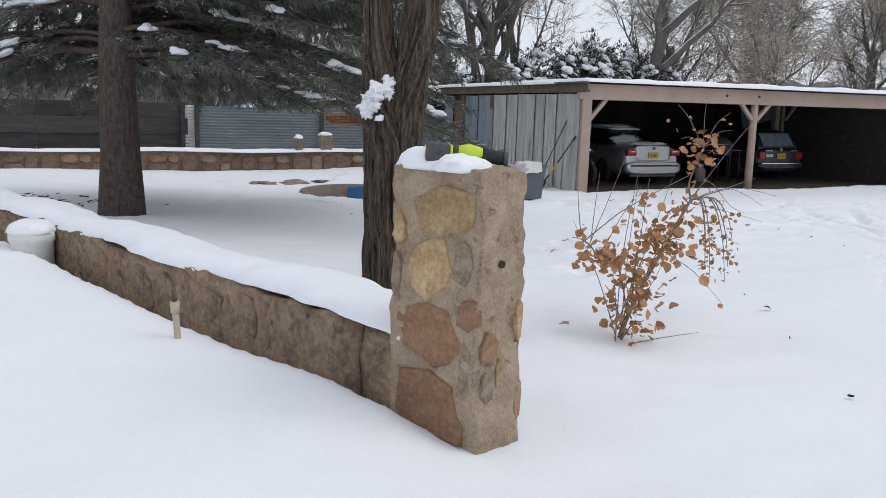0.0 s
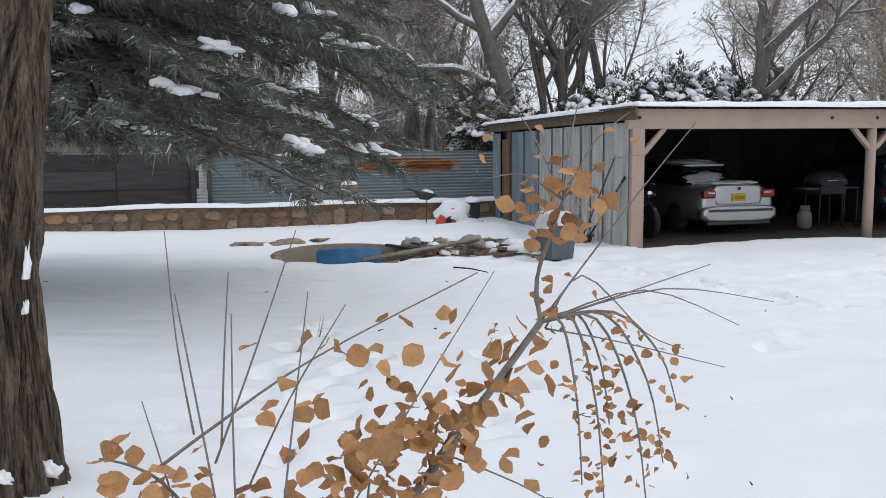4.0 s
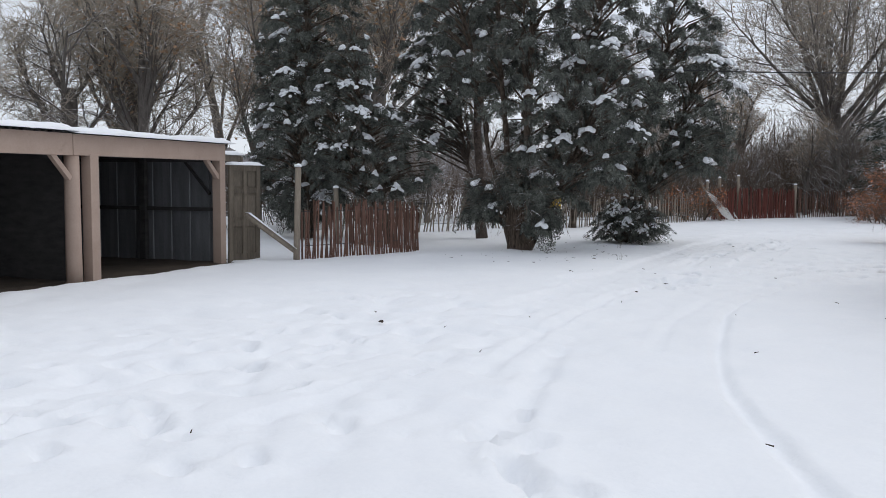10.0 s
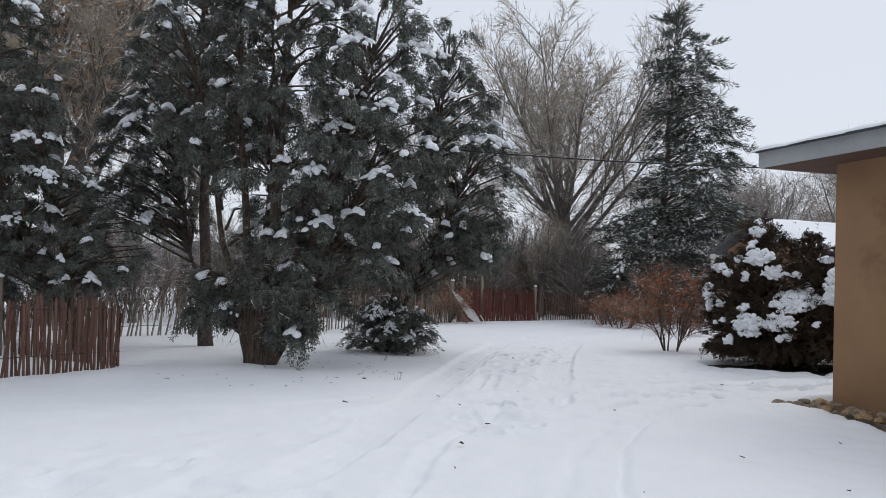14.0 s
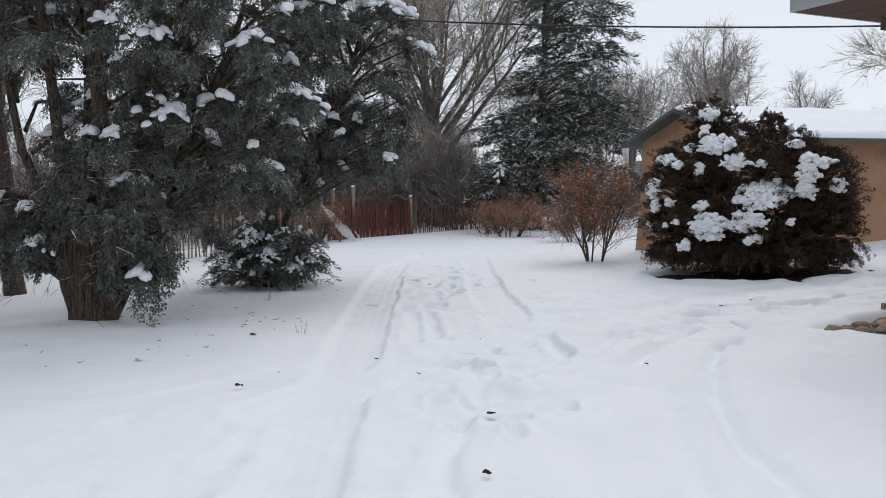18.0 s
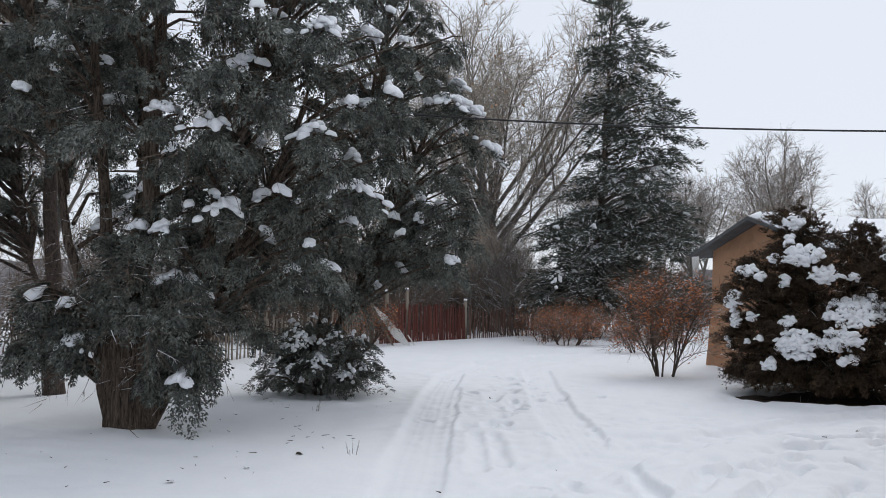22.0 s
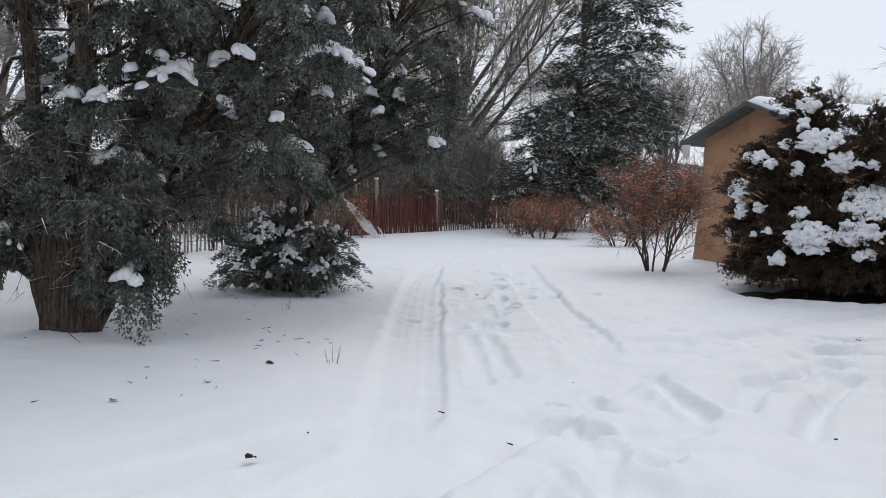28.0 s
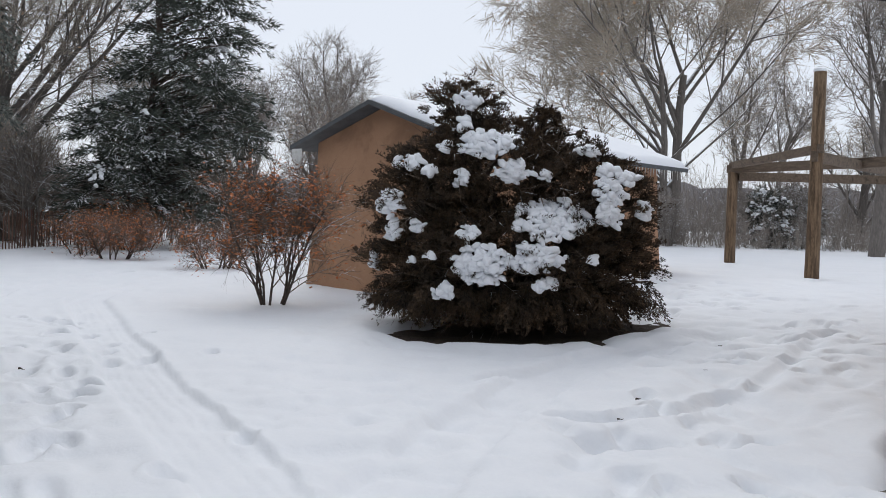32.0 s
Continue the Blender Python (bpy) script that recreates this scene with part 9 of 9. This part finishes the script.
lr = random.Random(5)
bm = bmesh.new()
for k in range(420):
    x, y = lr.gauss(-5.3, 1.0), lr.gauss(15.0, 0.9)
    z = gz(x, y) + 0.015
    a, l = lr.uniform(0, 6.28), lr.uniform(0.05, 0.22)
    rod(bm, (x, y, z), (x + l * math.cos(a), y + l * math.sin(a), z + lr.uniform(0, 0.03)), lr.uniform(0.004, 0.014), 0.003, 4)
for k in range(70):
    x, y = lr.uniform(24, 31), lr.uniform(16.6, 20.5)
    z = gz(x, y) + 0.01
    a, l = lr.uniform(0, 6.28), lr.uniform(0.02, 0.1)
    rod(bm, (x, y, z), (x + l * math.cos(a), y + l * math.sin(a), z + 0.01), 0.004, 0.002, 4)
for k in range(60):
    x, y = lr.uniform(0, 26), lr.uniform(3, 17)
    z = gz(x, y) + 0.02
    a, l = lr.uniform(0, 6.28), lr.uniform(0.02, 0.06)
    rod(bm, (x, y, z), (x + l * math.cos(a), y + l * math.sin(a), z + 0.012), 0.006, 0.003, 4)
litter = part("needle_litter", bm, M_SOIL, None)
tagged(litter, "scattered dark twigs and needles on the snow", "litter", "", "stuff")
st = thing("dead_stick", pose(0.02, 2.02, gz(0.02, 2.02)), "thin dark stick standing out of the snow", "stick")
part("stick", rods(((0, 0, -0.03), (0.07, 0.1, 0.07), 0.006, 0.005), ((0.07, 0.1, 0.07), (0.11, 0.2, 0.16), 0.005, 0.003)), M_SOIL, st)
for k, (x, y) in enumerate(((29.6, 17.9), (26.2, 16.4), (1.9, 11.6))):
    gr = thing("dry_grass_tuft", pose(x, y, gz(x, y)), "few dry grass stalks poking from the snow", "grass")
    bm = bmesh.new()
    for j in range(7):
        a = lr.uniform(0, 6.28)
        rod(bm, (0.05 * math.cos(a), 0.05 * math.sin(a), -0.02), (0.1 * math.cos(a), 0.1 * math.sin(a), lr.uniform(0.06, 0.2)), 0.003, 0.0012, 4)
    tagged(part("stalks", bm, M_TWIG_NEAR, gr), kind="stuff")

# ---- woods behind the yard: bare trees of several habits, each set down many times ----
woods = [
    bare_tree("bare_tree", 71, 19.0, 0.22, COTTON, "bare grey tree with snow-lined branches", trunk_part=0.36, fan=4, twig=1.0, sub=2, width=0.012),
    bare_tree("bare_tree", 72, 16.0, 0.26, FORK, "crooked forked bare tree with snow-lined limbs", (0.12, 0.0), trunk_part=0.3, fan=5, twig=0.8, sub=2, leaves=500, leaf_mat=M_DRYLEAF_FAR, leaf_size=0.12),
    bare_tree("willow_tree", 73, 16.0, 0.28, WILLOW, "spreading bare willow with fine frosted tan twigs", trunk_part=0.3, twig_mat=M_TWIG_TAN, fan=4, twig=0.8, sub=2, droop=0.15, width=0.013),
    bare_tree("bare_tree", 74, 16.0, 0.18, FORK, "multi-stemmed bare tree with snow on its limbs", stems=3, trunk_part=0.32, fan=3, twig=0.8, sub=2),
    bare_tree("rusty_tree", 75, 16.0, 0.24, COTTON, "tree still holding rusty dry leaves", trunk_part=0.36, leaves=1500, leaf_mat=M_DRYLEAF_FAR, leaf_size=0.13, fan=6, twig=0.8, sub=2, twig_mat=M_TWIG_TAN),
    bare_tree("thicket", 76, 6.0, 0.05, SCRUB, "dense bare thicket of thin grey stems", stems=8, trunk_part=0.5, fan=3, twig=0.7, sub=2, width=0.008, splay=0.3),
]
PLACES = [  # kind, x, y, turn, scale
    (3, -3.4, 33, 20, 1.0), (0, -8, 36, 80, 1.1), (3, 2.6, 38, 140, 1.1), (0, 7.4, 33.5, 200, 0.9), (3, 7.8, 33, 260, 1.0), (1, 12.6, 31, 10, 1.05), (0, 10.5, 39, 60, 1.1),
    (2, 15.0, 33.5, 100, 0.95), (2, 20.0, 35.5, 30, 1.05), (2, 24.5, 34.5, 220, 1.0), (0, 22.5, 41, 300, 1.2), (4, 28.5, 37, 0, 1.1), (4, 33.5, 35.5, 100, 1.0), (0, 36, 40, 50, 1.2), (2, 18, 30.6, 310, 0.7),
    (0, -13, 32, 10, 1.0), (1, -16, 38, 100, 1.1), (3, -20, 34, 190, 1.1), (0, -1, 45, 30, 1.2), (1, 5, 47, 260, 1.2), (3, -11, 46, 75, 1.2), (0, 28, 48, 15, 1.2), (1, -26, 44, 5, 1.2),
    (3, -1, 35.5, 10, 1.0), (0, 1.5, 41, 90, 1.1), (2, 4.8, 37, 200, 0.9), (3, -6, 40, 300, 1.1), (2, -2.5, 31.5, 40, 0.7),
    (4, 39.0, 34.5, 200, 1.7), (4, 42.5, 36.5, 60, 1.6), (4, 35.5, 35.0, 300, 1.3), (5, 34, 30, 10, 0.9), (5, 37, 29.5, 70, 0.9),
    (0, 66, 27, 10, 1.2), (3, 61, 29, 90, 0.7), (0, 56, 32, 170, 1.1), (2, 70, 20, 40, 1.0), (0, 50, 36, 250, 1.1), (4, 59, 23.5, 10, 0.8), (1, 44, 38, 330, 1.1), (3, 68, 14, 280, 0.9), (2, 54, 27.5, 60, 0.75),
    (0, 76, 9, 20, 0.95), (0, 80, 2, 100, 1.15), (1, 74, 4, 200, 0.85), (0, 84, -5, 160, 0.9), (0, 78, -9, 240, 0.6), (3, 88, 6, 50, 1.2), (0, 90, -2, 310, 1.35), (2, 72, -12, 130, 0.8), (0, 70, 8, 70, 0.8), (0, 94, 10, 200, 1.2), (2, 86, 1, 20, 1.2),
    (5, 57, -17, 45, 1.0), (0, 68, -22, 200, 1.1), (2, 60, -24, 20, 1.0), (0, 74, -30, 100, 1.2), (5, 60, -7, 160, 1.0), (2, 56, -30, 250, 1.0), (3, 64, -36, 10, 1.1),
    (4, 26.3, 33.0, 40, 1.0), (2, 27.5, 35.2, 80, 1.15), (1, 60.5, 20.5, 40, 0.45), (0, 64.5, 22, 150, 0.45), (4, 57.5, 19.5, 80, 0.55), (5, 58, 17.5, 0, 1.3), (5, 62.5, 12.0, 120, 1.2), (5, 58, 21.5, 0, 1.0), (5, 62, 22.5, 60, 1.1), (5, 55, 22.5, 130, 0.9), (5, 51, 24.5, 210, 1.0), (5, 66, 18, 280, 1.1), (5, 47, 27, 30, 1.0), (5, 60, 14.5, 330, 0.8), (5, 42, 29, 90, 1.1), (5, 70, 12, 150, 1.0),
    (5, -5, 30.5, 0, 0.8), (5, 0, 36, 60, 0.9), (5, -10, 30, 120, 0.9), (5, -16, 29.5, 200, 1.0), (5, 4, 34, 250, 0.8), (5, 22, 31.5, 20, 0.9), (5, 26, 31.5, 80, 0.9), (5, 36, 31, 160, 0.9), (5, 32, 31.5, 100, 0.9), (5, 39, 32.5, 300, 1.0),
    (5, 58, -10, 10, 0.7), (5, 62, -18, 80, 0.8), (5, 56, -22, 150, 0.8), (5, 66, -8, 220, 0.8), (5, 70, -16, 290, 0.9),
]
used = set()
for kind, x, y, turn, s in PLACES:
    if kind not in used:
        at(woods[kind], x, y, turn, s)
        used.add(kind)
    else:
        again(woods[kind], x, y, turn, s)
WIDE = spec([10, 9, 7], [0.3, 0.2, 0.2], [44, 38, 42], [1.5, 0.4, 0.42], [0.4, 0.34, 0.4], [0.05, 0.07, 0.1, 0.12], [0, 0.035, 0.05, 0.05], [5, 7, 4, 3], [0.55, 0.16, 0.2, 0.3], [9, 6, 4, 3])
big_cotton = at(bare_tree("old_cottonwood", 81, 24.0, 0.27, WIDE, "old spreading cottonwood with pale bare limbs, few brown leaves", stems=2, trunk_part=0.32, leaves=1300, leaf_mat=M_DRYLEAF_FAR, leaf_size=0.13, twig_mat=M_TWIG_TAN, fan=9, twig=1.3, splay=0.12, width=0.016), 60.7, -12.1, 110, 1.2)
dark_tree = at(bare_tree("dark_trunk_tree", 83, 18.0, 0.33, COTTON, "dark-trunked bare tree beyond the pergola", trunk_part=0.4, fan=5, twig=0.9), 49.4, -13.8, 15)
# leaning tree behind the shed, its long low limbs lined with snow
def limbed_tree(name, seed, trunk, limbs_, label):
    r = random.Random(seed)
    wood, twigs, snow, tips = Tubes(), Tubes(), Tubes(), []
    wood.add([Vector(p) for p in trunk], [0.34 - 0.05 * k for k in range(len(trunk))], 12)
    kid = dict(SCRUB, limb_levels=0)
    for pts, r0 in limbs_:
        P = [Vector(p) for p in pts]
        fine = [P[k].lerp(P[k + 1], u / 4) + Vector((r.gauss(0, 0.05), r.gauss(0, 0.05), r.gauss(0, 0.05))) for k in range(len(P) - 1) for u in range(4)] + [P[-1]]
        n = len(fine) - 1
        rad = [r0 * (1 - 0.8 * k / n) for k in range(n + 1)]
        wood.add(fine, rad, 7)
        snow.add([p + Vector((0, 0, 0.75 * q + 0.012)) for p, q in zip(fine, rad)], [0.55 * q + 0.012 for q in rad], 6)
        for k in range(2, n + 1):
            d = (fine[k] - fine[k - 1]).normalized()
            for j in range(2):
                e = rand_dir(r, d, 0.55) + Vector((0, 0, r.uniform(-0.45, 0.5)))
                grow(r, wood, twigs, fine[k], e.normalized(), r.uniform(0.7, 1.7), 0.02, 0, kid, tips)
    ob = thing(name, pose(0, 0, 0), label, "tree")
    part("trunk", wood.mesh("trunk"), M_BARK, ob)["kind"] = "stuff"
    part("limbwork", twigs.mesh("limbwork"), M_BARK, ob)["kind"] = "stuff"
    part("crown", twig_fans(tips, 2, 0.5, seed, 0.1, 0.006, 2), M_TWIG, ob)["kind"] = "stuff"
    part("snow", snow.mesh("snow"), M_SNOWCAP, ob, "snow lying along the limbs")["kind"] = "stuff"
    return ob


at(limbed_tree("leaning_tree", 85, [(0, 0, -0.3), (-0.1, 0, 1.6), (-0.5, 0, 3.2), (-1.1, 0.1, 5.0), (-1.5, 0.1, 7.0)],
               [([(-0.4, 0, 2.9), (-1.5, -0.3, 3.5), (-2.7, -0.5, 3.6), (-4.0, -0.6, 4.3), (-5.2, -0.6, 4.3)], 0.12), ([(-0.1, 0, 1.7), (-1.2, -0.4, 2.1), (-2.4, -0.6, 2.8), (-3.6, -0.8, 2.3), (-4.8, -1.0, 1.9)], 0.12),
                ([(-0.9, 0, 4.4), (-2.2, 0.2, 5.4), (-3.6, 0.3, 5.5), (-5.0, 0.3, 6.2)], 0.11), ([(-2.4, -0.6, 2.8), (-3.6, -0.5, 3.6), (-5.0, -0.4, 4.4), (-6.2, -0.3, 4.4)], 0.07), ([(-1.3, 0.1, 6.0), (-2.4, 0, 7.4), (-3.2, 0, 9.0)], 0.12), ([(-0.8, 0, 4.2), (0.4, 0.2, 6.0), (0.9, 0.3, 8.4)], 0.14)],
               "leaning grey tree with long low limbs lined with snow"), 6.0, 31.4, 0, 1.17)
# snowy evergreen hedge behind the carport
hedge = at(lobe_tree("evergreen_shrub", 91, [(0, 0, 1.6, 1.5, 1.2, 1.7), (0.6, 0.2, 2.6, 1.0, 0.9, 0.9), (-0.7, 0, 2.3, 0.9, 0.9, 1.0)], [(0, 0, 0.2, 0, 2.4, 0.1)], 100, 9, 0.4, "fan", M_SHRUB, M_BARK, "broad evergreen shrub holding clots of snow", 0.7, 0.1, 0.0, 0.22, "shrub"), 8.4, 30.2, 0, 1.05)
for k, (x, y, s) in enumerate(((10.9, 31.1, 1.15), (13.2, 31.7, 1.1), (5.2, 30.4, 0.95))):
    again(hedge, x, y, 70 * k + 40, s)
for k, (x, y, s) in enumerate(((57.5, -15.5, 0.8), (61, -20.5, 0.9), (54.5, -22, 0.9), (65.5, -12.0, 0.8), (52, -26, 0.9))):
    again(hedge, x, y, 60 * k, s)


def brush(name, strips, seed, material, label):
    """Undergrowth: thousands of thin upright stems with side twigs, scattered over strips (x0, y0, x1, y1, half width, count, least height, most height)."""
    q = np.random.RandomState(seed)
    B, H = [], []
    for x0, y0, x1, y1, half, n, h0, h1 in strips:
        u, w = q.rand(n), q.uniform(-half, half, n)
        dx, dy = x1 - x0, y1 - y0
        l = math.hypot(dx, dy)
        B.append(np.stack([x0 + dx * u - dy / l * w, y0 + dy * u + dx / l * w, np.full(n, -0.1)], 1))
        H.append(q.uniform(h0, h1, n) * (0.75 + 0.25 * vnoise(B[-1][:, 0], B[-1][:, 1], 3.0, seed)))
    B, H = np.concatenate(B), np.concatenate(H)

    def unit(v):
        return v / np.linalg.norm(v, axis=1, keepdims=True)

    def sliver(o, d, l, w):
        return np.stack([o - (s_ := unit(np.cross(d, q.normal(0, 1, o.shape))) * w), o + s_, o + d * l], 1)

    d = unit(np.array([0, 0, 1.0]) + q.normal(0, 0.16, B.shape) * [1, 1, 0])
    out = [sliver(B, d, H[:, None], 0.006 + 0.0045 * H[:, None])]
    for k in range(8):
        v = q.uniform(0.15, 0.95, len(B))[:, None]
        e = unit(d + q.normal(0, 0.5, d.shape))
        l = (0.5 * (1 - v) * H[:, None] + 0.35) * q.uniform(0.6, 1.2, v.shape)
        o = B + d * H[:, None] * v
        out.append(sliver(o, e, l, 0.012))
        for j in range(3):
            p = q.uniform(0.2, 0.9, v.shape)
            out.append(sliver(o + e * l * p, unit(e + q.normal(0, 0.5, d.shape)), 0.5 * l * q.uniform(0.5, 1.2, v.shape), 0.008))
    V = np.concatenate(out).reshape(-1, 3)
    ob = part(name, mesh_np(name, V, np.arange(len(V)).reshape(-1, 3), False), material, None)
    return tagged(ob, label, "undergrowth", "", "stuff")


brush("undergrowth", [(-24, 25, -6, 29.2, 1.6, 520, 1.8, 5.0), (-6, 33.4, 6, 35, 0.8, 160, 1.6, 3.2), (-24, 33, 8, 40, 4.0, 900, 3.0, 8.0), (4, 32.5, 26, 36.5, 2.0, 260, 2.0, 4.0)], 3, M_TWIG, "dense grey undergrowth of bare stems beyond the yard")
brush("undergrowth", [(26, 33, 50, 31, 3.0, 500, 2.0, 5.0), (46, 27, 72, 17, 3.0, 1300, 2.0, 6.0), (54, 31, 76, 19, 3.0, 700, 5.0, 10.0), (60, 14, 78, 4, 3.0, 500, 2.0, 5.0)], 4, M_TWIG_BROWN, "brown undergrowth of bare stems beyond the far fence")
brush("undergrowth", [(80, 4, 78, -10, 4.0, 500, 3.0, 7.0), (62, -6, 52, -27, 3.0, 900, 1.2, 3.2), (70, -8, 58, -34, 4.0, 700, 3.0, 8.0)], 5, M_TWIG, "grey undergrowth of bare stems beyond the pergola")
# far wooded rise that closes the distance
def far_band(name, cx, cy, r0, a0, a1, h, label, mat_, seed):
    n = 220
    V = []
    for k in range(n + 1):
        a_ = radians(a0 + (a1 - a0) * k / n)
        top = h * (0.8 + 0.08 * float(vnoise(k * 0.9, 0, 8.0, seed)) + 0.12 * float(vnoise(k * 1.7, 3, 1.6, seed + 1)) + 0.1 * RNG.rand())
        V += [(cx + r0 * math.cos(a_), cy + r0 * math.sin(a_), -2), (cx + (r0 + 4) * math.cos(a_), cy + (r0 + 4) * math.sin(a_), top)]
    F = [(2 * k, 2 * k + 2, 2 * k + 3, 2 * k + 1) for k in range(n)]
    ob = part(name, mesh_np(name, V, F, False), mat_, None)
    return tagged(ob, label, "backdrop", "", "structure")


M_FARWOOD = mat("far_bare_wood", (0.13, 0.122, 0.12), (0.27, 0.25, 0.25), 0.9, 0.95, 0.0, fine=5.0, stretch=(1, 1, 0.25))
far_band("backdrop", 10, 5, 105, -45, 165, 6.0, "grey line of distant bare woods", M_FARWOOD, 5)
